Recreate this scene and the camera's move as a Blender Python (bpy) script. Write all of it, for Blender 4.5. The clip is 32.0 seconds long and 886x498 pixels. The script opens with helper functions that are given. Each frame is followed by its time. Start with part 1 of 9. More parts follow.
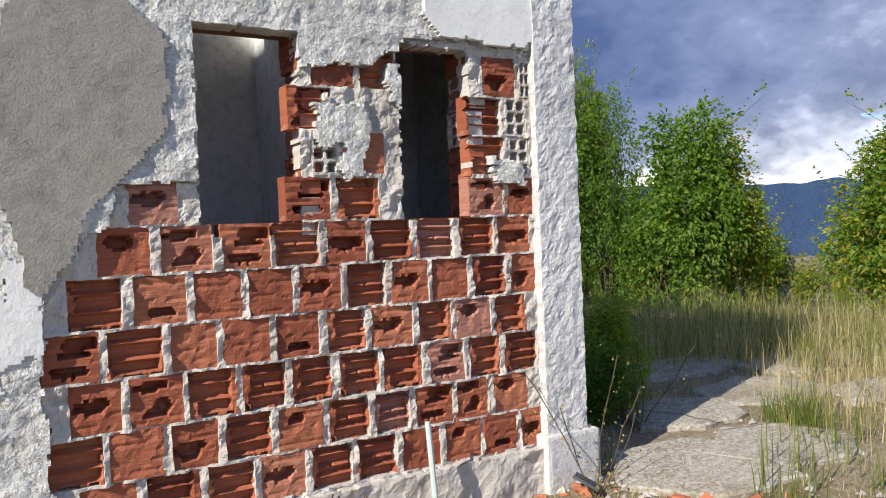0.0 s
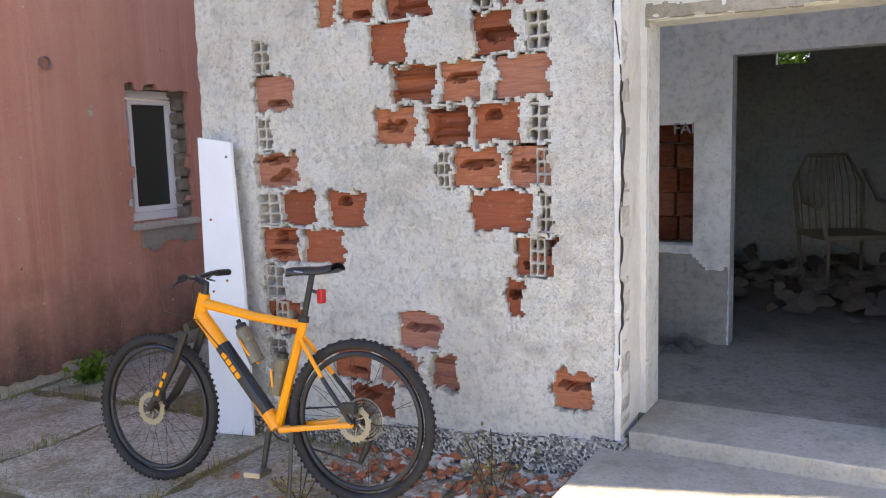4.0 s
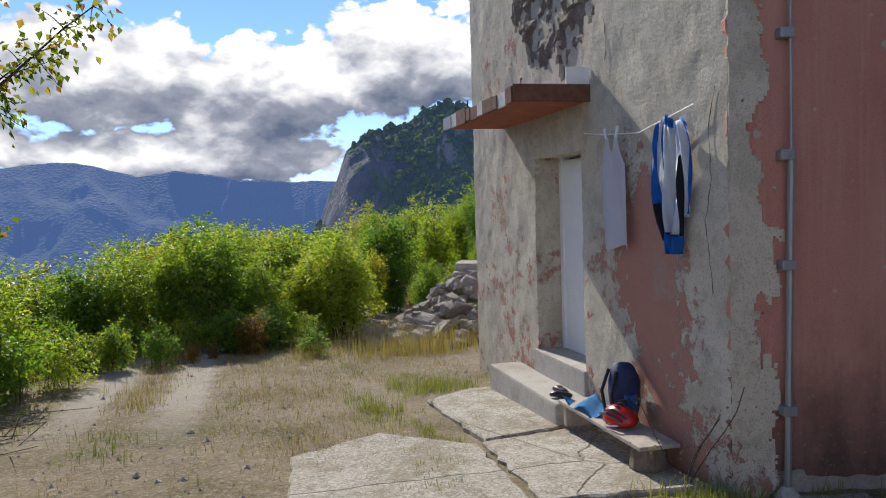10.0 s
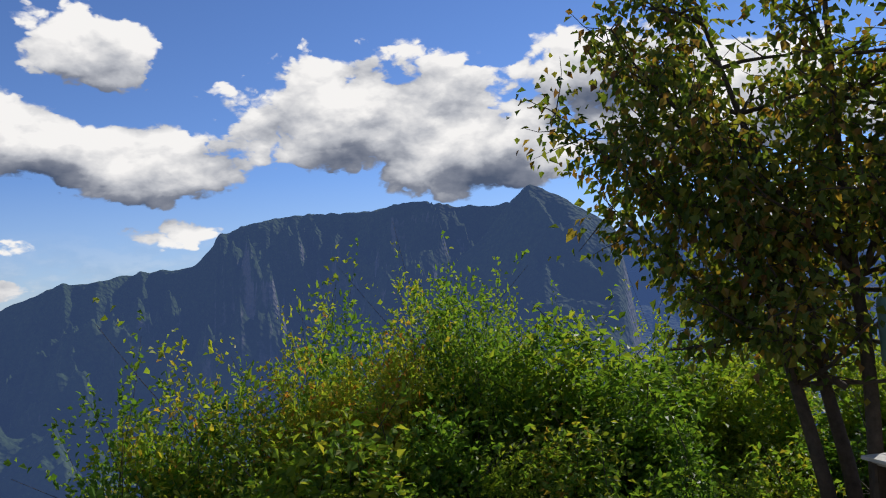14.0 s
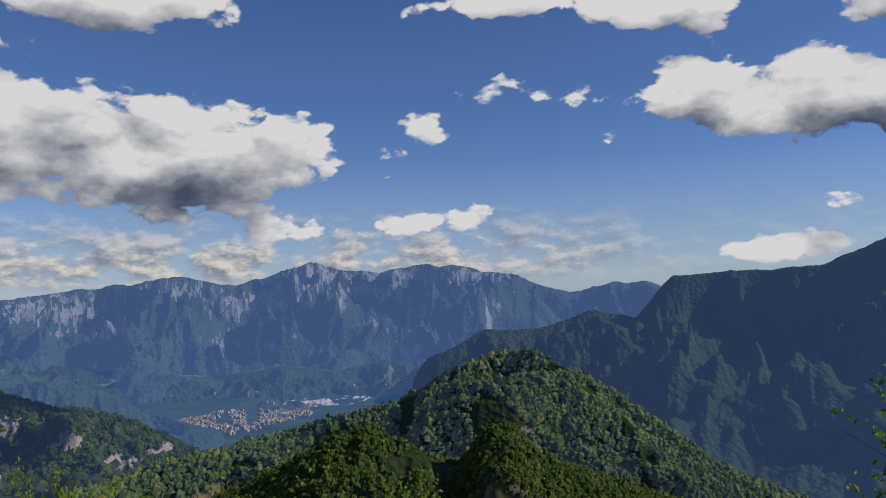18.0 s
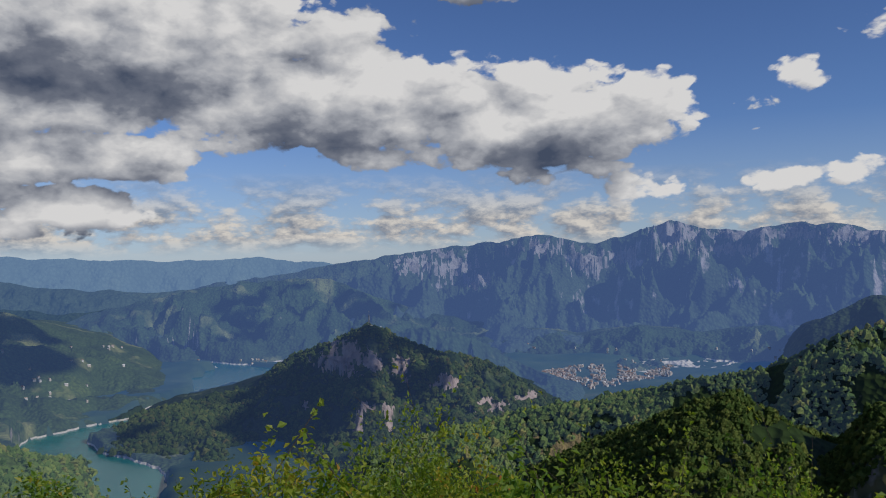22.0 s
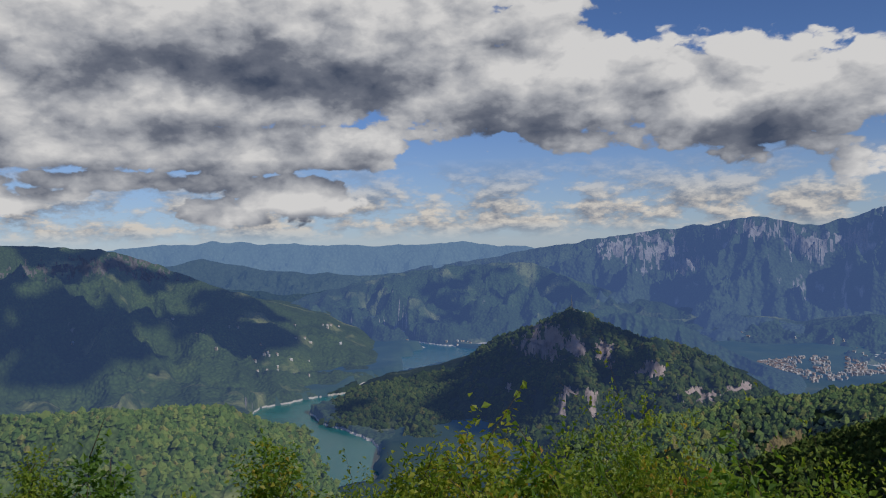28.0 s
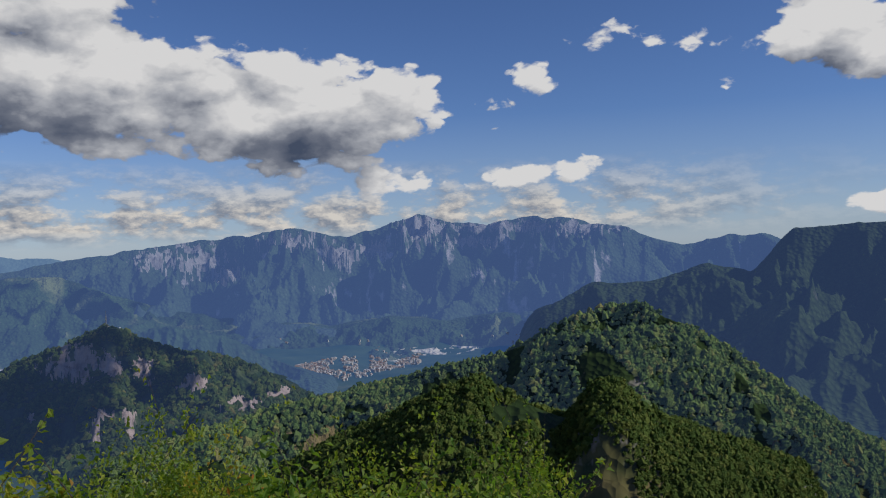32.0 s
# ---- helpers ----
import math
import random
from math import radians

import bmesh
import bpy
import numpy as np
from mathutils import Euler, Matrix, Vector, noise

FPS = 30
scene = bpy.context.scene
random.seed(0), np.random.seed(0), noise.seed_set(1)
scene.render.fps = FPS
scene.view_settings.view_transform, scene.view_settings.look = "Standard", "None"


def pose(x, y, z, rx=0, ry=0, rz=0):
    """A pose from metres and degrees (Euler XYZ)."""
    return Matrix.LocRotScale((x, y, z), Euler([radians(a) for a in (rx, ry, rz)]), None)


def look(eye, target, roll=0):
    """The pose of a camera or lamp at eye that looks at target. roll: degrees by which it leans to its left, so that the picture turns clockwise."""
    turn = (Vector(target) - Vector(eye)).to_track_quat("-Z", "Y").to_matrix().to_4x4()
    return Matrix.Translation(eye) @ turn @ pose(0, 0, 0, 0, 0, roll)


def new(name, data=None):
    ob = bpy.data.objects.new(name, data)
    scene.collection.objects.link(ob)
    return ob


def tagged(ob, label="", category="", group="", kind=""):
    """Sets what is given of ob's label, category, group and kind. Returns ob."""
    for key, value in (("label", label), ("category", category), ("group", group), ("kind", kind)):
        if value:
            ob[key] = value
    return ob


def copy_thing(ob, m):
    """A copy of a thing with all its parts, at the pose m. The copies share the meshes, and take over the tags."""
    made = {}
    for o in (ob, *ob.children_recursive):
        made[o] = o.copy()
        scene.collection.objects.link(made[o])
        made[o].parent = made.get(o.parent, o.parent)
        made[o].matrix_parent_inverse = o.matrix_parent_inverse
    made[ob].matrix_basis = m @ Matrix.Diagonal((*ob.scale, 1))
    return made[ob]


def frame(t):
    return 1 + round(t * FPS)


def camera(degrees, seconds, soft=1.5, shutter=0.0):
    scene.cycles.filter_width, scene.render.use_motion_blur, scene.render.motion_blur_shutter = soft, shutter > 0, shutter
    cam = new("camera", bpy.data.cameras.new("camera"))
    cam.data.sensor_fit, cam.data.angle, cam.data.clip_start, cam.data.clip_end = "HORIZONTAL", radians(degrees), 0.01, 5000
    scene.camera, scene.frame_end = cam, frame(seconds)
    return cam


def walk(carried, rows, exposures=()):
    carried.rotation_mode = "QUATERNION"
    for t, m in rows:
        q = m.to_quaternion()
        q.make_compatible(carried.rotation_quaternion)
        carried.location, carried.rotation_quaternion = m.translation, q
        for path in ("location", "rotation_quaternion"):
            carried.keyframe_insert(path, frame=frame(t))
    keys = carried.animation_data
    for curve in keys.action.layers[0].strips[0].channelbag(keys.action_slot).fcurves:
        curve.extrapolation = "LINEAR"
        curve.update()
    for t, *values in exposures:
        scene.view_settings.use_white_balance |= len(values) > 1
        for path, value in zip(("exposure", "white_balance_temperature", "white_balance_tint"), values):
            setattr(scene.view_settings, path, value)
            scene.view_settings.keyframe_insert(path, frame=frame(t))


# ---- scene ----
cam = camera(57.80, 32.0, soft=1.1)
PATH = [
    (0.0, pose(0.504, 0.137, 1.675, 89.00, 2.39, -31.15)),
    (0.5, pose(0.382, 0.136, 1.704, 87.96, 1.82, -22.59)),
    (1.0, pose(0.290, 0.133, 1.705, 87.67, 1.09, -13.30)),
    (1.5, pose(0.258, 0.132, 1.717, 87.45, 0.42, -4.04)),
    (2.0, pose(0.247, 0.127, 1.723, 87.15, 0.20, 4.81)),
    (2.5, pose(0.270, 0.112, 1.717, 86.61, 0.44, 13.49)),
    (3.0, pose(0.238, 0.084, 1.721, 85.39, 0.86, 20.44)),
    (3.5, pose(0.161, 0.035, 1.700, 83.78, 1.30, 25.55)),
    (5.5, pose(0.051, 0.039, 1.678, 81.38, 2.21, 40.41)),
    (6.0, pose(0.000, 0.002, 1.680, 81.88, 2.11, 45.45)),
    (6.5, pose(-0.063, -0.084, 1.687, 82.77, 1.82, 50.90)),
    (7.0, pose(-0.140, -0.209, 1.671, 83.91, 1.43, 56.69)),
    (7.5, pose(-0.203, -0.271, 1.678, 85.05, 1.35, 63.06)),
    (8.0, pose(-0.323, -0.252, 1.681, 86.41, 1.26, 68.85)),
    (8.5, pose(-0.535, -0.204, 1.691, 87.36, 1.13, 74.36)),
    (9.0, pose(-0.711, -0.221, 1.675, 87.21, 1.33, 78.88)),
    (9.5, pose(-0.897, -0.333, 1.674, 86.93, 1.60, 82.84)),
    (10.0, pose(-1.028, -0.445, 1.669, 87.13, 1.75, 87.42)),
    (10.5, pose(-1.183, -0.530, 1.660, 87.71, 1.78, 93.50)),
    (11.0, pose(-1.358, -0.627, 1.660, 88.27, 1.78, 98.91)),
    (11.5, pose(-1.474, -0.797, 1.649, 88.54, 2.19, 104.50)),
    (12.0, pose(-1.557, -1.015, 1.649, 89.20, 2.85, 112.55)),
    (12.5, pose(-1.618, -1.177, 1.660, 90.06, 3.35, 122.18)),
    (13.0, pose(-1.639, -1.301, 1.687, 91.16, 3.48, 131.21)),
    (13.5, pose(-1.760, -1.530, 1.680, 92.23, 3.56, 139.79)),
    (14.0, pose(-1.830, -1.660, 1.690, 93.45, 3.77, 148.88)),
    (14.5, pose(-1.865, -1.730, 1.690, 93.92, 3.51, 158.34)),
    (15.0, pose(-1.880, -1.760, 1.700, 93.40, 3.53, 166.85)),
    (15.5, pose(-1.880, -1.760, 1.700, 92.94, 3.62, 174.88)),
    (17.5, pose(-1.880, -1.760, 1.700, 93.15, 2.21, 199.31)),
    (18.0, pose(-1.880, -1.760, 1.700, 92.80, 1.80, 203.55)),
    (18.5, pose(-1.880, -1.760, 1.700, 92.44, 1.46, 207.49)),
    (19.0, pose(-1.880, -1.760, 1.700, 92.22, 1.26, 211.36)),
    (19.5, pose(-1.880, -1.760, 1.700, 92.03, 1.16, 215.25)),
    (20.0, pose(-1.880, -1.760, 1.700, 91.88, 1.23, 219.12)),
    (20.5, pose(-1.880, -1.760, 1.700, 91.63, 1.29, 222.49)),
    (21.0, pose(-1.880, -1.760, 1.700, 91.27, 1.26, 225.17)),
    (21.5, pose(-1.880, -1.760, 1.700, 90.85, 1.17, 227.28)),
    (22.0, pose(-1.880, -1.760, 1.700, 90.46, 1.08, 228.76)),
    (22.5, pose(-1.880, -1.760, 1.700, 90.11, 1.02, 230.00)),
    (23.0, pose(-1.880, -1.760, 1.700, 89.84, 1.13, 231.82)),
    (23.5, pose(-1.880, -1.760, 1.700, 89.70, 1.35, 234.63)),
    (24.0, pose(-1.880, -1.760, 1.700, 89.65, 1.61, 238.42)),
    (24.5, pose(-1.880, -1.760, 1.700, 89.60, 1.82, 242.98)),
    (25.0, pose(-1.880, -1.760, 1.700, 89.62, 2.10, 247.78)),
    (25.5, pose(-1.880, -1.760, 1.700, 89.73, 2.27, 251.62)),
    (27.5, pose(-1.880, -1.760, 1.700, 89.71, 1.54, 246.86)),
    (28.0, pose(-1.880, -1.760, 1.700, 89.62, 1.32, 243.12)),
    (28.5, pose(-1.880, -1.760, 1.700, 89.57, 1.20, 239.29)),
    (29.0, pose(-1.880, -1.760, 1.700, 89.59, 1.16, 235.45)),
    (29.5, pose(-1.880, -1.760, 1.700, 89.71, 1.09, 231.73)),
    (30.0, pose(-1.880, -1.760, 1.700, 89.79, 1.06, 228.29)),
    (30.5, pose(-1.880, -1.760, 1.700, 89.74, 1.13, 225.02)),
    (31.0, pose(-1.880, -1.760, 1.700, 89.72, 1.14, 221.42)),
    (31.5, pose(-1.880, -1.760, 1.700, 89.72, 1.38, 216.89)),
    (32.0, pose(-1.880, -1.760, 1.700, 89.59, 1.60, 211.19)),
]
walk(cam, PATH, exposures=[(0.0, 0.93, 6600, 10), (1.0, 1.38, 6800, 10), (2.0, 1.83, 7600, 10), (3.0, 2.18, 8200, 10), (5.5, 2.95, 8700, 10), (6.5, 2.93, 8500, 10), (7.5, 2.22, 7700, 10), (8.2, 1.8, 7100, 10), (9.0, 1.08, 6700, 10), (10.0, 0.7, 6500, 10), (11.0, 0.58, 6300, 10), (13.0, 0.42, 6300, 10), (14.0, 0.03, 6300, 10), (15.0, -0.22, 6200, 10), (17.5, -0.4, 6200, 10), (20.0, -0.42, 6200, 10), (25.0, -0.5, 6300, 10), (28.0, -0.52, 6250, 10), (32.0, -0.44, 6200, 10)])

# ---------- world: blue sky with cumulus clouds, and the sun ----------
SUN_AZ, SUN_EL = -161.2, 34.0
CAM0 = (-1.3, -0.7, 1.7)
# the lookout at the terrace edge, from which the valley's bearings are taken, turned by SWING
EYE = (-1.88, -1.76)
SWING = -2.94


def build_world():
    w = bpy.data.worlds.new("sky")
    scene.world = w
    w.use_nodes = True
    t, n = w.node_tree, w.node_tree.nodes
    bg = n["Background"]

    def m(op, a, b=0.0, c=None, clamp=False):
        k = n.new("ShaderNodeMath")
        k.operation, k.use_clamp = op, clamp
        for s, v in zip(k.inputs, (a, b, c)):
            if v is None:
                continue
            if isinstance(v, (int, float)):
                s.default_value = v
            else:
                t.links.new(v, s)
        return k.outputs[0]

    sky = n.new("ShaderNodeTexSky")
    sky.sky_type, sky.sun_disc = "NISHITA", False
    sky.sun_elevation, sky.sun_rotation = radians(SUN_EL), radians(90 - SUN_AZ)
    sky.altitude, sky.air_density, sky.dust_density, sky.ozone_density = 900, 0.9, 0.0, 3.0
    co = n.new("ShaderNodeTexCoord").outputs["Generated"]
    sep = n.new("ShaderNodeSeparateXYZ")
    t.links.new(co, sep.inputs[0])
    x, y, z = sep.outputs
    az = m("MULTIPLY", m("ARCTAN2", y, x), 57.2958)
    el = m("MULTIPLY", m("ARCSINE", z), 57.2958)

    # masses of cumulus: bearing, height, half widths in degrees and weight
    banks = [(a_ + SWING, e_, da_, de_, w_) for a_, e_, da_, de_, w_ in (
        (-31.0, 10.0, 16.0, 5.6, 1.3), (-46.0, 9.2, 12.5, 4.6, 1.2), (-41.0, 19.2, 9.5, 2.6, 0.9), (-60.0, 4.7, 10.0, 1.7, 0.62), (-62.6, 11.6, 1.8, 1.7, 0.45), (-71.5, 13.0, 6.5, 1.1, 0.42),
        (-10.0, 14.5, 25.0, 6.6, 1.45), (10.0, 9.0, 13.0, 6.0, 1.35), (-5.0, 6.9, 20.0, 2.7, 1.3), (-13.6, 3.5, 5.0, 1.8, 1.1), (6.0, 3.2, 9.0, 1.5, 0.95), (-2.0, 4.6, 10.0, 1.2, 0.8),
        (-81.5, 12.8, 5.0, 3.0, 1.05), (-89.0, 11.3, 11.0, 3.4, 1.15), (-99.0, 10.0, 8.0, 3.2, 1.1), (-80.0, 18.6, 9.0, 2.5, 0.9), (-95.5, 17.0, 5.5, 3.8, 0.95), (-69.0, 19.6, 8.0, 1.9, 0.8),
        (-112.0, 12.4, 10.5, 5.6, 1.3), (-120.0, 10.2, 8.5, 4.6, 1.2), (-89.5, 4.6, 3.0, 1.1, 0.45), (-86.0, 1.9, 7.0, 1.2, 0.5), (-102.0, 5.2, 3.2, 1.2, 0.45), (-6.0, 9.8, 17.0, 3.4, 1.35), (-32.0, 7.2, 9.0, 2.2, 0.9), (-9.0, 2.2, 6.0, 1.4, 0.55), (-131.0, 15.5, 6.0, 3.4, 0.85))]
    banks += [(-141.0, 11.0, 10.0, 5.5, 1.15), (-159.0, 9.6, 12.0, 5.6, 1.25), (-172.0, 8.2, 11.0, 5.4, 1.25), (177.0, 10.2, 12.0, 5.0, 1.2), (-166.0, 4.0, 18.0, 2.4, 1.0), (-148.0, 4.8, 12.0, 2.2, 0.9)]

    def cover_of(e):
        """How full of cloud the sky is at a height; the bases of the banks are flat."""
        best = None
        for a0, e0, da, de, wt in banks:
            u = m("DIVIDE", m("WRAP", m("SUBTRACT", az, a0), 180.0, -180.0), da)
            v = m("DIVIDE", m("SUBTRACT", e, e0), de)
            v = m("MAXIMUM", v, m("MULTIPLY", v, -1.3))
            r = m("SQRT", m("ADD", m("MULTIPLY", u, u), m("MULTIPLY", v, v)))
            b = m("MULTIPLY", m("SUBTRACT", 1.12, r), wt)
            best = b if best is None else m("MAXIMUM", best, b)
        return m("MAXIMUM", m("MAXIMUM", m("MINIMUM", best, 1.4), overcast), -0.5)

    # wide dark overcast in the north-east, behind the ruin
    overcast = m("SUBTRACT", 1.5, m("DIVIDE", m("ABSOLUTE", m("SUBTRACT", az, 66.0)), 42.0))
    overcast = m("MINIMUM", overcast, m("DIVIDE", m("SUBTRACT", el, 1.2), 3.5))
    sa, se = radians(SUN_AZ), radians(SUN_EL)
    to_sun = Vector((math.cos(se) * math.cos(sa), math.cos(se) * math.sin(sa), math.sin(se)))

    def shifted(k, squash):
        """The direction, moved k towards the sun, with heights stretched."""
        comb = n.new("ShaderNodeCombineXYZ")
        for s_, v, d in zip(comb.inputs, (x, y, z), to_sun):
            t.links.new(m("MULTIPLY", m("ADD", v, k * d), squash if v is z else 1.0), s_)
        return comb.outputs[0]

    def noise_at(vec, scale, detail, rough):
        k = n.new("ShaderNodeTexNoise")
        t.links.new(vec, k.inputs["Vector"])
        k.inputs["Scale"].default_value, k.inputs["Detail"].default_value, k.inputs["Roughness"].default_value = scale, detail, rough
        return k

    def puffs(k, fine=True):
        """Billows at several sizes: round lumps on a warped grid, with frayed edges."""
        vec = shifted(k, 1.7)
        mixv = n.new("ShaderNodeMix")
        mixv.data_type = "VECTOR"
        mixv.inputs[0].default_value = 0.045
        t.links.new(vec, mixv.inputs[4])
        t.links.new(noise_at(vec, 18.0, 4.0, 0.6).outputs["Color"], mixv.inputs[5])
        s = m("MULTIPLY", m("SUBTRACT", noise_at(vec, 4.2, 2.0, 0.55).outputs["Fac"], 0.5), 1.25)
        if fine:
            s = m("ADD", s, m("MULTIPLY", m("SUBTRACT", noise_at(mixv.outputs[1], 21.0, 9.0, 0.56).outputs["Fac"], 0.5), 0.85))
        for sc, amp in ((8.5, 0.75), (19.0, 0.52), (44.0, 0.32), (98.0, 0.13))[:4 if fine else 2]:
            k_ = n.new("ShaderNodeTexVoronoi")
            k_.feature = "SMOOTH_F1"
            t.links.new(mixv.outputs[1], k_.inputs["Vector"])
            k_.inputs["Scale"].default_value, k_.inputs["Smoothness"].default_value = sc, 0.35
            s = m("ADD", s, m("MULTIPLY", m("SUBTRACT", 0.42, k_.outputs["Distance"]), amp))
        return s

    c0 = cover_of(el)
    p0, p1 = puffs(0.0), puffs(0.022)
    f0, f1 = puffs(0.0, False), puffs(0.045, False)
    d0 = m("ADD", m("MULTIPLY", c0, 1.08), p0)
    cover = m("MULTIPLY", m("SUBTRACT", d0, 0.12), 6.0, clamp=True)
    cover = m("MULTIPLY", m("MULTIPLY", cover, cover), m("SUBTRACT", 3.0, m("MULTIPLY", cover, 2.0)))
    above = m("MULTIPLY", m("SUBTRACT", cover_of(m("ADD", el, 2.2)), c0), 0.62)
    gloom = m("MINIMUM", m("MAXIMUM", overcast, 0.0), 1.0)
    gloom = m("MULTIPLY", gloom, m("DIVIDE", m("SUBTRACT", el, 1.0), 8.0, clamp=True))
    calm = m("SUBTRACT", 1.0, m("MULTIPLY", gloom, 0.66))
    lit = m("ADD", 0.74, m("MULTIPLY", m("ADD", m("MULTIPLY", m("SUBTRACT", f0, f1), 0.42), m("MULTIPLY", m("SUBTRACT", p0, p1), 0.46)), calm))
    lit = m("SUBTRACT", lit, above)
    # thick parts are grey, thin rims bright
    lit = m("SUBTRACT", lit, m("MULTIPLY", m("SUBTRACT", m("ADD", m("MULTIPLY", c0, 0.95), f0), 0.42), 0.36, clamp=True))
    # clouds before the sun are seen from their shaded side; the overcast is dark all through
    facing = m("ADD", m("ADD", m("MULTIPLY", x, to_sun.x), m("MULTIPLY", y, to_sun.y)), m("MULTIPLY", z, to_sun.z))
    lit = m("SUBTRACT", lit, m("MULTIPLY", m("SUBTRACT", facing, 0.35, clamp=True), 0.36))
    light = m("SUBTRACT", lit, m("MULTIPLY", gloom, 0.48), clamp=True)
    ramp = n.new("ShaderNodeValToRGB")
    t.links.new(light, ramp.inputs[0])
    e = ramp.color_ramp.elements
    e[0].position, e[0].color = 0.04, (0.070, 0.090, 0.140, 1)
    e[1].position, e[1].color = 0.96, (0.83, 0.80, 0.765, 1)
    k = ramp.color_ramp.elements.new(0.38)
    k.color = (0.195, 0.21, 0.255, 1)
    k = ramp.color_ramp.elements.new(0.62)
    k.color = (0.44, 0.445, 0.47, 1)
    # the overcast is lit by blue sky alone
    shade = n.new("ShaderNodeMix")
    shade.data_type, shade.blend_type = "RGBA", "MULTIPLY"
    t.links.new(gloom, shade.inputs[0])
    t.links.new(ramp.outputs[0], shade.inputs[6])
    shade.inputs[7].default_value = (0.72, 0.88, 1.25, 1)
    # flat layers of small clouds low over the horizon, drawn together by distance
    flat = n.new("ShaderNodeCombineXYZ")
    for s_, v in zip(flat.inputs, (x, y, m("MULTIPLY", z, 2.3))):
        t.links.new(v, s_)
    low = noise_at(flat.outputs[0], 15.0, 9.0, 0.62).outputs["Fac"]
    under = n.new("ShaderNodeVectorMath")
    under.operation = "ADD"
    t.links.new(flat.outputs[0], under.inputs[0])
    under.inputs[1].default_value = (0.008 * to_sun.x, 0.008 * to_sun.y, 0.016)
    low_lit = m("ADD", 0.5, m("MULTIPLY", m("SUBTRACT", low, noise_at(under.outputs[0], 15.0, 9.0, 0.62).outputs["Fac"]), 3.2))
    band = m("MULTIPLY", m("MULTIPLY", m("SUBTRACT", el, 0.2), 0.8, clamp=True), m("SUBTRACT", 1.0, m("DIVIDE", m("SUBTRACT", el, 2.6), 3.4, clamp=True)))
    east_ = m("MULTIPLY", m("SUBTRACT", m("ADD", az, 84.0), 0.0), 0.06, clamp=True)
    low_cover = m("MULTIPLY", m("MULTIPLY", m("SUBTRACT", low, 0.41), 8.0, clamp=True), m("MULTIPLY", band, m("ADD", 0.15, m("MULTIPLY", east_, 0.85))))
    low_ramp = n.new("ShaderNodeValToRGB")
    t.links.new(low_lit, low_ramp.inputs[0])
    e = low_ramp.color_ramp.elements
    e[0].position, e[0].color = 0.25, (0.27, 0.30, 0.36, 1)
    e[1].position, e[1].color = 0.80, (0.78, 0.72, 0.64, 1)
    scale = n.new("ShaderNodeMix")
    scale.data_type, scale.blend_type = "RGBA", "MULTIPLY"
    scale.inputs[0].default_value = 1.0
    t.links.new(sky.outputs[0], scale.inputs[6])
    scale.inputs[7].default_value = (SKY * 0.74, SKY * 0.84, SKY * 1.10, 1)
    # milky air low over the horizon
    milk = n.new("ShaderNodeMix")
    milk.data_type = "RGBA"
    t.links.new(m("MULTIPLY", m("SUBTRACT", 1.0, m("DIVIDE", m("ABSOLUTE", el), 9.0), clamp=True), 0.5), milk.inputs[0])
    t.links.new(scale.outputs[2], milk.inputs[6])
    milk.inputs[7].default_value = (0.40, 0.47, 0.56, 1)
    lows = n.new("ShaderNodeMix")
    lows.data_type = "RGBA"
    t.links.new(low_cover, lows.inputs[0])
    t.links.new(milk.outputs[2], lows.inputs[6])
    t.links.new(low_ramp.outputs[0], lows.inputs[7])
    mix = n.new("ShaderNodeMix")
    mix.data_type = "RGBA"
    t.links.new(cover, mix.inputs[0])
    t.links.new(lows.outputs[2], mix.inputs[6])
    t.links.new(shade.outputs[2], mix.inputs[7])
    t.links.new(mix.outputs[2], bg.inputs["Color"])
    bg.inputs["Strength"].default_value = 1.1


SKY = 0.09
build_world()
lamp = bpy.data.lights.new("sun", "SUN")
lamp.energy, lamp.angle, lamp.color = 3.6, radians(0.55), (1.0, 0.95, 0.86)
sun = new("sun", lamp)
sun.matrix_world = look((0, 0, 0), (-math.cos(radians(SUN_AZ)), -math.sin(radians(SUN_AZ)), -math.tan(radians(SUN_EL))))


# ---------- small helpers ----------
def rnd(a, b):
    return random.uniform(a, b)


def smooth(a, b, x):
    t = np.clip((np.asarray(x, dtype=float) - a) / (b - a), 0, 1)
    return t * t * (3 - 2 * t)


def obj(name, bm, material, parent=None, label="", smooth_faces=False):
    me = bpy.data.meshes.new(name)
    bm.to_mesh(me)
    bm.free()
    if smooth_faces:
        for p in me.polygons:
            p.use_smooth = True
    me.materials.append(material)
    ob = new(name, me)
    if parent is not None:
        ob.parent = parent
    if label:
        ob["label"] = label
    return ob


def part(name, bm, material, parent, label="", smooth_faces=False):
    return obj(name, bm, material, parent, label, smooth_faces)


def grid_mesh(name, verts, nu, nv, material, wrap=False, smooth_faces=True):
    """A sheet of nu x nv vertices given row by row."""
    i = np.arange(nu - 1)[:, None] * nv + np.arange(nv - 1)[None, :]
    f = np.stack([i, i + nv, i + nv + 1, i + 1], -1).reshape(-1, 4)
    me = bpy.data.meshes.new(name)
    me.from_pydata(np.asarray(verts).reshape(-1, 3).tolist(), [], f.tolist())
    if smooth_faces:
        me.polygons.foreach_set("use_smooth", np.ones(len(me.polygons), dtype=bool))
    me.materials.append(material)
    return new(name, me)


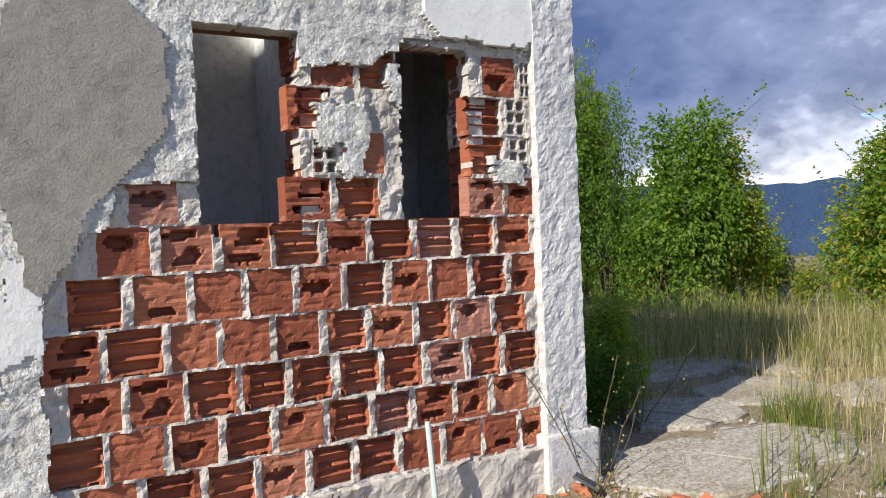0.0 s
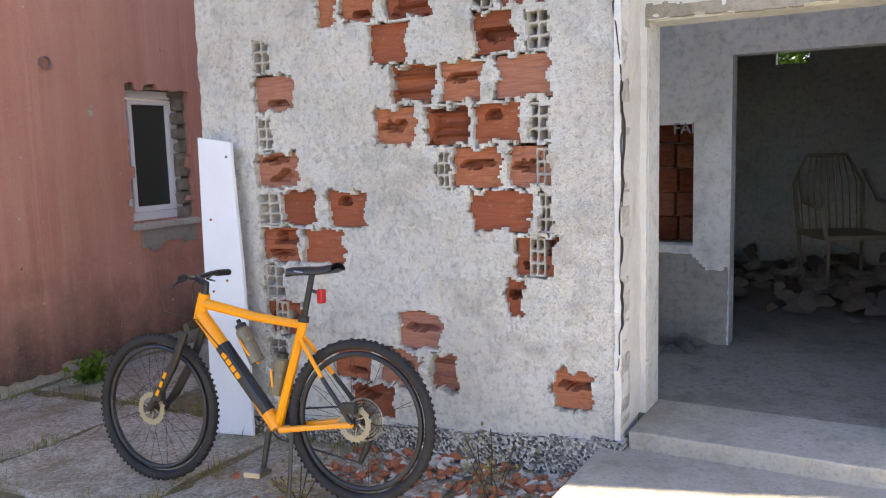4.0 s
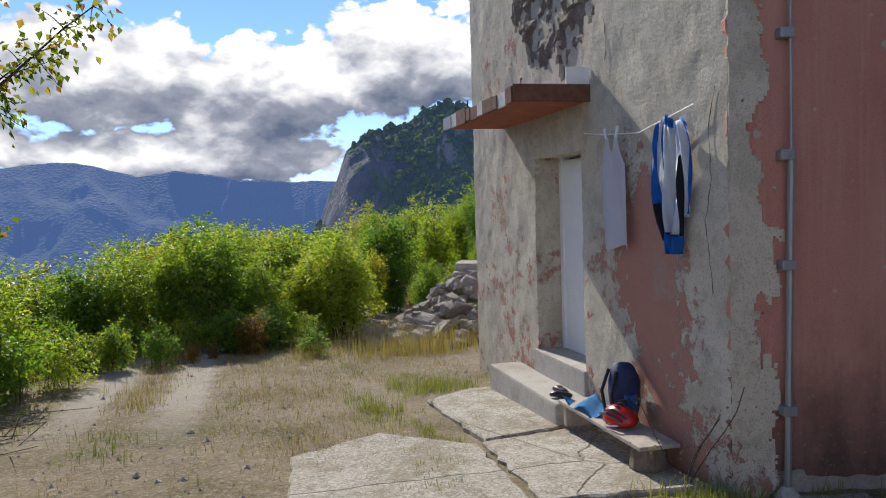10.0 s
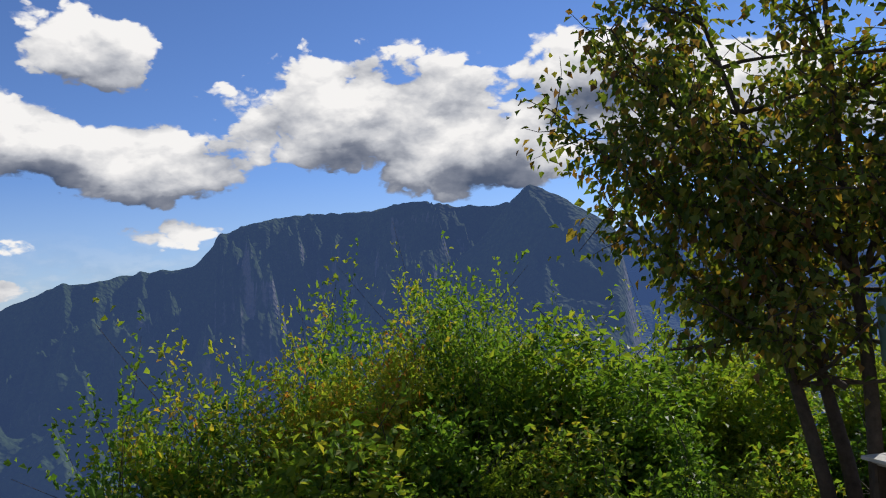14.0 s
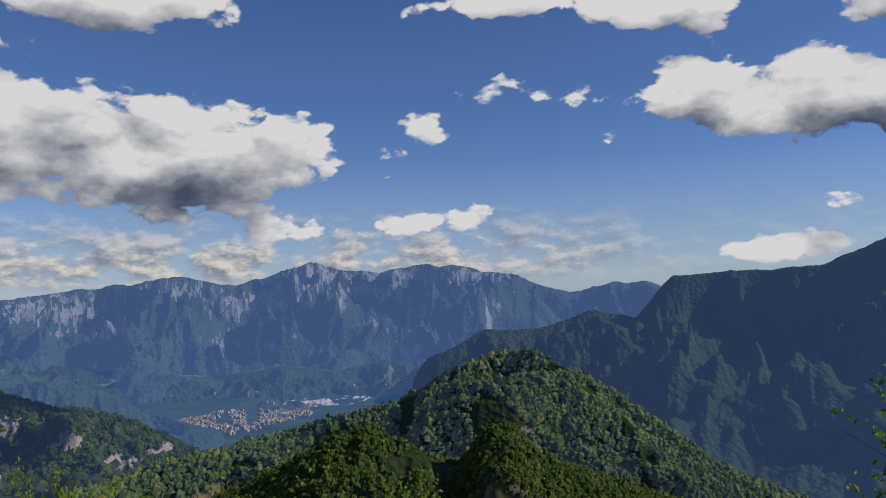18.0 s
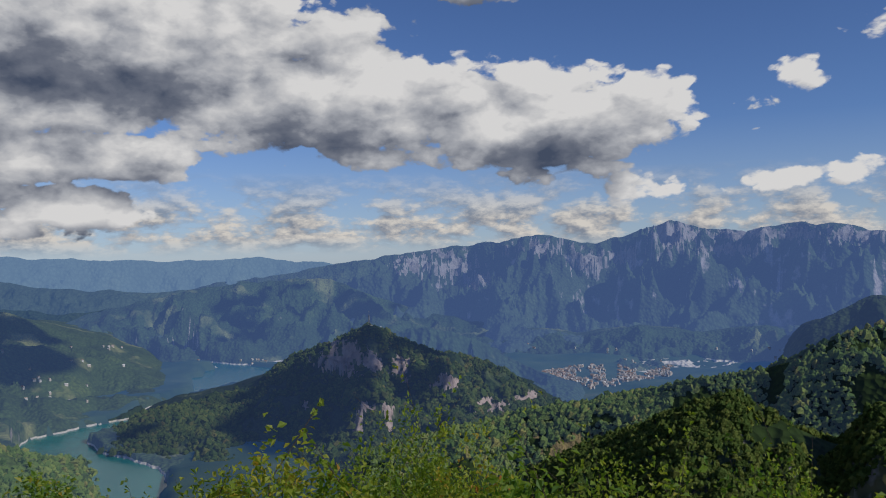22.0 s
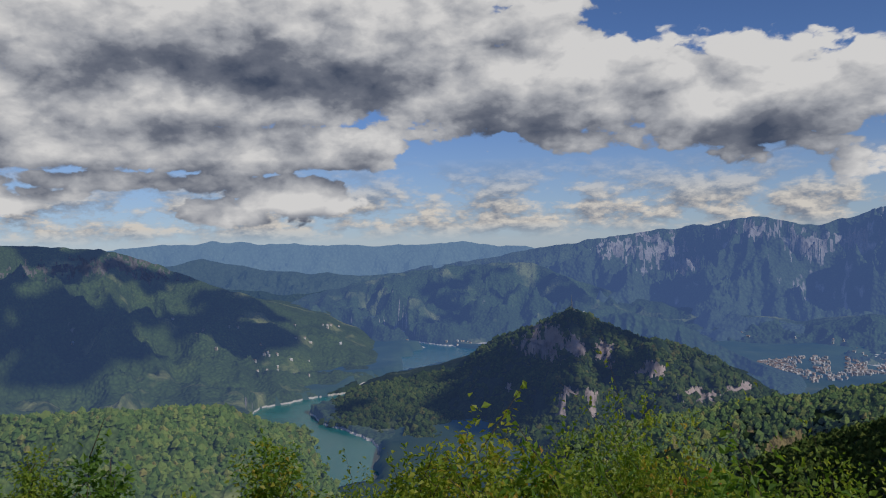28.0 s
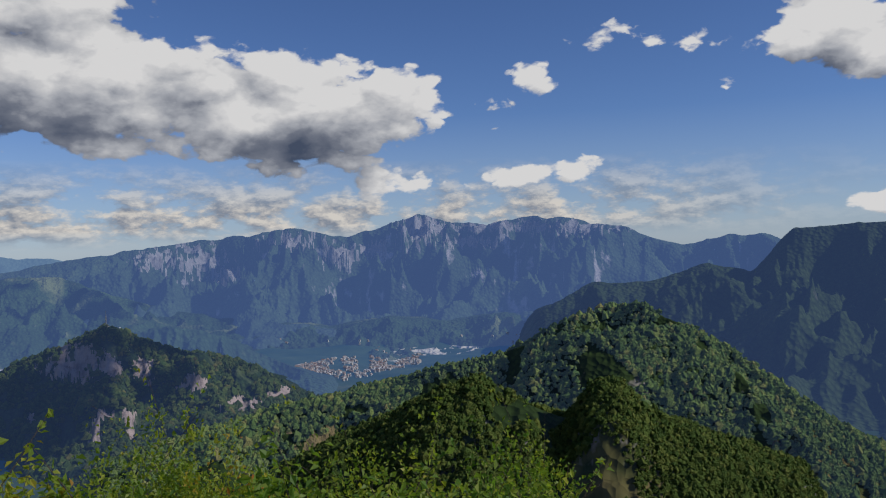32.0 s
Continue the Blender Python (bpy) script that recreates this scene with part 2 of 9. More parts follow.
def box(bm, x0, x1, y0, y1, z0, z1, bevel=0.0):
    vs = [bm.verts.new(c) for c in ((x0, y0, z0), (x1, y0, z0), (x1, y1, z0), (x0, y1, z0), (x0, y0, z1), (x1, y0, z1), (x1, y1, z1), (x0, y1, z1))]
    fs = [bm.faces.new([vs[i] for i in q]) for q in ((3, 2, 1, 0), (4, 5, 6, 7), (0, 1, 5, 4), (1, 2, 6, 5), (2, 3, 7, 6), (3, 0, 4, 7))]
    if bevel:
        bmesh.ops.bevel(bm, geom=list({e for f in fs for e in f.edges}), offset=bevel, segments=2, affect="EDGES", profile=0.6)
    return bm


def boxm(x0, x1, y0, y1, z0, z1, bevel=0.0):
    return box(bmesh.new(), x0, x1, y0, y1, z0, z1, bevel)


def tube(bm, points, radii, sides=8, cap=True):
    """A round bar along points, with a radius for each."""
    if not hasattr(radii, "__len__"):
        radii = [radii] * len(points)
    rings, prev = [], None
    pts = [Vector(p) for p in points]
    for i, p in enumerate(pts):
        d = (pts[min(i + 1, len(pts) - 1)] - pts[max(i - 1, 0)]).normalized()
        a = prev - d * prev.dot(d) if prev is not None else d.orthogonal()
        a = a.normalized() if a.length > 1e-6 else d.orthogonal().normalized()
        prev = a
        b = d.cross(a)
        rings.append([bm.verts.new(p + (a * math.cos(2 * math.pi * k / sides) + b * math.sin(2 * math.pi * k / sides)) * radii[i]) for k in range(sides)])
    for r0, r1 in zip(rings, rings[1:]):
        for k in range(sides):
            bm.faces.new((r0[k], r0[(k + 1) % sides], r1[(k + 1) % sides], r1[k]))
    if cap:
        bm.faces.new(rings[0][::-1])
        bm.faces.new(rings[-1])
    return bm


def tubem(points, radii, sides=8, cap=True):
    return tube(bmesh.new(), points, radii, sides, cap)


# vectorised value noise for the terrain
_perm = np.random.RandomState(7).rand(256, 256)


def vnoise(x, y):
    x, y = np.asarray(x, dtype=float), np.asarray(y, dtype=float)
    xi, yi = np.floor(x).astype(int), np.floor(y).astype(int)
    fx, fy = x - xi, y - yi
    fx, fy = fx * fx * (3 - 2 * fx), fy * fy * (3 - 2 * fy)
    g = lambda a, b: _perm[a % 256, b % 256]
    return (g(xi, yi) * (1 - fx) + g(xi + 1, yi) * fx) * (1 - fy) + (g(xi, yi + 1) * (1 - fx) + g(xi + 1, yi + 1) * fx) * fy - 0.5


def fbm(x, y, octaves=5, gain=0.5):
    s, a = 0, 1.0
    for k in range(octaves):
        s = s + a * vnoise(np.asarray(x) * 2 ** k + 17.3 * k, np.asarray(y) * 2 ** k + 9.1 * k)
        a *= gain
    return s


# ---------- materials ----------
class Mat:
    """A node material built step by step."""

    def __init__(self, name, rough=0.8, metal=0.0, spec=0.3):
        self.m = bpy.data.materials.new(name)
        self.m.use_nodes = True
        self.t = self.m.node_tree
        self.n = self.t.nodes
        self.b = self.n["Principled BSDF"]
        self.b.inputs["Roughness"].default_value = rough
        self.b.inputs["Metallic"].default_value = metal
        self.b.inputs["Specular IOR Level"].default_value = spec
        self.co = self.n.new("ShaderNodeTexCoord").outputs["Object"]

    def link(self, a, b):
        self.t.links.new(a, b)

    def val(self, sock, v):
        if isinstance(v, bpy.types.NodeSocket):
            self.link(v, sock)
        elif isinstance(v, (tuple, list)) and len(v) == 3 and sock.type == "RGBA":
            sock.default_value = (*v, 1)
        else:
            sock.default_value = v

    def world_co(self):
        g = self.n.new("ShaderNodeNewGeometry")
        self.co = g.outputs["Position"]
        return self

    def mapped(self, scale=(1, 1, 1), rot=(0, 0, 0), loc=(0, 0, 0)):
        k = self.n.new("ShaderNodeMapping")
        self.link(self.co, k.inputs["Vector"])
        k.inputs["Scale"].default_value, k.inputs["Rotation"].default_value, k.inputs["Location"].default_value = scale, rot, loc
        return k.outputs["Vector"]

    def noise(self, scale, detail=6, rough=0.6, co=None, distort=0.0):
        k = self.n.new("ShaderNodeTexNoise")
        self.link(co or self.co, k.inputs["Vector"])
        k.inputs["Scale"].default_value, k.inputs["Detail"].default_value, k.inputs["Roughness"].default_value, k.inputs["Distortion"].default_value = scale, detail, rough, distort
        return k.outputs["Fac"]

    def voronoi(self, scale, co=None, feature="F1", out="Distance", rnd_=1.0):
        k = self.n.new("ShaderNodeTexVoronoi")
        k.feature = feature
        self.link(co or self.co, k.inputs["Vector"])
        k.inputs["Scale"].default_value, k.inputs["Randomness"].default_value = scale, rnd_
        return k.outputs[out]

    def ramp(self, fac, stops, interp="LINEAR"):
        k = self.n.new("ShaderNodeValToRGB")
        k.color_ramp.interpolation = interp
        e = k.color_ramp.elements
        while len(e) < len(stops):
            e.new(0.5)
        for s, (p, c) in zip(e, stops):
            s.position = p
            s.color = (*c, 1) if isinstance(c, (tuple, list)) else (c, c, c, 1)
        self.link(fac, k.inputs["Fac"])
        return k.outputs["Color"]

    def mix(self, fac, a, b, mode="MIX"):
        k = self.n.new("ShaderNodeMix")
        k.data_type, k.blend_type = "RGBA", mode
        self.val(k.inputs[0], fac), self.val(k.inputs[6], a), self.val(k.inputs[7], b)
        return k.outputs[2]

    def math(self, op, a, b=0.0, clamp=False):
        k = self.n.new("ShaderNodeMath")
        k.operation, k.use_clamp = op, clamp
        self.val(k.inputs[0], a), self.val(k.inputs[1], b)
        return k.outputs[0]

    def xyz(self, co=None):
        k = self.n.new("ShaderNodeSeparateXYZ")
        self.link(co or self.co, k.inputs[0])
        return k.outputs

    def random(self):
        return self.n.new("ShaderNodeObjectInfo").outputs["Random"]

    def island(self):
        return self.n.new("ShaderNodeNewGeometry").outputs["Random Per Island"]

    def color(self, c):
        self.val(self.b.inputs["Base Color"], c)
        return self

    def rough(self, r):
        self.val(self.b.inputs["Roughness"], r)
        return self

    def bump(self, h, dist=0.01, strength=1.0):
        k = self.n.new("ShaderNodeBump")
        k.inputs["Distance"].default_value, k.inputs["Strength"].default_value = dist, strength
        self.link(h, k.inputs["Height"])
        old = self.b.inputs["Normal"].links
        if old:
            self.link(old[0].from_socket, k.inputs["Normal"])
        self.link(k.outputs[0], self.b.inputs["Normal"])
        return self


def plain(name, c, rough=0.6, metal=0.0, vary=0.25, scale=6.0, bump=0.0, spec=0.4):
    """A colour with grain at two scales."""
    m = Mat(name, rough, metal, spec)
    a = m.noise(scale, 5, 0.65)
    b = m.noise(scale * 9, 3, 0.6)
    lo, hi = tuple(v * (1 - vary) for v in c), tuple(min(1, v * (1 + vary)) for v in c)
    m.color(m.mix(m.math("MULTIPLY", b, 0.5), m.ramp(a, [(0.3, lo), (0.7, hi)]), tuple(v * (1 - vary * 0.8) for v in c)))
    if bump:
        m.bump(b, bump)
    return m.m

# dry ground: stony earth, worn grass; woods further down
m_ground = Mat("dry_ground", 0.95, 0, 0.1).world_co()
_a, _b, _c = m_ground.noise(0.6, 6, 0.65), m_ground.noise(3.0, 6, 0.7), m_ground.noise(28.0, 4, 0.7)
_g = m_ground.ramp(_a, [(0.35, (0.27, 0.22, 0.15)), (0.5, (0.21, 0.165, 0.10)), (0.64, (0.125, 0.105, 0.045))])
_g = m_ground.mix(m_ground.ramp(_c, [(0.48, 0), (0.7, 0.75)]), _g, (0.38, 0.335, 0.27))
_g = m_ground.mix(m_ground.ramp(_b, [(0.5, 0), (0.75, 0.6)]), _g, (0.13, 0.11, 0.05))
_xy = m_ground.xyz()
_r = m_ground.math("SQRT", m_ground.math("ADD", m_ground.math("POWER", _xy[0], 2.0), m_ground.math("POWER", _xy[1], 2.0)))
_rut = m_ground.math("SUBTRACT", m_ground.math("ADD", _xy[1], 3.35), m_ground.math("MULTIPLY", m_ground.math("ADD", _xy[0], 9.5), 0.19))
_rut = m_ground.math("ABSOLUTE", m_ground.math("SUBTRACT", m_ground.math("ABSOLUTE", _rut), 0.5))
_rut = m_ground.math("ADD", _rut, m_ground.math("MULTIPLY", m_ground.math("SUBTRACT", _b, 0.5), 0.5))
_on = m_ground.math("MULTIPLY", m_ground.ramp(_rut, [(0.14, 0.85), (0.32, 0.0)]), m_ground.ramp(m_ground.math("MULTIPLY", _xy[0], -0.04), [(0.3, 0), (0.38, 1)]))
_g = m_ground.mix(_on, _g, m_ground.mix(_c, (0.29, 0.25, 0.195), (0.45, 0.40, 0.33)))
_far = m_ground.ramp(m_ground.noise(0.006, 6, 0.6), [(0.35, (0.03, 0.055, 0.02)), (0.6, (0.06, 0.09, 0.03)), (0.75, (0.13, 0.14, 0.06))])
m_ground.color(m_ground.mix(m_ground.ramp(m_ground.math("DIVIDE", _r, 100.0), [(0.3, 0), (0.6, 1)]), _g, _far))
# haze over the far valley floor, painted on as blue emission rising with distance
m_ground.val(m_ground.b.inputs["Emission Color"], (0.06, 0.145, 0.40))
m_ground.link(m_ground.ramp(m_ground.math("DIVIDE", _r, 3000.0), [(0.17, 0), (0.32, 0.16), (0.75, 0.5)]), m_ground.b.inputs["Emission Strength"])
m_ground.bump(_c, 0.02).bump(_b, 0.05)
m_ground = m_ground.m


def plaster_material(name, light, dark, lump=0.012, scale=26.0, spots=0.5):
    """Thrown render: lumpy, chalky, with grey weathering and a few scabs."""
    m = Mat(name, 0.95, 0, 0.15).world_co()
    big, mid, fine = m.noise(1.3, 6, 0.65), m.noise(6.5, 6, 0.7), m.noise(scale, 5, 0.62)
    c = m.ramp(big, [(0.3, dark), (0.5, light), (0.75, tuple(min(1, v * 1.12) for v in light))])
    c = m.mix(m.ramp(mid, [(0.5, 0), (0.72, spots)]), c, tuple(v * 0.62 for v in dark))
    c = m.mix(m.ramp(fine, [(0.32, min(0.55, spots)), (0.5, 0)]), c, tuple(v * 0.6 for v in dark))
    pit = m.noise(scale * 3.6, 3, 0.7)
    c = m.mix(m.ramp(pit, [(0.28, min(0.75, spots * 1.3)), (0.38, 0)]), c, tuple(v * 0.5 for v in dark))
    c = m.mix(m.ramp(m.noise(2.6, 5, 0.7), [(0.58, 0), (0.72, 0.5 * spots)]), c, (dark[0] * 0.95, dark[1] * 0.82, dark[2] * 0.62))
    m.color(c)
    m.bump(pit, lump * 0.35).bump(fine, lump).bump(mid, lump * 1.5, 0.6)
    return m.m


m_plaster = plaster_material("rough_white_plaster", (0.77, 0.755, 0.71), (0.63, 0.605, 0.545), 0.03, 30.0, 0.62)
m_smooth = plaster_material("smooth_white_plaster", (0.74, 0.73, 0.70), (0.62, 0.60, 0.56), 0.003, 40, 0.15)
m_cement = plaster_material("grey_cement_patch", (0.31, 0.29, 0.255), (0.23, 0.215, 0.185), 0.004, 110, 0.5)
m_column = plaster_material("column_plaster", (0.62, 0.61, 0.60), (0.50, 0.49, 0.48), 0.012, 34, 0.35)
m_mortar = plaster_material("mortar", (0.54, 0.50, 0.45), (0.36, 0.31, 0.27), 0.008, 45, 0.3)
m_plinth = Mat("pebble_dash", 0.9, 0, 0.25).world_co()
_p = m_plinth.voronoi(75.0, out="Color")
m_plinth.color(m_plinth.mix(m_plinth.ramp(m_plinth.noise(3, 5, 0.7), [(0.45, 0), (0.65, 0.5)]), m_plinth.ramp(_p, [(0.25, (0.07, 0.07, 0.07)), (0.5, (0.30, 0.29, 0.27)), (0.75, (0.62, 0.61, 0.58))]), (0.36, 0.34, 0.31)))
m_plinth.bump(m_plinth.voronoi(75.0), 0.012)
m_plinth = m_plinth.m
m_inside = plaster_material("old_indoor_plaster", (0.76, 0.76, 0.73), (0.60, 0.59, 0.55), 0.003, 20, 0.5)
m_concrete = plaster_material("old_concrete", (0.46, 0.43, 0.38), (0.34, 0.31, 0.26), 0.006, 50, 0.45)
m_core = plain("wall_core", (0.25, 0.12, 0.08), 0.95, vary=0.3)


def brick_material():
    m = Mat("hollow_brick", 0.9, 0, 0.2)
    r = m.random()
    fine, streak = m.noise(30, 5, 0.7), m.noise(6, 4, 0.6, m.mapped((1.5, 1, 26)))
    c = m.ramp(r, [(0.0, (0.25, 0.075, 0.042)), (0.4, (0.36, 0.115, 0.06)), (0.75, (0.43, 0.165, 0.09)), (1.0, (0.40, 0.20, 0.155))])
    c = m.mix(m.ramp(streak, [(0.42, 0), (0.62, 0.45)]), c, (0.20, 0.055, 0.03))
    c = m.mix(m.ramp(m.noise(9, 5, 0.7), [(0.56, 0), (0.70, 0.55)]), c, (0.52, 0.33, 0.28))
    c = m.mix(m.ramp(fine, [(0.62, 0), (0.75, 0.5)]), c, (0.52, 0.36, 0.28))
    m.color(c).bump(streak, 0.004).bump(fine, 0.003)
    return m.m


m_brick = brick_material()


def pink_material():
    """Red-brown exterior render, faded in runs, blackened by mould low down, with pale chips."""
    m = Mat("red_brown_render", 0.88, 0, 0.2).world_co()
    big, fine = m.noise(0.8, 6, 0.65), m.noise(55, 4, 0.7)
    run = m.noise(1.0, 5, 0.6, m.mapped((6, 6, 0.5)))
    c = m.ramp(big, [(0.3, (0.47, 0.205, 0.152)), (0.7, (0.56, 0.27, 0.205))])
    c = m.mix(m.ramp(run, [(0.45, 0), (0.72, 0.5)]), c, (0.60, 0.33, 0.26))
    c = m.mix(m.ramp(m.noise(1.0, 5, 0.7, m.mapped((16, 16, 0.6))), [(0.52, 0), (0.70, 0.4)]), c, (0.63, 0.37, 0.30))
    c = m.mix(m.ramp(fine, [(0.62, 0), (0.74, 0.35)]), c, (0.64, 0.42, 0.34))
    z = m.xyz()[2]
    up = m.math("ADD", z, m.math("ADD", m.math("MULTIPLY", m.noise(1.6, 7, 0.75), 1.1), m.math("MULTIPLY", m.noise(1.3, 6, 0.7, m.mapped((5, 5, 0.7))), 0.7)))
    c = m.mix(m.ramp(m.math("MULTIPLY", up, 0.5), [(0.44, 0.92), (0.60, 0.6), (0.86, 0.0)]), c, (0.075, 0.062, 0.048))
    chip = m.voronoi(1.7)
    c = m.mix(m.ramp(m.math("ADD", chip, m.math("MULTIPLY", m.noise(14, 3), 0.10)), [(0.085, 1), (0.10, 0)]), c, (0.47, 0.42, 0.34))
    for sc, th in ((4.3, 0.05), (9.0, 0.045)):
        k = m.math("ADD", m.voronoi(sc), m.math("MULTIPLY", m.noise(30, 3), 0.05))
        c = m.mix(m.ramp(k, [(th + 0.015, 0.8), (th + 0.03, 0)]), c, (0.52, 0.44, 0.36))
    c = m.mix(m.ramp(m.noise(110, 3, 0.7), [(0.33, 0.5), (0.43, 0)]), c, (0.24, 0.11, 0.085))
    c = m.mix(m.ramp(m.noise(38, 4, 0.75), [(0.60, 0), (0.70, 0.5)]), c, (0.62, 0.36, 0.29))
    c = m.mix(m.ramp(m.noise(2.2, 7, 0.78), [(0.56, 0), (0.70, 0.5)]), c, (0.40, 0.19, 0.145))
    pit = m.math("ADD", m.voronoi(3.1), m.math("MULTIPLY", m.noise(22, 3), 0.04))
    c = m.mix(m.ramp(pit, [(0.040, 0.9), (0.055, 0)]), c, (0.13, 0.09, 0.07))
    m.color(c).bump(fine, 0.006).bump(m.noise(110, 3, 0.7), 0.003).bump(m.noise(9, 5), 0.006, 0.5)
    return m.m


def front_material():
    """Ochre-grey render with remnants of red-brown paint."""
    m = Mat("peeling_ochre_render", 0.92, 0, 0.15).world_co()
    big, mid, fine = m.noise(0.9, 5, 0.6), m.noise(4.0, 7, 0.72), m.noise(36, 4, 0.7)
    c = m.ramp(big, [(0.3, (0.47, 0.42, 0.33)), (0.55, (0.57, 0.52, 0.42)), (0.75, (0.44, 0.41, 0.36))])
    c = m.mix(m.ramp(mid, [(0.42, 0.4), (0.52, 0)]), c, (0.30, 0.26, 0.20))
    x_, _, z_ = m.xyz()
    spot = m.math("SQRT", m.math("ADD", m.math("POWER", m.math("ADD", x_, 6.45), 2.0), m.math("POWER", m.math("MULTIPLY", m.math("SUBTRACT", z_, 1.1), 0.8), 2.0)))
    low = m.math("ADD", m.math("MULTIPLY", z_, -0.05), m.math("MULTIPLY", m.math("SUBTRACT", 0.75, spot, True), 0.36))
    pk = m.math("ADD", m.math("ADD", m.noise(0.55, 3, 0.5), m.math("MULTIPLY", m.math("SUBTRACT", m.noise(7, 7, 0.8), 0.5), 0.75)), low)
    c = m.mix(m.ramp(pk, [(0.52, 0), (0.55, 0.9)]), c, (0.40, 0.17, 0.125))
    c = m.mix(m.ramp(fine, [(0.30, 0.6), (0.42, 0)]), c, (0.22, 0.19, 0.15))
    c = m.mix(m.ramp(m.noise(1.8, 7, 0.75), [(0.54, 0), (0.66, 0.6)]), c, (0.33, 0.31, 0.27))
    c = m.mix(m.ramp(m.noise(90, 3, 0.7), [(0.36, 0.6), (0.46, 0)]), c, (0.24, 0.20, 0.16))
    m.color(c).bump(fine, 0.004).bump(mid, 0.012, 0.7).bump(m.ramp(pk, [(0.52, 0), (0.55, 1)]), 0.003)
    return m.m


m_pink, m_front = pink_material(), front_material()


def metal_paint(name, c, rough=0.4, metal=0.0):
    m = Mat(name, rough, metal, 0.5)
    n = m.noise(60, 3, 0.6)
    m.color(m.mix(m.ramp(m.noise(9, 5, 0.7), [(0.5, 0), (0.8, 0.3)]), c, tuple(v * 0.7 for v in c)))
    m.bump(n, 0.0005)
    return m.m


m_white_paint = metal_paint("white_plastic", (0.78, 0.79, 0.80), 0.35)
m_galv = metal_paint("dull_galvanised_steel", (0.30, 0.31, 0.32), 0.5, 0.6)
m_rust = plain("rusty_sheet", (0.16, 0.07, 0.045), 0.85, vary=0.4, scale=14, bump=0.002)
m_wood = plain("weathered_wood", (0.42, 0.37, 0.30), 0.85, vary=0.3, scale=9, bump=0.003)
m_bark = plain("bark", (0.11, 0.085, 0.06), 0.95, vary=0.4, scale=18, bump=0.01)


def glass_material():
    m = Mat("window_glass", 0.03, 0, 0.6)
    m.color((0.02, 0.03, 0.025))
    return m.m


m_glass = glass_material()


# ---------- ground, hills and mountains ----------
def ground_z(x, y):
    """Height of the ground round the two buildings, and down the slope beyond the edge of the terrace."""
    x, y = np.asarray(x, dtype=float), np.asarray(y, dtype=float)
    z = 0.045 * np.clip(x + 3.0, -14, 9) + 0.02
    # the terrace ends in the south and south-east
    s = np.maximum(-4.6 + 2.0 * smooth(-6.0, -0.5, x) - y - 0.10 * np.clip(-x - 7, 0, 40), (-1.6 + 0.55 * (x - 1.0) - y) * 0.87)
    s = np.maximum(s, (x - 26) * 0.8)
    s = np.maximum(s, 0)
    far = np.maximum(s - 40, 0)
    z = z - 0.95 * s + 0.95 * 1.2 * (1 - np.exp(-s / 1.2)) + 0.55 * far
    z = z - 0.05 * np.clip(-x - 14, 0, 200)
    # the bank north of the track
    z = z + 0.30 * np.clip(y - 1.6, 0, 30) * smooth(-12.0, -17.0, x)
    z = z + 0.16 * fbm(x * 0.22, y * 0.22, 3) * smooth(3.0, 14.0, np.hypot(x + 1, y))
    return np.maximum(z, FLOOR - 6)


FLOOR = -330.0


def polar(az, r, valley=True):
    """The place at a bearing and distance: from the lookout for the valley, from the middle of the terrace for what is near."""
    o = EYE if valley else CAM0
    a = np.radians(np.asarray(az) + (SWING if valley else 0.0))
    return o[0] + r * np.cos(a), o[1] + r * np.sin(a)


def bearings(co, valley=True):
    """Bearing, height in degrees and distance of points, the other way round."""
    o = EYE if valley else CAM0
    d = np.hypot(co[:, 0] - o[0], co[:, 1] - o[1])
    a = np.degrees(np.arctan2(co[:, 1] - o[1], co[:, 0] - o[0])) - (SWING if valley else 0.0)
    return (a + 180) % 360 - 180, np.degrees(np.arctan2(co[:, 2] - CAM0[2], d)), d


def lake_mask(az, r):
    """1 in the winding arm of the lake, 0 on land."""
    rr = [1100, 1195, 1314, 1410, 1508, 1611, 1700, 1775, 1812, 1850, 1928, 1980, 2145, 2279, 2363, 2482, 2575, 2700, 2800, 2849, 3048, 3090]
    cc = [-16.5, -16.5, -16.4, -14.6, -12.7, -12.1, -13.7, -16.1, -17.5, -18.2, -18.9, -19.9, -22.1, -23.0, -23.6, -24.1, -23.4, -21.5, -20.2, -20.2, -20.2, -20.2]
    hw = [2.2, 2.0, 2.3, 3.1, 2.5, 2.1, 2.7, 1.5, 0.7, 0.65, 0.65, 0.6, 0.8, 1.9, 2.1, 2.0, 0.9, 0.6, 0.55, 0.9, 1.1, 0.0]
    d = np.abs(az - np.interp(r, rr, cc)) - np.interp(r, rr, hw) + 0.5 * fbm(az * 0.7, r * 0.012, 3)
    return smooth(0.22, -0.06, d) * (r > 1100) * (r < 3080)


def build_ground(material):
    rings = np.concatenate([[0.0], np.geomspace(0.6, 24, 150), np.geomspace(24.3, 600, 110), np.geomspace(610, 4950, 170)])
    az = np.linspace(-180, 180, 541)
    A, R = np.meshgrid(az, rings, indexing="ij")
    X, Y = polar(A, R)
    Z = ground_z(X, Y)
    fine = 0.018 * fbm(X * 2.1, Y * 2.1, 4) + 0.012 * fbm(X * 9, Y * 9, 2)
    Z = Z + fine * (R < 40)
    far = FLOOR + 10 + 26 * fbm(X / 260, Y / 260, 4) - 40 * lake_mask(A, R)
    w = smooth(420, 900, R)
    Z = Z * (1 - w) + far * w
    return grid_mesh("ground", np.stack([X, Y, Z], -1), len(az), len(rings), material)


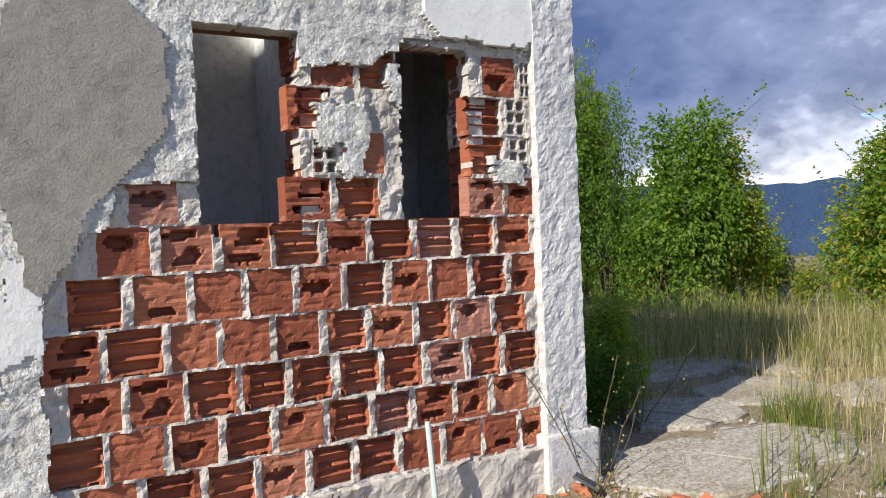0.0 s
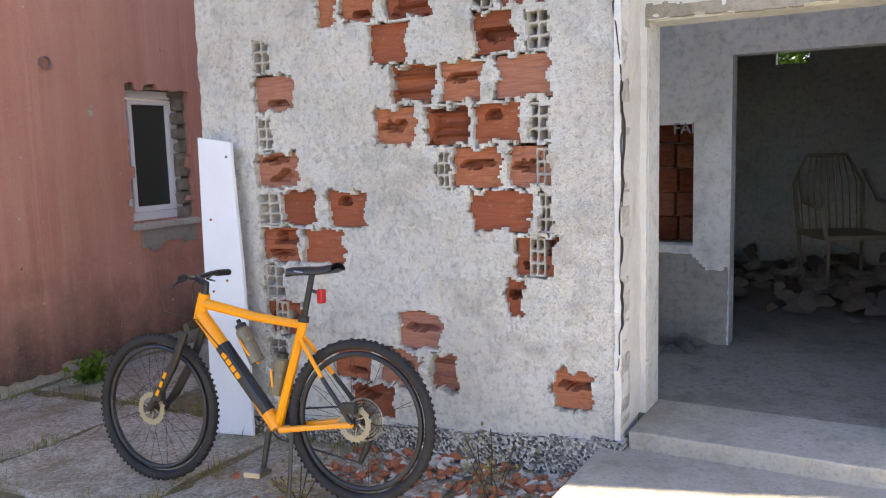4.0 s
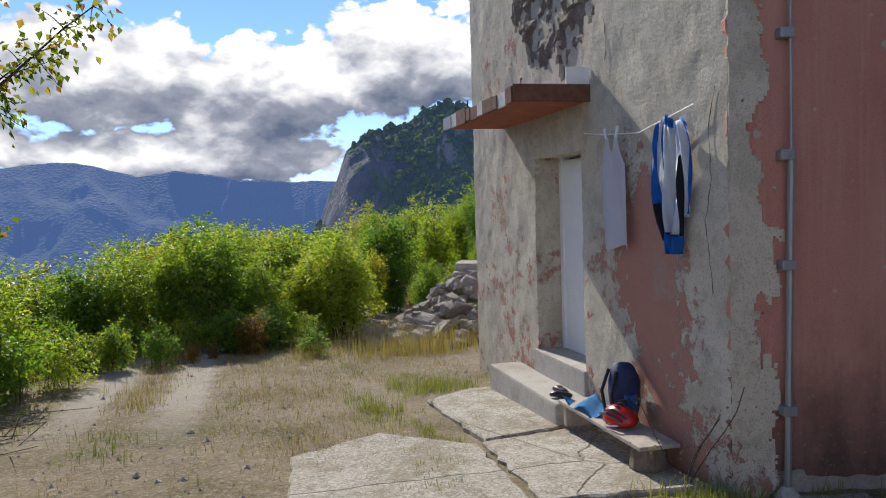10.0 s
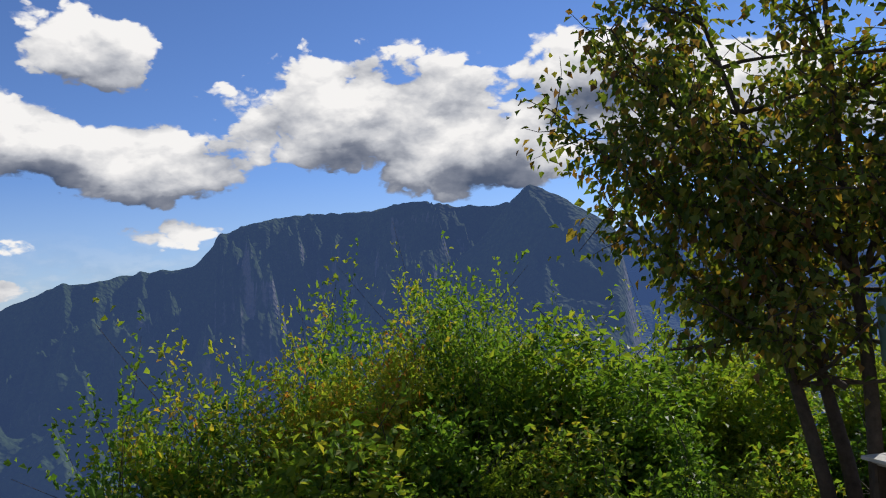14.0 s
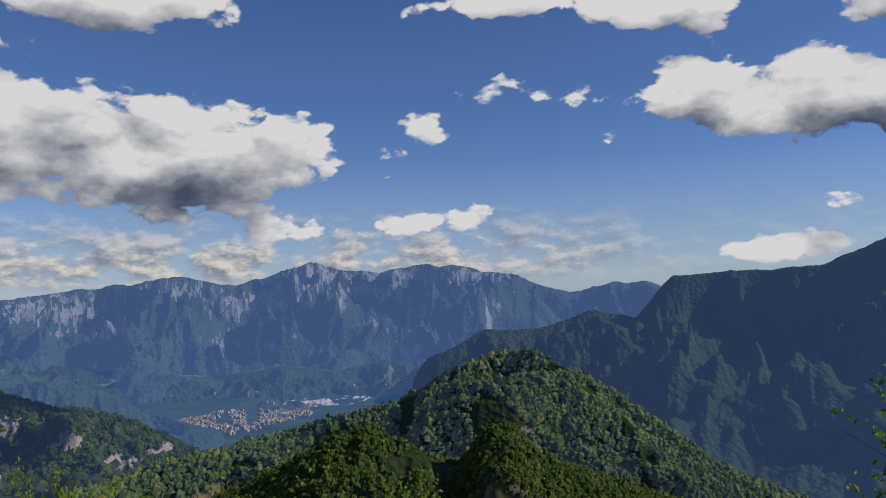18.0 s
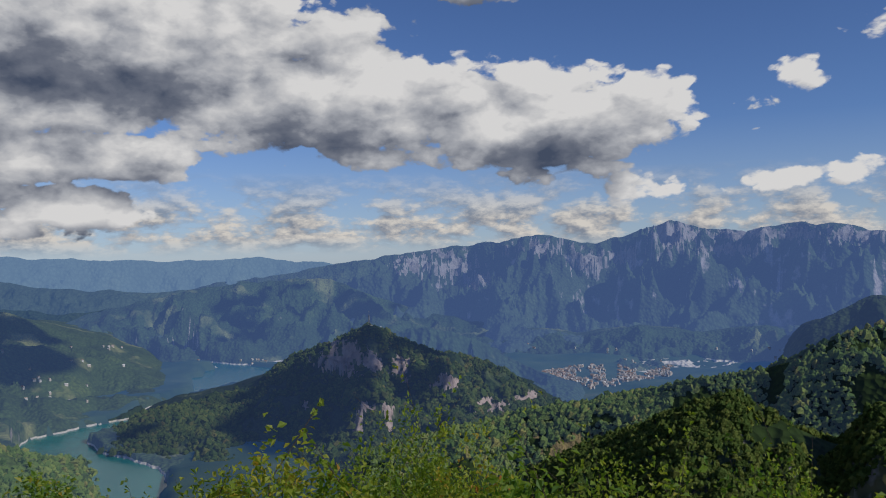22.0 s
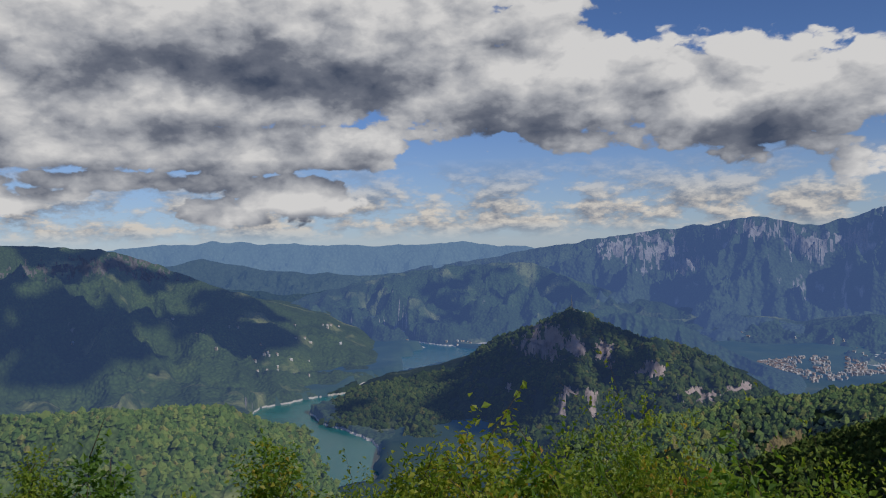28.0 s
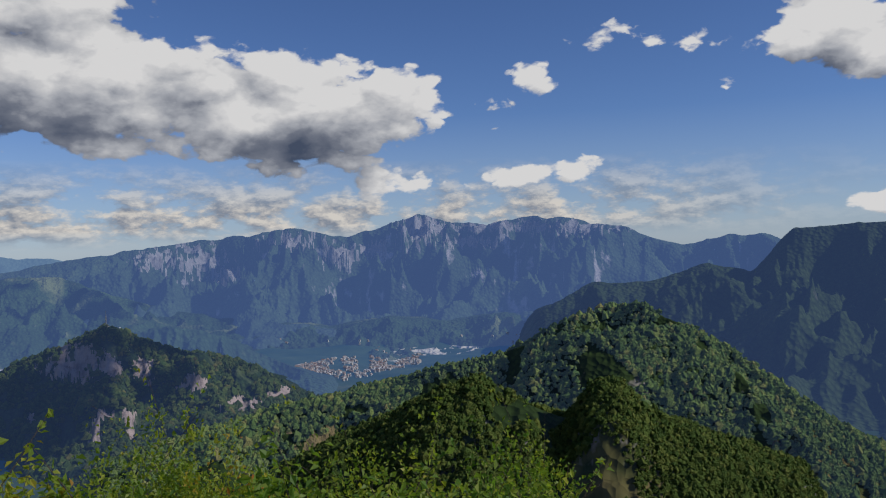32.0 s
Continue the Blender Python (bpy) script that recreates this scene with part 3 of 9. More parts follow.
def ridge(name, pts, r0, run, foot, material, step=0.1, rough=0.25, spur=3.0, power=1.25, depth=70, back=0.6, wob=0.06, crag=0.0, seed=0.0, gully=0.0, gfreq=1.0, valley=True):
    """A mountain range: pts are (azimuth, elevation) of its crest in degrees, r0 its distance, run the length of the slope towards the terrace."""
    a = np.arange(pts[0][0], pts[-1][0] + step / 2, step)
    el = np.interp(a, [p[0] for p in pts], [p[1] for p in pts])
    k = max(3, int(0.9 / step)) | 1
    ker = np.hanning(k + 2)[1:-1]
    el = np.convolve(np.pad(el, k // 2, mode="edge"), ker / ker.sum(), mode="valid")
    el = el + 0.32 * fbm(a * 0.9 + seed, a * 0 + seed, 4) * min(rough, 0.3) * 2
    rc = r0 * (1 + wob * 2 * fbm(a * 0.12 + seed * 3, a * 0 + 3.3, 3))
    top = CAM0[2] + rc * np.tan(np.radians(el))
    taper = smooth(0, 2.5, a - a[0]) * smooth(0, 2.5, a[-1] - a)
    top = foot - 15 + (top - foot + 15) * taper
    s = np.concatenate([np.linspace(-back, 0, depth // 4, endpoint=False), np.linspace(0, 1, depth) ** 1.15])
    A, S = np.meshgrid(a, s, indexing="ij")
    RC, TOP = rc[:, None], top[:, None]
    R = np.where(S < 0, RC - S * run * 1.0, RC - S * run)
    H = TOP - foot
    prof = np.where(S < 0, 1 + S * 0.55, (1 - np.clip(S, 0, 1)) ** power)
    mid = np.clip(S * 5, 0, 1) * np.clip((1 - S) * 2.2, 0, 1)
    X, Y = polar(A, R, valley)
    L1 = run * 0.62 / spur * 1.6
    wx, wy = X / L1 + 0.35 * fbm(X / L1 * 1.7 + seed, Y / L1 * 1.7, 3), Y / L1 + 0.35 * fbm(X / L1 * 1.7, Y / L1 * 1.7 + seed, 3)
    Z = foot + H * prof
    amp = H * rough * mid
    for k_, w_ in ((1.0, 1.0), (2.3, 0.45), (5.1, 0.2), (11.0, 0.09)):
        Z = Z + amp * w_ * 0.62 * (0.5 - np.abs(2 * vnoise(wx * k_ + seed + k_, wy * k_ + seed)) * 2)
    Z = Z + H * rough * 0.05 * fbm(X / L1 * 6 + seed, Y / L1 * 6, 4) * np.clip(S * 14 + 0.3, 0, 1)
    if gully:
        gx = A * gfreq + 0.5 * fbm(A * gfreq * 0.8 + seed, S * 3, 3)
        cut = np.zeros_like(Z)
        for k_, w_ in ((1.0, 1.0), (2.3, 0.55), (5.3, 0.28)):
            cut = cut + w_ * (0.5 - np.abs(2 * vnoise(gx * k_ + seed * 2, S * 1.3 * k_ ** 0.5 + seed)) * 2)
        Z = Z + H * gully * cut * np.clip(S * 9 + 0.12, 0, 1) * np.clip((1 - S) * 1.6, 0, 1)
    if crag:
        band = np.exp(-((S - 0.10) / 0.07) ** 2)
        Z = Z - H * crag * band * (0.6 + fbm(A * 1.4, S * 6, 3))
    # nothing in front stands higher than the crest behind it
    Z = np.where(S > 0, np.minimum(Z, CAM0[2] + (TOP - CAM0[2]) * R / RC - H * 0.004), Z)
    lm = lake_mask(A, R) * valley
    Z = Z * (1 - lm) + np.minimum(Z, FLOOR - 6) * lm
    return grid_mesh(name, np.stack([X, Y, Z], -1), len(a), len(s), material)


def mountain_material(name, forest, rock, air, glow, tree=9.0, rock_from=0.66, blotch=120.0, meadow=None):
    """Wooded slopes with bare rock where they are steep; air and glow paint the blue haze of distance on as emission.
    """
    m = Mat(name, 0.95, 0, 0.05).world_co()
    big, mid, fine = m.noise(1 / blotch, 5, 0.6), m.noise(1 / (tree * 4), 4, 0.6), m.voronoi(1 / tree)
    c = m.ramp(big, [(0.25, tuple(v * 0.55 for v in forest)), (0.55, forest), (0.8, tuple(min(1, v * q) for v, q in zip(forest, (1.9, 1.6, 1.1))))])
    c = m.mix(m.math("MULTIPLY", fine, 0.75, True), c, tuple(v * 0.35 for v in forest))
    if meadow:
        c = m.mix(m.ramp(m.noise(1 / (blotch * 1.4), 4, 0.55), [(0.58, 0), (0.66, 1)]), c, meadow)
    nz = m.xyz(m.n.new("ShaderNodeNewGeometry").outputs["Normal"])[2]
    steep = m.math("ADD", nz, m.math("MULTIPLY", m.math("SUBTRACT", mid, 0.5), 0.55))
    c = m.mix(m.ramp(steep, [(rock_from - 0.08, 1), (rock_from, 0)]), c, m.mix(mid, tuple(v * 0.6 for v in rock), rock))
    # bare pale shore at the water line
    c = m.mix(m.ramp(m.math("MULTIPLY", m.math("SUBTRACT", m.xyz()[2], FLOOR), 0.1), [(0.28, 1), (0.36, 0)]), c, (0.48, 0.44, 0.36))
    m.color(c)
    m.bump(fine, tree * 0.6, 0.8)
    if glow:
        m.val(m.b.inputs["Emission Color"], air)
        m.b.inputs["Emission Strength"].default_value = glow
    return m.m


# blue of the distance haze, put into the hill materials as emission
HAZE_GLOW = (0.083, 0.143, 0.335)
m_near_hill = mountain_material("wooded_hill", (0.045, 0.075, 0.018), (0.30, 0.27, 0.23), HAZE_GLOW, 0.02, tree=5.0, rock_from=0.45, blotch=60, meadow=(0.16, 0.13, 0.05))
m_mid_hill = mountain_material("wooded_mountain", (0.042, 0.07, 0.022), (0.38, 0.32, 0.28), HAZE_GLOW, 0.20, tree=8.0, rock_from=0.16, meadow=(0.11, 0.13, 0.05))
# wooded_mountain again, its colours raised to stand in for sunlight on the slope
m_lakeside = mountain_material("sunny_wooded_slope", (0.075, 0.115, 0.035), (0.38, 0.32, 0.28), HAZE_GLOW, 0.36, tree=8.0, rock_from=0.16, meadow=(0.19, 0.20, 0.075))
m_near_shore = mountain_material("green_shore_hill", (0.12, 0.175, 0.05), (0.38, 0.32, 0.28), HAZE_GLOW, 0.17, tree=6.0, rock_from=0.10, blotch=90, meadow=(0.21, 0.23, 0.085))
m_far = mountain_material("far_range", (0.05, 0.08, 0.035), (0.30, 0.28, 0.26), HAZE_GLOW, 0.74, tree=14.0, rock_from=0.20, blotch=260)
m_dim = mountain_material("wooded_range", (0.045, 0.07, 0.025), (0.15, 0.143, 0.135), HAZE_GLOW, 0.32, tree=12.0, rock_from=0.20, blotch=220)
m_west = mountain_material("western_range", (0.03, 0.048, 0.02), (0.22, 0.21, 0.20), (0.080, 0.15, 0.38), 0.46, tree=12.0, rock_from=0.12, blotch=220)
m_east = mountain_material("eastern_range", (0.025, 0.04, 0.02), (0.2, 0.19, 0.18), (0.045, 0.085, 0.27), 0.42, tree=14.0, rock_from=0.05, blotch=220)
m_foot = mountain_material("blue_green_foothill", (0.045, 0.08, 0.03), (0.36, 0.33, 0.29), HAZE_GLOW, 0.62, tree=10.0, rock_from=0.28, blotch=150, meadow=(0.13, 0.15, 0.06))
m_cliff = mountain_material("wooded_cliff", (0.08, 0.12, 0.03), (0.26, 0.25, 0.25), HAZE_GLOW, 0.12, tree=4.0, rock_from=0.40, blotch=50)
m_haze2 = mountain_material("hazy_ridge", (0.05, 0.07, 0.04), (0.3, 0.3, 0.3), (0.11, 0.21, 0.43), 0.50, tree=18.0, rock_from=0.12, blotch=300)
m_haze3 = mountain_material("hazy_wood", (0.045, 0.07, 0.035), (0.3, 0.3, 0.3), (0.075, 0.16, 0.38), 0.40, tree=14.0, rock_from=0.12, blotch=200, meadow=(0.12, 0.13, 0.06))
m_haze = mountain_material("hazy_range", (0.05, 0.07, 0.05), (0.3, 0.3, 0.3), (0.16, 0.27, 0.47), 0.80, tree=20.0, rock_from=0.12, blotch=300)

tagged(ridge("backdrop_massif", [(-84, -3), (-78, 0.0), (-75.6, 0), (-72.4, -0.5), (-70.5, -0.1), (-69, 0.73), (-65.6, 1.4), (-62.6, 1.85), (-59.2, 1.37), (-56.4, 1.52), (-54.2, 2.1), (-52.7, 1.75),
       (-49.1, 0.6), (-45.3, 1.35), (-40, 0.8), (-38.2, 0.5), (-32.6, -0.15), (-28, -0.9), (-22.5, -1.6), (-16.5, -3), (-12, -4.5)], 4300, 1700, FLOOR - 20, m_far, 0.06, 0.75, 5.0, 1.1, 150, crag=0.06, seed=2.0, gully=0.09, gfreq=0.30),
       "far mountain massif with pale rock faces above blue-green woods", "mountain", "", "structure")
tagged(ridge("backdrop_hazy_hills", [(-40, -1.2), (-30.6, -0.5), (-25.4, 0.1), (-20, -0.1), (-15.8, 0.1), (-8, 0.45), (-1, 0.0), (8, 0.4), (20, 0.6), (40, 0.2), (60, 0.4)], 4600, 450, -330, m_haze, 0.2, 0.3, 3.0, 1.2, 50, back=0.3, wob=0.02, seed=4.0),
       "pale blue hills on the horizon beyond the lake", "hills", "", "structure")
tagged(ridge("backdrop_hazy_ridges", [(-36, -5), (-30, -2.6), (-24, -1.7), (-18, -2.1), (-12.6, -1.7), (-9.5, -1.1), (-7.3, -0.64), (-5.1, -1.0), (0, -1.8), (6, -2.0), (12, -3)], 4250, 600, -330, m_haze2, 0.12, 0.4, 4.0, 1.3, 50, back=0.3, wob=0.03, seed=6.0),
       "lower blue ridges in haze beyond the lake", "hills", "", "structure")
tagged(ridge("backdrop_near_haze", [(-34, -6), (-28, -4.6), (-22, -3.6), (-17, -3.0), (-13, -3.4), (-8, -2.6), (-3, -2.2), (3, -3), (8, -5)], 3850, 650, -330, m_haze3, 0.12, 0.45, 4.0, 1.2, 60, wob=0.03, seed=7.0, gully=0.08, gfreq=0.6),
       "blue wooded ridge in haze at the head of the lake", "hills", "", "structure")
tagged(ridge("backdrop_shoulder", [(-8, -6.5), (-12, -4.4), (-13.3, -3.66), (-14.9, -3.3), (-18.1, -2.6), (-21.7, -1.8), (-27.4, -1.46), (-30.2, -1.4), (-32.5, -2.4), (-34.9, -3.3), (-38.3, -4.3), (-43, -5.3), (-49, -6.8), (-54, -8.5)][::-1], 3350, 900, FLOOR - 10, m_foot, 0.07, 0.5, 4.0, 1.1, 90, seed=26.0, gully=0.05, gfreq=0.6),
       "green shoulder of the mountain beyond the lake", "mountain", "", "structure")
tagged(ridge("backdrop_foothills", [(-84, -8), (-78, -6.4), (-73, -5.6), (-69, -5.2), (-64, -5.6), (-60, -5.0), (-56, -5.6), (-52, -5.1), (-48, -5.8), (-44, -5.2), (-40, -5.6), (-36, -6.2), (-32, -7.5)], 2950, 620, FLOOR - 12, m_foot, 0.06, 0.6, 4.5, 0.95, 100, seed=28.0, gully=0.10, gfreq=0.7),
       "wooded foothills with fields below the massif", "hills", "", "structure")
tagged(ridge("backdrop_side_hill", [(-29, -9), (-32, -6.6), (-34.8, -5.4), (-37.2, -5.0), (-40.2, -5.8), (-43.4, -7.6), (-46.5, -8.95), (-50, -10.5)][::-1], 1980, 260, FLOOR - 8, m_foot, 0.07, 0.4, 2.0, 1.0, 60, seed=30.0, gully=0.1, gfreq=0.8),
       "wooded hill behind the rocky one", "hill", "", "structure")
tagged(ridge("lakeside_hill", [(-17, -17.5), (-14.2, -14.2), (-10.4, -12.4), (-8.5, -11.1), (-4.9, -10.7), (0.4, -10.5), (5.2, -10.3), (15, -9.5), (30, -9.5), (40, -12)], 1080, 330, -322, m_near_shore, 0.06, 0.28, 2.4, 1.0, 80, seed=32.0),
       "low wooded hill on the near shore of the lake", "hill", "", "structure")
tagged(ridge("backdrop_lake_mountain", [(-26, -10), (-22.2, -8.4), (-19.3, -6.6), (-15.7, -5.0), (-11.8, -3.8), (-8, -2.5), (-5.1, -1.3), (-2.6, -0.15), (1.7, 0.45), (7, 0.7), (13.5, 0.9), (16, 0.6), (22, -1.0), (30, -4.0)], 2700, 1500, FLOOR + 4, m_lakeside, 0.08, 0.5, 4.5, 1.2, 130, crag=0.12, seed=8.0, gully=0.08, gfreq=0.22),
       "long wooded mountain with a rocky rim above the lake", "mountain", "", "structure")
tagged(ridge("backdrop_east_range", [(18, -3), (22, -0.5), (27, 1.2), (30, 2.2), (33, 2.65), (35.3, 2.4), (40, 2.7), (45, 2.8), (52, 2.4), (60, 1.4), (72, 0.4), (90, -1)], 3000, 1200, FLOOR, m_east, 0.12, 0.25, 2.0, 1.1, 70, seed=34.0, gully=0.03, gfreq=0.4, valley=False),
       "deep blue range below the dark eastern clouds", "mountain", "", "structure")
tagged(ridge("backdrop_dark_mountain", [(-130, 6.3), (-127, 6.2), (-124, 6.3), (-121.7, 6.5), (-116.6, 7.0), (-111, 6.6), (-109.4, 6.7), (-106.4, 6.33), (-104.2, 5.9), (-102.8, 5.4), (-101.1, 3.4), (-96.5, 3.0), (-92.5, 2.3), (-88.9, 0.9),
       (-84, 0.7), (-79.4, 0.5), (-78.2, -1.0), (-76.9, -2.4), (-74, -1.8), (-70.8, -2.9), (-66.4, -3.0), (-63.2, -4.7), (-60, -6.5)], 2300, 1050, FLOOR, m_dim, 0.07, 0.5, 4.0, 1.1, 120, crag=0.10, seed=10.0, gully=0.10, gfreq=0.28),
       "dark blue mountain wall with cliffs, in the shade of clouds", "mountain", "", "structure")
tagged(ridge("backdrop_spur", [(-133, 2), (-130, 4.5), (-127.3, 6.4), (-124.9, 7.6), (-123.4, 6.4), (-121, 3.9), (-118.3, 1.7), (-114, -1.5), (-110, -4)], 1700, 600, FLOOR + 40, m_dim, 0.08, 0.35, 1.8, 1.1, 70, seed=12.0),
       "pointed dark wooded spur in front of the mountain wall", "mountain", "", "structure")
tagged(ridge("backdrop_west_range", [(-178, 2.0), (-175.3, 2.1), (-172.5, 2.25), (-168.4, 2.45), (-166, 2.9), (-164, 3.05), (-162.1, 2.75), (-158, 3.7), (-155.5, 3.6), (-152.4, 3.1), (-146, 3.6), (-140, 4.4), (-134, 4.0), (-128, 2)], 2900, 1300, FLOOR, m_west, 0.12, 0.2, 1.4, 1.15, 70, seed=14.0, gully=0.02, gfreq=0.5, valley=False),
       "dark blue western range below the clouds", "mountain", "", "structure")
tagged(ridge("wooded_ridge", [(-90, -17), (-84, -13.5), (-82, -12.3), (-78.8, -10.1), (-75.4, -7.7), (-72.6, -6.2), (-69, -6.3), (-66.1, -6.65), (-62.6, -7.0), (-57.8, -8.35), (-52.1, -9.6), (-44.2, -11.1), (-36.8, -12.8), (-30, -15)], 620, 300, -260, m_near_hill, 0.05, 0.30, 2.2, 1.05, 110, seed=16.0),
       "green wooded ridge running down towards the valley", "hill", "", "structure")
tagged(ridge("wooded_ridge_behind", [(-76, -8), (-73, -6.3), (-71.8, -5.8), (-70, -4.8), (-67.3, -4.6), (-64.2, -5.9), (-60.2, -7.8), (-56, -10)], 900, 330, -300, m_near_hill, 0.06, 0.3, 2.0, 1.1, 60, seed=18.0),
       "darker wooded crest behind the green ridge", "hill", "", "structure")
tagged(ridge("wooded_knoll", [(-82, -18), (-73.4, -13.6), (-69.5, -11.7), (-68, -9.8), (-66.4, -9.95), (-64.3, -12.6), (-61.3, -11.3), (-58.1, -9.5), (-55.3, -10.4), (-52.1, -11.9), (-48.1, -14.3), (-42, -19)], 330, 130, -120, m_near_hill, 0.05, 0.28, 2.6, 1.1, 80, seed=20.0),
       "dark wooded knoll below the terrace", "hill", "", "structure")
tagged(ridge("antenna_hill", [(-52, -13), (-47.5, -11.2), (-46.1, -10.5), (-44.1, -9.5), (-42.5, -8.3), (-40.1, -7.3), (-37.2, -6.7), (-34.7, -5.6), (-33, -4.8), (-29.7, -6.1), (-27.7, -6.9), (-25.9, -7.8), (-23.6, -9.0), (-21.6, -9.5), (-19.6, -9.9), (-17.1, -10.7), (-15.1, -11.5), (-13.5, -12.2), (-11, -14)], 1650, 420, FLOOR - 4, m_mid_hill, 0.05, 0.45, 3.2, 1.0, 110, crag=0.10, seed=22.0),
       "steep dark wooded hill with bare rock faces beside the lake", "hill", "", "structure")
tagged(ridge("west_cliff", [(150, 3), (160, 4.6), (168, 5.8), (172, 6.2), (173.6, 6.5), (175, 7.1), (176.4, 7.6), (177.8, 7.5), (178.7, 7.1), (179.3, 6.3), (181, 6.05), (182.6, 5.6), (183.6, 5.1), (184.1, 4.4), (184.7, 2.6), (185.6, 0.9), (186.3, -1.0), (187.6, -4.0), (190.5, -7.0)], 760, 250, -60, m_cliff, 0.06, 0.3, 1.8, 0.8, 80, crag=0.25, seed=24.0, valley=False),
       "wooded mesa with grey cliffs above the track", "cliff", "", "structure")

# cumulus added overhead, out of view, to cast shadows on the valley: bearing and distance of the shadow, its half
# widths along and across the view
m_cloud = Mat("cloud", 0.95, 0, 0.0).world_co()
m_cloud.color(m_cloud.ramp(m_cloud.noise(0.01, 4, 0.6), [(0.3, (0.72, 0.73, 0.76)), (0.7, (0.86, 0.86, 0.86))]))
m_cloud = m_cloud.m


def cloud_over(az, r, along, across, seed, ground=-180.0, height=1500.0):
    """A flat-bottomed heap of vapour, placed unseen up-sun of the ground that it is to shade."""
    q = np.random.RandomState(seed)
    x, y = polar(az, r)
    off = (height - ground) / math.tan(radians(SUN_EL))
    cx, cy = x + off * math.cos(radians(SUN_AZ)), y + off * math.sin(radians(SUN_AZ))
    b = radians(az + SWING)
    bm = bmesh.new()
    for _ in range(int(10 + along * across / 9000)):
        k, a = q.rand() ** 0.5, q.uniform(0, 2 * np.pi)
        u, v = along * k * math.cos(a), across * k * math.sin(a)
        rad = min(along, across) * q.uniform(0.22, 0.42) * (1.15 - 0.5 * k)
        g = bmesh.ops.create_icosphere(bm, subdivisions=2, radius=1.0)
        px, py = cx + u * math.cos(b) - v * math.sin(b), cy + u * math.sin(b) + v * math.cos(b)
        for w in g["verts"]:
            d = 1 + 0.55 * noise.noise(w.co * 1.7 + Vector((seed, u, v)))
            w.co = Vector((px + w.co.x * rad * d, py + w.co.y * rad * d, height + max(w.co.z, -0.25) * rad * 0.6 * d))
    return tagged(obj("backdrop_cloud", bm, m_cloud, None, "", True), "white cumulus added overhead, out of view, to shade the valley", "cloud", "", "structure")


for k_, spec in enumerate(((-4.0, 2150, 330, 360), (5.0, 2000, 420, 330), (-9.0, 2450, 260, 200), (1.0, 2930, 230, 560), (11.0, 2500, 300, 260), (-31.0, 1390, 190, 225), (-36.5, 1500, 110, 110), (-25.5, 3050, 420, 170),
                           (-33.0, 3250, 300, 150), (-72.0, 760, 60, 60))):
    cloud_over(*spec, 50 + k_)

# the lake
mw = Mat("lake_water", 0.22, 0, 0.36).world_co()
# bluer colour on the far arm stands in for haze and sky reflection
mw.color(mw.mix(mw.ramp(mw.math("MULTIPLY", mw.xyz()[0], 0.0004), [(0.66, 0), (0.78, 1)]), mw.ramp(mw.noise(0.004, 4), [(0.3, (0.012, 0.14, 0.145)), (0.7, (0.03, 0.20, 0.20))]), (0.05, 0.19, 0.30)))
mw.bump(mw.noise(0.25, 4), 0.3, 0.3)
la, lr = np.linspace(-34, 2, 60), np.linspace(1050, 3200, 40)
LA, LR = np.meshgrid(la, lr, indexing="ij")
LX, LY = polar(LA, LR)
tagged(grid_mesh("water", np.stack([LX, LY, np.full_like(LX, FLOOR)], -1), len(la), len(lr), mw.m), "turquoise water of a winding lake in the valley", "lake", "", "structure")


def bare_rock(name, patches, material, freq=0.8):
    """Bare faces on a slope: patches are (bearing, height, half widths in degrees); the rock breaks through in upright tongues."""
    me = bpy.data.objects[name].data
    me.materials.append(material)
    n = len(me.polygons)
    c = np.empty(n * 3)
    me.polygons.foreach_get("center", c)
    c = c.reshape(-1, 3)
    a, e, d = bearings(c, name != "west_cliff")
    hit_ = np.zeros(n, dtype=bool)
    for a0, e0, da, de in patches:
        r = np.sqrt(((a - a0) / da) ** 2 + ((e - e0) / de) ** 2)
        hit_ |= r + 1.5 * fbm(a * freq * 3.0, e * freq * 1.6, 4, 0.6) + 0.5 * vnoise(a * freq * 14, e * freq * 7) < 0.85
    me.polygons.foreach_set("material_index", hit_.astype(np.int32))


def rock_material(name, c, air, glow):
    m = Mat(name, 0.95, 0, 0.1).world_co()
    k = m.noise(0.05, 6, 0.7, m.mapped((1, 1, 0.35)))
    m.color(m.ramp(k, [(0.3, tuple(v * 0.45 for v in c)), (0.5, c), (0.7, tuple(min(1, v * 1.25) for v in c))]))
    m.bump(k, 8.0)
    # distance haze laid over the rock as a blue glow
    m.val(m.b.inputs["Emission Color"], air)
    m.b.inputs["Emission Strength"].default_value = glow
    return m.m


bare_rock("antenna_hill", [(-31.4, -7.1, 1.7, 1.1), (-32.9, -7.4, 0.8, 0.6), (-35.0, -7.8, 0.8, 0.9), (-38.4, -9.0, 0.9, 0.45), (-41.6, -10.6, 1.4, 0.5), (-44.1, -10.1, 0.9, 0.4), (-32.2, -11.6, 0.4, 0.9), (-34.3, -11.5, 0.3, 0.8), (-33.2, -10.5, 1.0, 0.22), (-28.5, -10.2, 0.4, 0.4)], rock_material("pinkish_rock", (0.38, 0.30, 0.265), HAZE_GLOW, 0.17), 1.1)
bare_rock("wooded_ridge", [(-46.6, -14.0, 1.5, 1.7), (-52.5, -13.0, 0.8, 0.6)], rock_material("dry_meadow", (0.22, 0.17, 0.07), HAZE_GLOW, 0.06), 0.5)
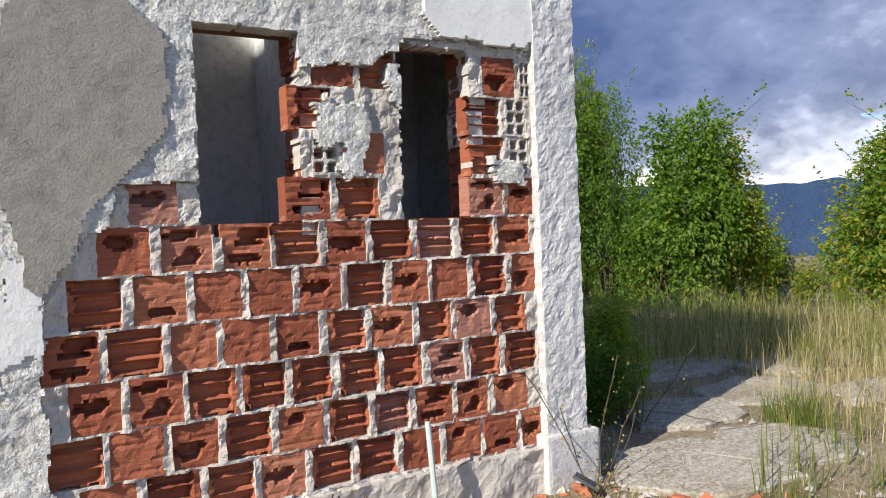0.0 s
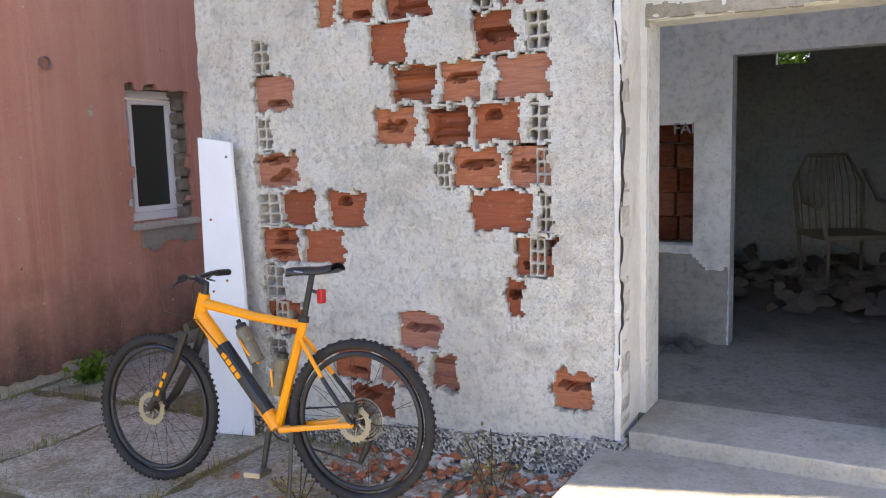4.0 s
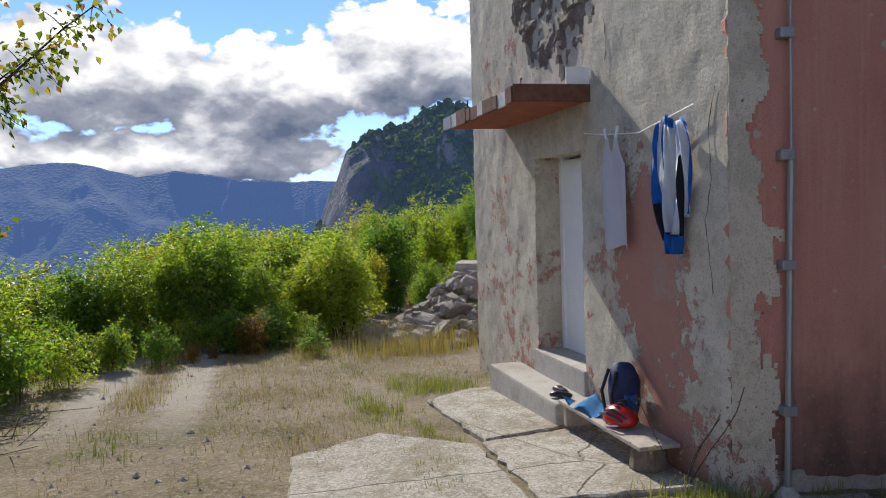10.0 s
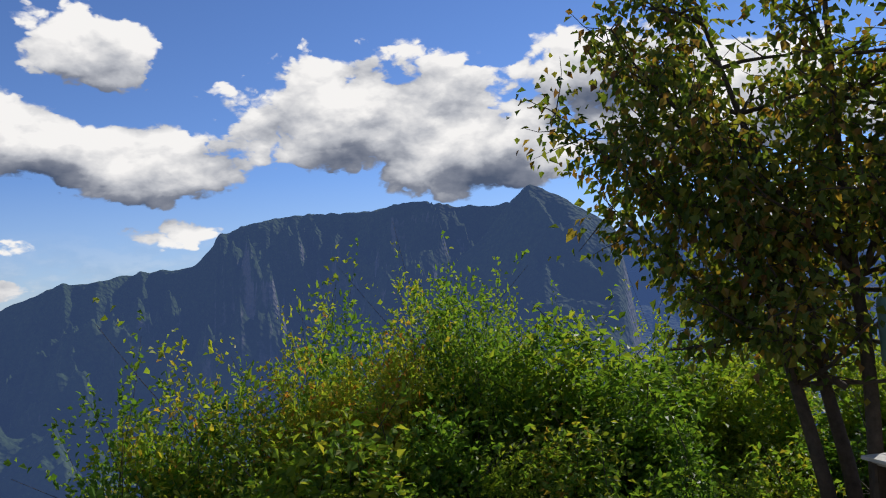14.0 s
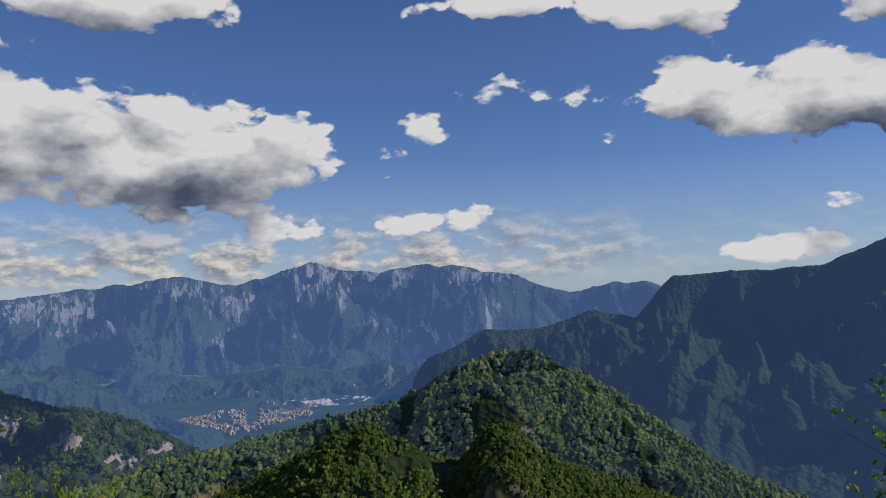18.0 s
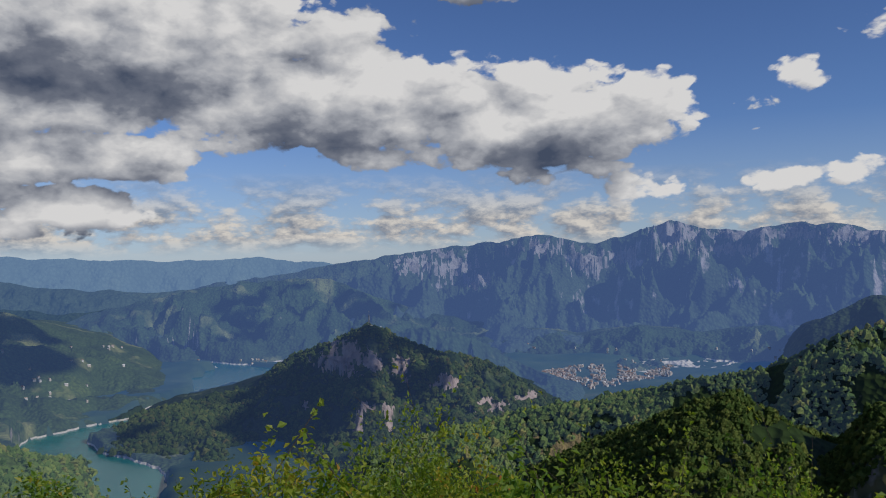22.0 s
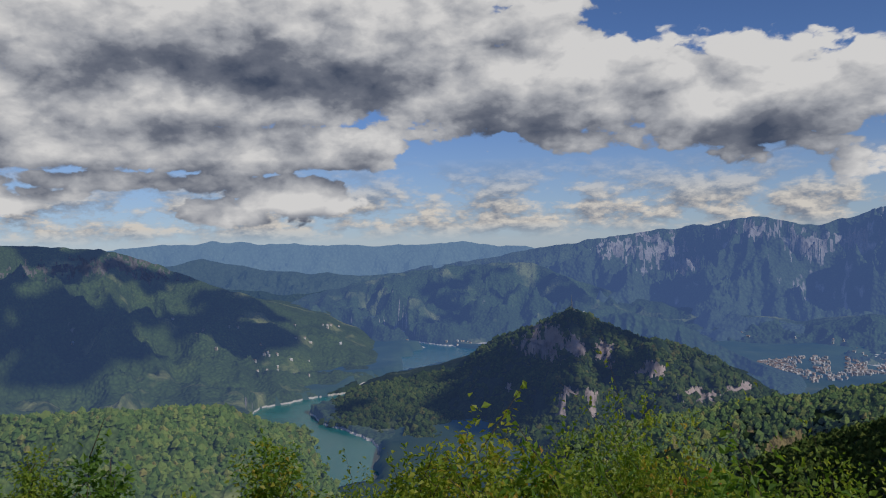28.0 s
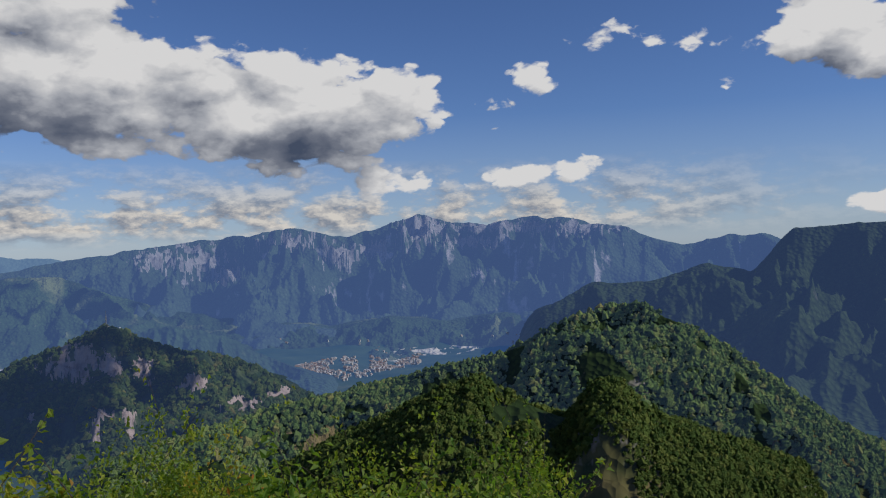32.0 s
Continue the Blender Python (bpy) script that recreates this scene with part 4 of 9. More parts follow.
bare_rock("backdrop_massif", [(-54.4, 1.0, 1.7, 1.1), (-60, 1.1, 4.0, 0.5), (-65, 0.8, 3.5, 0.5), (-58, 0.2, 2.0, 0.5), (-45.5, 0.4, 1.8, 0.5), (-48.5, -0.6, 1.2, 0.7), (-38.6, -0.7, 2.0, 0.9), (-36.2, -0.6, 1.2, 0.6), (-40.8, -1.8, 1.0, 0.5), (-51, -0.3, 1.2, 0.5)], rock_material("pale_far_rock", (0.205, 0.195, 0.185), HAZE_GLOW, 0.66), 1.5)
bare_rock("backdrop_lake_mountain", [(-1.5, -0.9, 2.5, 0.5), (1, -1.1, 3.0, 0.4), (-4, -1.7, 1.5, 0.35)], rock_material("grey_rim_rock", (0.16, 0.15, 0.145), HAZE_GLOW, 0.20), 1.5)
bare_rock("west_cliff", [(-176.2, 2.2, 2.2, 2.6), (-178.4, 3.3, 1.6, 1.2), (-175.2, 0.2, 1.6, 1.6)], rock_material("grey_cliff_rock", (0.11, 0.105, 0.108), HAZE_GLOW, 0.12), 1.2)


# ---------- sheets of plaster and mortar with ragged edges ----------
def sheet(name, inside, x0, x1, z0, z1, cell, front, back, material, amp=0.006, freq=14.0, frame_=None, parent=None):
    """A slab of cells in the x-z plane wherever inside(x, z); front and back are its y; frame_ maps (x, y, z) elsewhere."""
    nx, nz = int(round((x1 - x0) / cell)), int(round((z1 - z0) / cell))
    gx, gz = np.meshgrid(np.linspace(x0, x1, nx + 1), np.linspace(z0, z1, nz + 1), indexing="ij")
    jx = gx + cell * 0.6 * vnoise(gx * 37, gz * 37)
    jz = gz + cell * 0.6 * vnoise(gx * 37 + 50, gz * 37)
    y = front + amp * 2 * fbm(gx * freq, gz * freq, 4) if amp else np.full_like(gx, front)
    keep = inside((gx[:-1, :-1] + gx[1:, 1:]) / 2, (gz[:-1, :-1] + gz[1:, 1:]) / 2)
    n = (nx + 1) * (nz + 1)
    V = np.concatenate([np.stack([jx, y, jz], -1).reshape(-1, 3), np.stack([jx, np.full_like(jx, back), jz], -1).reshape(-1, 3)])
    idx = np.arange(n).reshape(nx + 1, nz + 1)
    i, k = np.nonzero(keep)
    a, b, c, d = idx[i, k], idx[i + 1, k], idx[i + 1, k + 1], idx[i, k + 1]
    F = [np.stack([a, b, c, d], -1)]
    pad = np.pad(keep, 1)
    for di, dk, p, q in ((0, -1, a, b), (1, 0, b, c), (0, 1, c, d), (-1, 0, d, a)):
        e = ~pad[i + 1 + di, k + 1 + dk]
        F.append(np.stack([q[e], p[e], p[e] + n, q[e] + n], -1))
    F = np.concatenate(F)
    used, inv = np.unique(F, return_inverse=True)
    V = V[used]
    if frame_:
        V = frame_(V)
    me = bpy.data.meshes.new(name)
    me.from_pydata(V.tolist(), [], inv.reshape(-1, 4).tolist())
    me.materials.append(material)
    ob = new(name, me)
    if parent is not None:
        ob.parent = parent
    return ob


def rects_mask(x, z, rects, wob=0.012):
    """True inside any of the rectangles (x0, x1, z0, z1), with wavering edges."""
    u = x + wob * 2 * vnoise(x * 21, z * 21) + wob * vnoise(x * 60, z * 60)
    v = z + wob * 2 * vnoise(x * 21 + 9, z * 21 + 5) + wob * vnoise(x * 60 + 5, z * 60)
    m = np.zeros(x.shape, dtype=bool)
    for x0, x1, z0, z1 in rects:
        m |= (u > x0) & (u < x1) & (v > z0) & (v < z1)
    return m


# ---------- hollow bricks ----------
def brick_mesh(kind, seed, w=0.212, h=0.188, d=0.10):
    """One laid brick seen from outside, broken open in its own way; y = 0 is the outer face."""
    rs = np.random.RandomState(seed)
    nx, nz = (13, 19) if kind == "holes" else (18, 14)
    gx, gz = np.meshgrid(np.linspace(-w / 2, w / 2, nx + 1), np.linspace(0, h, nz + 1), indexing="ij")
    o = rs.rand() * 50
    y = 0.006 + 0.007 * fbm(gx * 22 + o, gz * 22, 4)
    u, v = gx / w + 0.5, gz / h
    y = y + 0.0045 * ((v * rs.randint(3, 6) + rs.rand() + 0.3 * fbm(gx * 16 + o, gz * 4, 2)) % 1.0 < 0.16)
    if kind == "slots":
        for _ in range(rs.randint(1, 4)):
            cu, cv, ru, rv = rs.uniform(0.3, 0.7), rs.uniform(0.2, 0.8), rs.uniform(0.16, 0.4), rs.uniform(0.07, 0.13)
            q = np.abs((u - cu) / ru) ** 2.2 + np.abs((v - cv) / rv) ** 3 + 1.1 * fbm(gx * 30 + o, gz * 30 + o, 3)
            y = np.where(q < 1, 0.078 + 0.01 * fbm(gx * 12, gz * 12, 2), y)
    elif kind == "ribs":
        k = rs.randint(3, 5)
        gone = (0.5 - np.abs(u - 0.5)) * 2.4 + 0.9 * fbm(gx * 14 + o, gz * 14 + o, 3) + 0.18 > 0.35
        rib = (v * k + 0.08 * fbm(gx * 30, gz * 8, 2)) % 1.0
        y = np.where(gone, np.where(rib < 0.24, 0.012 + 0.02 * np.abs(fbm(gx * 40 + o, gz * 4, 3)), 0.05 + 0.012 * fbm(gx * 20, gz * 20, 2)), y)
    elif kind == "holes":
        ix, iz = np.meshgrid(np.arange(nx + 1), np.arange(nz + 1), indexing="ij")
        y = np.where((ix % 6 > 1) & (iz % 6 > 1), 0.08, y)
    V = np.stack([gx, y, gz], -1).reshape(-1, 3)
    i = np.arange(nx)[:, None] * (nz + 1) + np.arange(nz)[None, :]
    F = np.stack([i, i + nz + 1, i + nz + 2, i + 1], -1).reshape(-1, 4).tolist()
    n = len(V)
    V = np.concatenate([V, [(-w / 2, d, 0), (w / 2, d, 0), (w / 2, d, h), (-w / 2, d, h)]])
    row = lambda k: [j * (nz + 1) + k for j in range(nx + 1)]
    F += [row(0)[::-1] + [n, n + 1], row(nz) + [n + 2, n + 3], list(range(nz + 1)) + [n + 3, n], list(range(nx * (nz + 1), n))[::-1] + [n + 1, n + 2]]
    me = bpy.data.meshes.new("brick_" + kind)
    me.from_pydata(V.tolist(), [], F)
    return me


BRICKS = {k: [brick_mesh(k, 11 * j + s) for j in range(c)] for k, c, s in (("plain", 4, 1), ("slots", 9, 2), ("ribs", 8, 3), ("holes", 2, 4))}
for k, ms in BRICKS.items():
    for me in ms:
        me.materials.append(m_mortar if k == "holes" else m_brick)


def lay(parent, kind, x0, x1, z0, z1, y, shade=None):
    me = random.choice(BRICKS[kind])
    ob = new("brick", me)
    ob.parent = parent
    ob.location = ((x0 + x1) / 2, y + rnd(-0.004, 0.008), z0)
    ob.scale = ((x1 - x0) / 0.212, 1, (z1 - z0) / 0.188)
    ob.rotation_euler = (0, rnd(-0.012, 0.012), 0)
    return ob


# ---------- the ruin's south wall ----------
FY, DY = 3.5, 3.797
OPEN = [(-0.96, 0.43, -0.5, 2.95), (1.37, 1.83, 1.70, 2.60), (2.335, 2.74, 1.755, 2.60)]
core = bmesh.new()
for x0, x1, z0, z1 in [(-3.46, -0.97, -0.5, 3.7), (-0.97, 0.44, 2.96, 3.7), (0.44, 1.36, -0.5, 3.7), (1.36, 1.86, -0.5, 1.68), (1.36, 3.36, 2.62, 3.7), (1.86, 2.31, -0.5, 2.62), (2.31, 2.76, -0.5, 1.74), (2.76, 3.36, -0.5, 2.62)]:
    box(core, x0, x1, FY + 0.115, FY + 0.26, z0, z1)
wall_south = tagged(obj("wall_south", core, m_core), "ruined wall of hollow red bricks under flaking white plaster, two empty window holes", "wall", "", "structure")

# bricks laid bare west of the doorway: x from, x to, course
WEST = [(-3.07, -2.79, 8), (-3.08, -2.78, 6), (-2.91, -2.65, 5), (-2.59, -2.33, 5), (-3.07, -2.80, 4), (-2.76, -2.49, 4), (-3.06, -2.78, 2), (-2.27, -2.04, 9), (-2.15, -1.89, 8), (-1.86, -1.64, 8),
        (-1.56, -1.29, 8), (-1.68, -1.46, 9), (-2.26, -2.01, 7), (-1.95, -1.72, 7), (-1.69, -1.44, 7), (-1.80, -1.55, 6), (-1.51, -1.29, 6), (-1.72, -1.39, 5), (-1.47, -1.28, 4), (-1.53, -1.44, 3),
        (-2.60, -2.36, 11), (-2.44, -2.23, 10), (-2.60, -2.47, 10), (-2.16, -1.90, 10), (-1.53, -1.30, 10), (-1.68, -1.49, 11), (-1.30, -1.08, 1), (-2.15, -1.89, 2), (-1.97, -1.81, 1), (-2.59, -2.33, 1), (-2.28, -2.02, 1), (-2.5, -2.2, 0)]
HOLES = [(-3.08, -2.95, 11), (-1.36, -1.29, 6), (-1.40, -1.33, 4), (-3.0, -2.92, 2), (-1.68, -1.58, 10), (-3.06, -2.94, 9), (-3.06, -2.94, 7), (-3.08, -2.92, 5), (-3.06, -2.92, 3), (-1.40, -1.29, 9), (-1.40, -1.30, 7), (-1.35, -1.29, 5), (-3.06, -2.93, 1), (-1.89, -1.82, 6)]
zc = lambda c: 0.22 + 0.21 * c
west_rects = []
for i, (a, b, c) in enumerate(WEST):
    west_rects.append((a, b, zc(c), zc(c) + 0.195))
    lay(wall_south, ("plain", "slots", "plain", "ribs", "slots")[i % 5] if i % 3 else "slots", a - 0.004, b + 0.004, zc(c), zc(c) + 0.195, FY + 0.022)
for a, b, c in HOLES:
    west_rects.append((a, b, zc(c), zc(c) + 0.18))
    lay(wall_south, "holes", a - 0.004, b + 0.004, zc(c), zc(c) + 0.185, FY + 0.006)

# the bare field east of the doorway
EDGE_Z = [0.40, 0.53, 0.61, 0.78, 1.04, 1.37, 1.54, 1.73, 1.76, 1.92, 1.95, 3.0]
EDGE_X = [0.74, 0.74, 0.86, 0.75, 0.76, 0.75, 0.79, 0.92, 1.02, 1.03, 1.36, 1.36]


def bare(x, z):
    """Where the plaster has come off east of the doorway."""
    w = 0.03 * fbm(x * 9, z * 9, 3) + 0.02 * vnoise(x * 40, z * 40)
    left = x + w > np.interp(z, EDGE_Z, EDGE_X)
    top = np.where(x < 1.36, 1.94, np.where(x < 2.36, 2.47 + 0.1 * smooth(2.16, 2.3, x), 2.63))
    field = left & (z + w < top) & (z + w * 0.4 > 0.535) & (x + w * 0.3 < 3.125)
    scab = rects_mask(x, z, [(1.90, 2.16, 2.10, 2.31), (2.02, 2.15, 1.96, 2.12), (2.27, 2.37, 2.32, 2.50), (2.86, 3.05, 1.93, 2.06)], 0.03)
    return field & ~scab


def opening(x, z, grow=0.0):
    m_ = np.zeros(np.shape(x), dtype=bool)
    for x0, x1, z0, z1 in OPEN:
        m_ |= (x > x0 - grow) & (x < x1 + grow) & (z > z0 - grow) & (z < z1 + grow)
    return m_


def ragged_opening(x, z):
    w = 0.022 * fbm(x * 11, z * 11, 3) + 0.015 * vnoise(x * 45, z * 45)
    return opening(x + w, z + w)


east_rects = []
row = 0
z = 0.545
while z < 2.60:
    h = 0.197
    x = 0.62 + (0.118 if row % 2 else 0.0) + rnd(-0.02, 0.02)
    while x < 3.10:
        b = x + rnd(0.195, 0.222)
        b = min(b, 3.12)
        mx, mz = (x + b) / 2, z + h / 2
        if b - x > 0.06 and bool(bare(np.array(mx), np.array(mz))) and not bool(opening(np.array(mx), np.array(mz), 0.02)):
            end = (1.83 < x < 1.95 or 1.36 > b > 1.0 and z > 1.72 or 2.95 < x) and z > 1.7 and random.random() < 0.65
            kind = "holes" if end else random.choice(("slots", "ribs", "slots", "ribs", "ribs", "slots", "plain"))
            if end:
                b = min(b, x + 0.13)
            lay(wall_south, kind, x, b, z, z + h, FY + (0.012 if end else 0.024))
            east_rects.append((x, b, z, z + h))
        x = b + rnd(0.018, 0.032)
    z += 0.2035
    row += 1


for jx, jz in ((1.842, 1.70), (2.752, 1.755)):
    for k in range(5):
        o = lay(wall_south, random.choice(("holes", "ribs", "holes", "slots")), 0, 0.195, jz + 0.187 * k, jz + 0.187 * k + 0.17, 0)
        o.location, o.rotation_euler = (jx + rnd(-0.025, 0.012), FY + 0.15, jz + 0.187 * k), (0, 0, radians(-90))


def in_bricks(x, z, rects):
    m_ = np.zeros(x.shape, dtype=bool)
    for x0, x1, z0, z1 in rects:
        m_ |= (x > x0 + 0.003) & (x < x1 - 0.003) & (z > z0 + 0.003) & (z < z1 - 0.003)
    return m_


ob = sheet("mortar", lambda x, z: bare(x, z) & ~ragged_opening(x, z) & ~in_bricks(x, z, east_rects), 0.6, 3.14, 0.5, 2.7, 0.0105, FY + 0.026, FY + 0.118, m_mortar, 0.014, 20, parent=wall_south)
ob["label"] = "lumpy pale mortar joints standing proud of broken bricks"
ob = sheet("plaster", lambda x, z: ~bare(x, z) & ~ragged_opening(x, z) & ~rects_mask(x, z, west_rects, 0.022) & ~opening(x, z), -3.48, 3.14, -0.4, 3.7, 0.0118, FY, FY + 0.118, m_plaster, 0.007, 14, parent=wall_south)
ob["label"] = "rough thrown white plaster, flaking off round the bare bricks"


def cement(x, z):
    w = 0.05 * fbm(x * 6, z * 6, 3)
    zz = [1.50, 1.54, 1.73, 1.90, 2.16, 2.56, 2.75]
    return (x + w > np.interp(z, zz, [0.78, 0.70, 0.66, 0.62, 0.60, 0.68, 0.85])) & (x + w < np.interp(z, zz, [0.80, 0.80, 0.90, 1.00, 1.26, 1.24, 1.0])) & (z > 1.51) & (z + w < 2.74)


sheet("cement_patch", cement, 0.5, 1.36, 1.45, 2.8, 0.016, FY - 0.016, FY + 0.01, m_cement, 0.0012, 25, parent=wall_south)["label"] = "rough grey cement patch over the plaster"
sheet("smooth_patch", lambda x, z: (x + 0.05 * fbm(x * 7, z * 7, 3) > np.interp(z, [2.6, 2.75, 2.85, 3.2], [2.60, 2.46, 2.5, 2.4])) & (z + 0.03 * fbm(x * 9, z * 9, 3) > 2.635) & (x < 3.14 - 0.10 * smooth(2.7, 2.6, z)), 2.3, 3.15, 2.58, 3.3, 0.016, FY - 0.022, FY + 0.01, m_smooth, 0.002, 6, parent=wall_south)["label"] = "smooth white finishing coat"
flake = lambda x, z: (fbm(x * 9 + 3, z * 9, 5, 0.65) > 0.02) & (x > 0.47) & (x < np.interp(z, [1.1, 1.3, 1.5, 1.9], [0.7, 0.76, 0.76, 0.66])) & (z > 1.15 + 0.1 * vnoise(x * 20, z)) & (z < 1.98)
sheet("paint_flakes", flake, 0.45, 0.85, 1.1, 2.0, 0.011, FY - 0.009, FY + 0.01, m_smooth, 0.002, 8, parent=wall_south)["label"] = "white paint peeling in flakes"

# corner column, with a low block at its foot
col = sheet("column", lambda x, z: np.ones(x.shape, dtype=bool), 3.115, 3.385, 0.2, 3.7, 0.018, FY - 0.03, FY + 0.3, m_column, 0.005, 26)
tagged(col, "rough white plastered corner column", "column", "", "structure")
bm = boxm(3.08, 3.44, FY - 0.07, FY + 0.34, 0.1, 0.60, 0.02)
tagged(obj("column_base", bm, m_column), "rounded plaster block at the column's foot", "column base", "", "structure")
bm = boxm(3.115, 3.40, FY + 0.26, 9.3, 0.0, 3.7)
tagged(obj("wall_east", bm, m_plaster), "plain plastered end wall of the ruin", "wall", "", "structure")


def low_wall(x, z):
    return z < 0.545 + 0.02 * fbm(x * 5, z * 3, 3)


tagged(sheet("plinth_east", lambda x, z: low_wall(x, z), 0.44, 3.12, -0.2, 0.62, 0.02, FY - 0.028, FY + 0.12, m_mortar, 0.016, 9), "crumbling plastered plinth under the bare bricks", "plinth", "", "structure")
tagged(sheet("plinth_west", lambda x, z: z < 0.09 + (x + 3.46) * 0.093 + 0.012 * vnoise(x * 9, z), -3.48, -0.94, -0.4, 0.4, 0.02, FY - 0.03, FY + 0.12, m_plinth, 0.006, 40), "grey pebble-dash plinth along the wall's foot", "plinth", "", "structure")

# the doorway: a shallow recess with a lintel panel, and the hall behind
rec = bmesh.new()
for x0, x1, z0, z1 in [(-0.97, -0.925, 0.2, 2.97), (0.115, 0.44, 0.2, 2.97), (-0.97, 0.44, 2.225, 2.97)]:
    box(rec, x0, x1, DY + 0.03, DY + 0.22, z0, z1)
recess = tagged(obj("wall_recess", rec, m_inside), "smooth white wall set back round the empty doorway", "wall", "", "structure")
door_hole = lambda x, z: (x + 0.010 * fbm(x * 7, z * 7, 4) > -0.925) & (x + 0.03 * fbm(x * 4, z * 4, 5) < 0.125) & (z + 0.016 * fbm(x * 6, z * 6, 4) < 2.235)
sheet("plaster", lambda x, z: ~door_hole(x, z) & ~((x > 0.13) & (fbm(x * 5 + 2, z * 3.2, 5, 0.62) > 0.24) & (z < 1.5)), -0.965, 0.435, 0.2, 2.97, 0.0095, DY, DY + 0.05, m_smooth, 0.004, 10, parent=recess)
for x0, x1, side in ((-0.985, -0.955, 1), (0.42, 0.46, -1)):
    s = sheet("jamb", lambda x, z: np.ones(x.shape, dtype=bool), FY - 0.01, DY + 0.02, 0.2, 2.97, 0.025, 0, 0.03, m_smooth, 0.006, 9, frame_=(lambda V, x0=x0, x1=x1, side=side: np.stack([(x1 if side > 0 else x0) - side * V[:, 1], V[:, 0], V[:, 2]], -1)), parent=recess)
bm = boxm(-0.93, 0.13, DY - 0.28, DY + 0.24, 0.12, 0.368, 0.012)
tagged(obj("doorstep", bm, m_concrete), "worn concrete sill of the empty doorway", "doorstep", "", "structure")
bm = boxm(-1.06, 0.50, 2.55, DY - 0.2, -0.1, 0.285, 0.03)
tagged(obj("threshold_slab", bm, m_concrete), "cracked concrete slab before the doorway", "step", "", "structure")

# rooms: floor, walls, roof slab
bm = boxm(-3.46, 3.40, FY + 0.27, 9.3, 0.1, 0.365)
m_floor = plaster_material("dusty_floor", (0.29, 0.27, 0.24), (0.18, 0.17, 0.15), 0.006, 30, 0.6)
tagged(obj("floor", bm, m_floor), "dusty concrete floor strewn with rubble", "floor", "", "structure")
# unseen roof; its gaps are added to brighten the hall and window room
bm = boxm(-3.5, 0.64, 5.28, 9.4, 3.7, 3.9)
box(bm, -3.5, -2.22, 4.4, 5.28, 3.7, 3.9)
box(bm, -1.4, 0.64, FY - 0.02, FY + 0.34, 3.7, 3.9)
box(bm, -3.5, -2.25, FY - 0.02, 4.4, 3.7, 3.9)
box(bm, 0.64, 3.45, 4.82, 9.4, 3.7, 3.9)
box(bm, 2.05, 3.45, FY - 0.02, 4.82, 3.7, 3.9)
box(bm, 0.64, 2.05, FY - 0.02, FY + 0.6, 3.7, 3.9)
tagged(obj("roof", bm, m_concrete), "flat concrete roof slab out of view, left open over the front rooms for daylight", "roof", "", "structure")


def inner(name, rects, y0, y1, label):
    b = bmesh.new()
    for x0, x1, z0, z1 in rects:
        box(b, x0, x1, y0, y1, z0, z1)
    return tagged(obj(name, b, m_inside), label, "wall", "", "structure")


inner("wall_hall_back", [(-2.2, -1.45, 0.3, 3.7), (-1.45, -1.04, 0.3, 1.0), (-1.45, -1.04, 1.78, 3.7), (-1.04, -0.81, 0.3, 3.7), (-0.81, 0.5, 2.19, 3.7)], 5.3, 5.45, "stained white wall of the hall with an opening to a dark room")
inner("wall_hall_west", [(-2.35, -2.2, 0.3, 3.7)], FY + 0.27, 9.3, "bare inner wall")
inner("wall_hall_east", [(0.5, 0.62, 0.3, 3.7)], FY + 0.27, 9.3, "bare inner wall")
inner("wall_back", [(-3.46, -1.06, 0.0, 3.7), (-0.74, 3.40, 0.0, 3.7), (-1.06, -0.74, 0.0, 2.42), (-1.06, -0.74, 2.62, 3.7)], 9.15, 9.3, "bare back wall with a small round-headed hole")
inner("wall_west", [(-3.46, -3.2, -0.4, 3.7)], FY + 0.27, 9.3, "plastered end wall")
inner("wall_room_back", [(0.62, 3.12, 0.3, 3.7)], 4.75, 4.9, "grey inner wall of the room with the window holes")
# also keeps daylight from the roof gap out of the eastern window's room
inner("wall_partition", [(2.05, 2.17, 0.3, 3.7)], FY + 0.27, 4.75, "bare inner partition between the window holes")
patch = tagged(new("brick_niche"), "patch of bare brickwork in the hall wall", "brickwork", "", "structure")
patch.location = (-1.33, 5.72, 0.98)
for r_ in range(5):
    for c_ in range(2):
        o = new("brick", random.choice(BRICKS["plain"]))
        o.parent, o.location, o.scale = patch, (c_ * 0.19 - 0.02 * (r_ % 2), 0, r_ * 0.17), (0.8, 1, 0.86)

# ---------- the red-brown house ----------
PX, PY = -5.652, 1.44
U, N_ = Vector((-math.cos(math.atan(0.198)), -math.sin(math.atan(0.198)), 0)), Vector((math.sin(math.atan(0.198)), -math.cos(math.atan(0.198)), 0))


def on_front(V):
    """From (along the front wall, inwards, up) to the world."""
    V = np.asarray(V, dtype=float)
    o = np.array((PX, PY, 0.0))
    return o + V[..., :1] * np.array(U) - V[..., 1:2] * np.array(N_) + V[..., 2:] * np.array((0, 0, 1.0))


def on_side(V):
    """From (along the red wall, inwards, up) to the world."""
    V = np.asarray(V, dtype=float)
    return np.stack([PX - V[..., 1], PY + V[..., 0], V[..., 2]], -1)


def moved(bm, f):
    for v in bm.verts:
        v.co = Vector(f(np.array(v.co)))
    bmesh.ops.recalc_face_normals(bm, faces=bm.faces)
    return bm


def win_hole(x, z):
    w = 0.05 * fbm(x * 7, z * 7, 3) + 0.02 * vnoise(x * 30, z * 30)
    return (x + w > 3.31) & (x + w < 3.99) & (z + w > 1.09) & (z + w < 2.27)


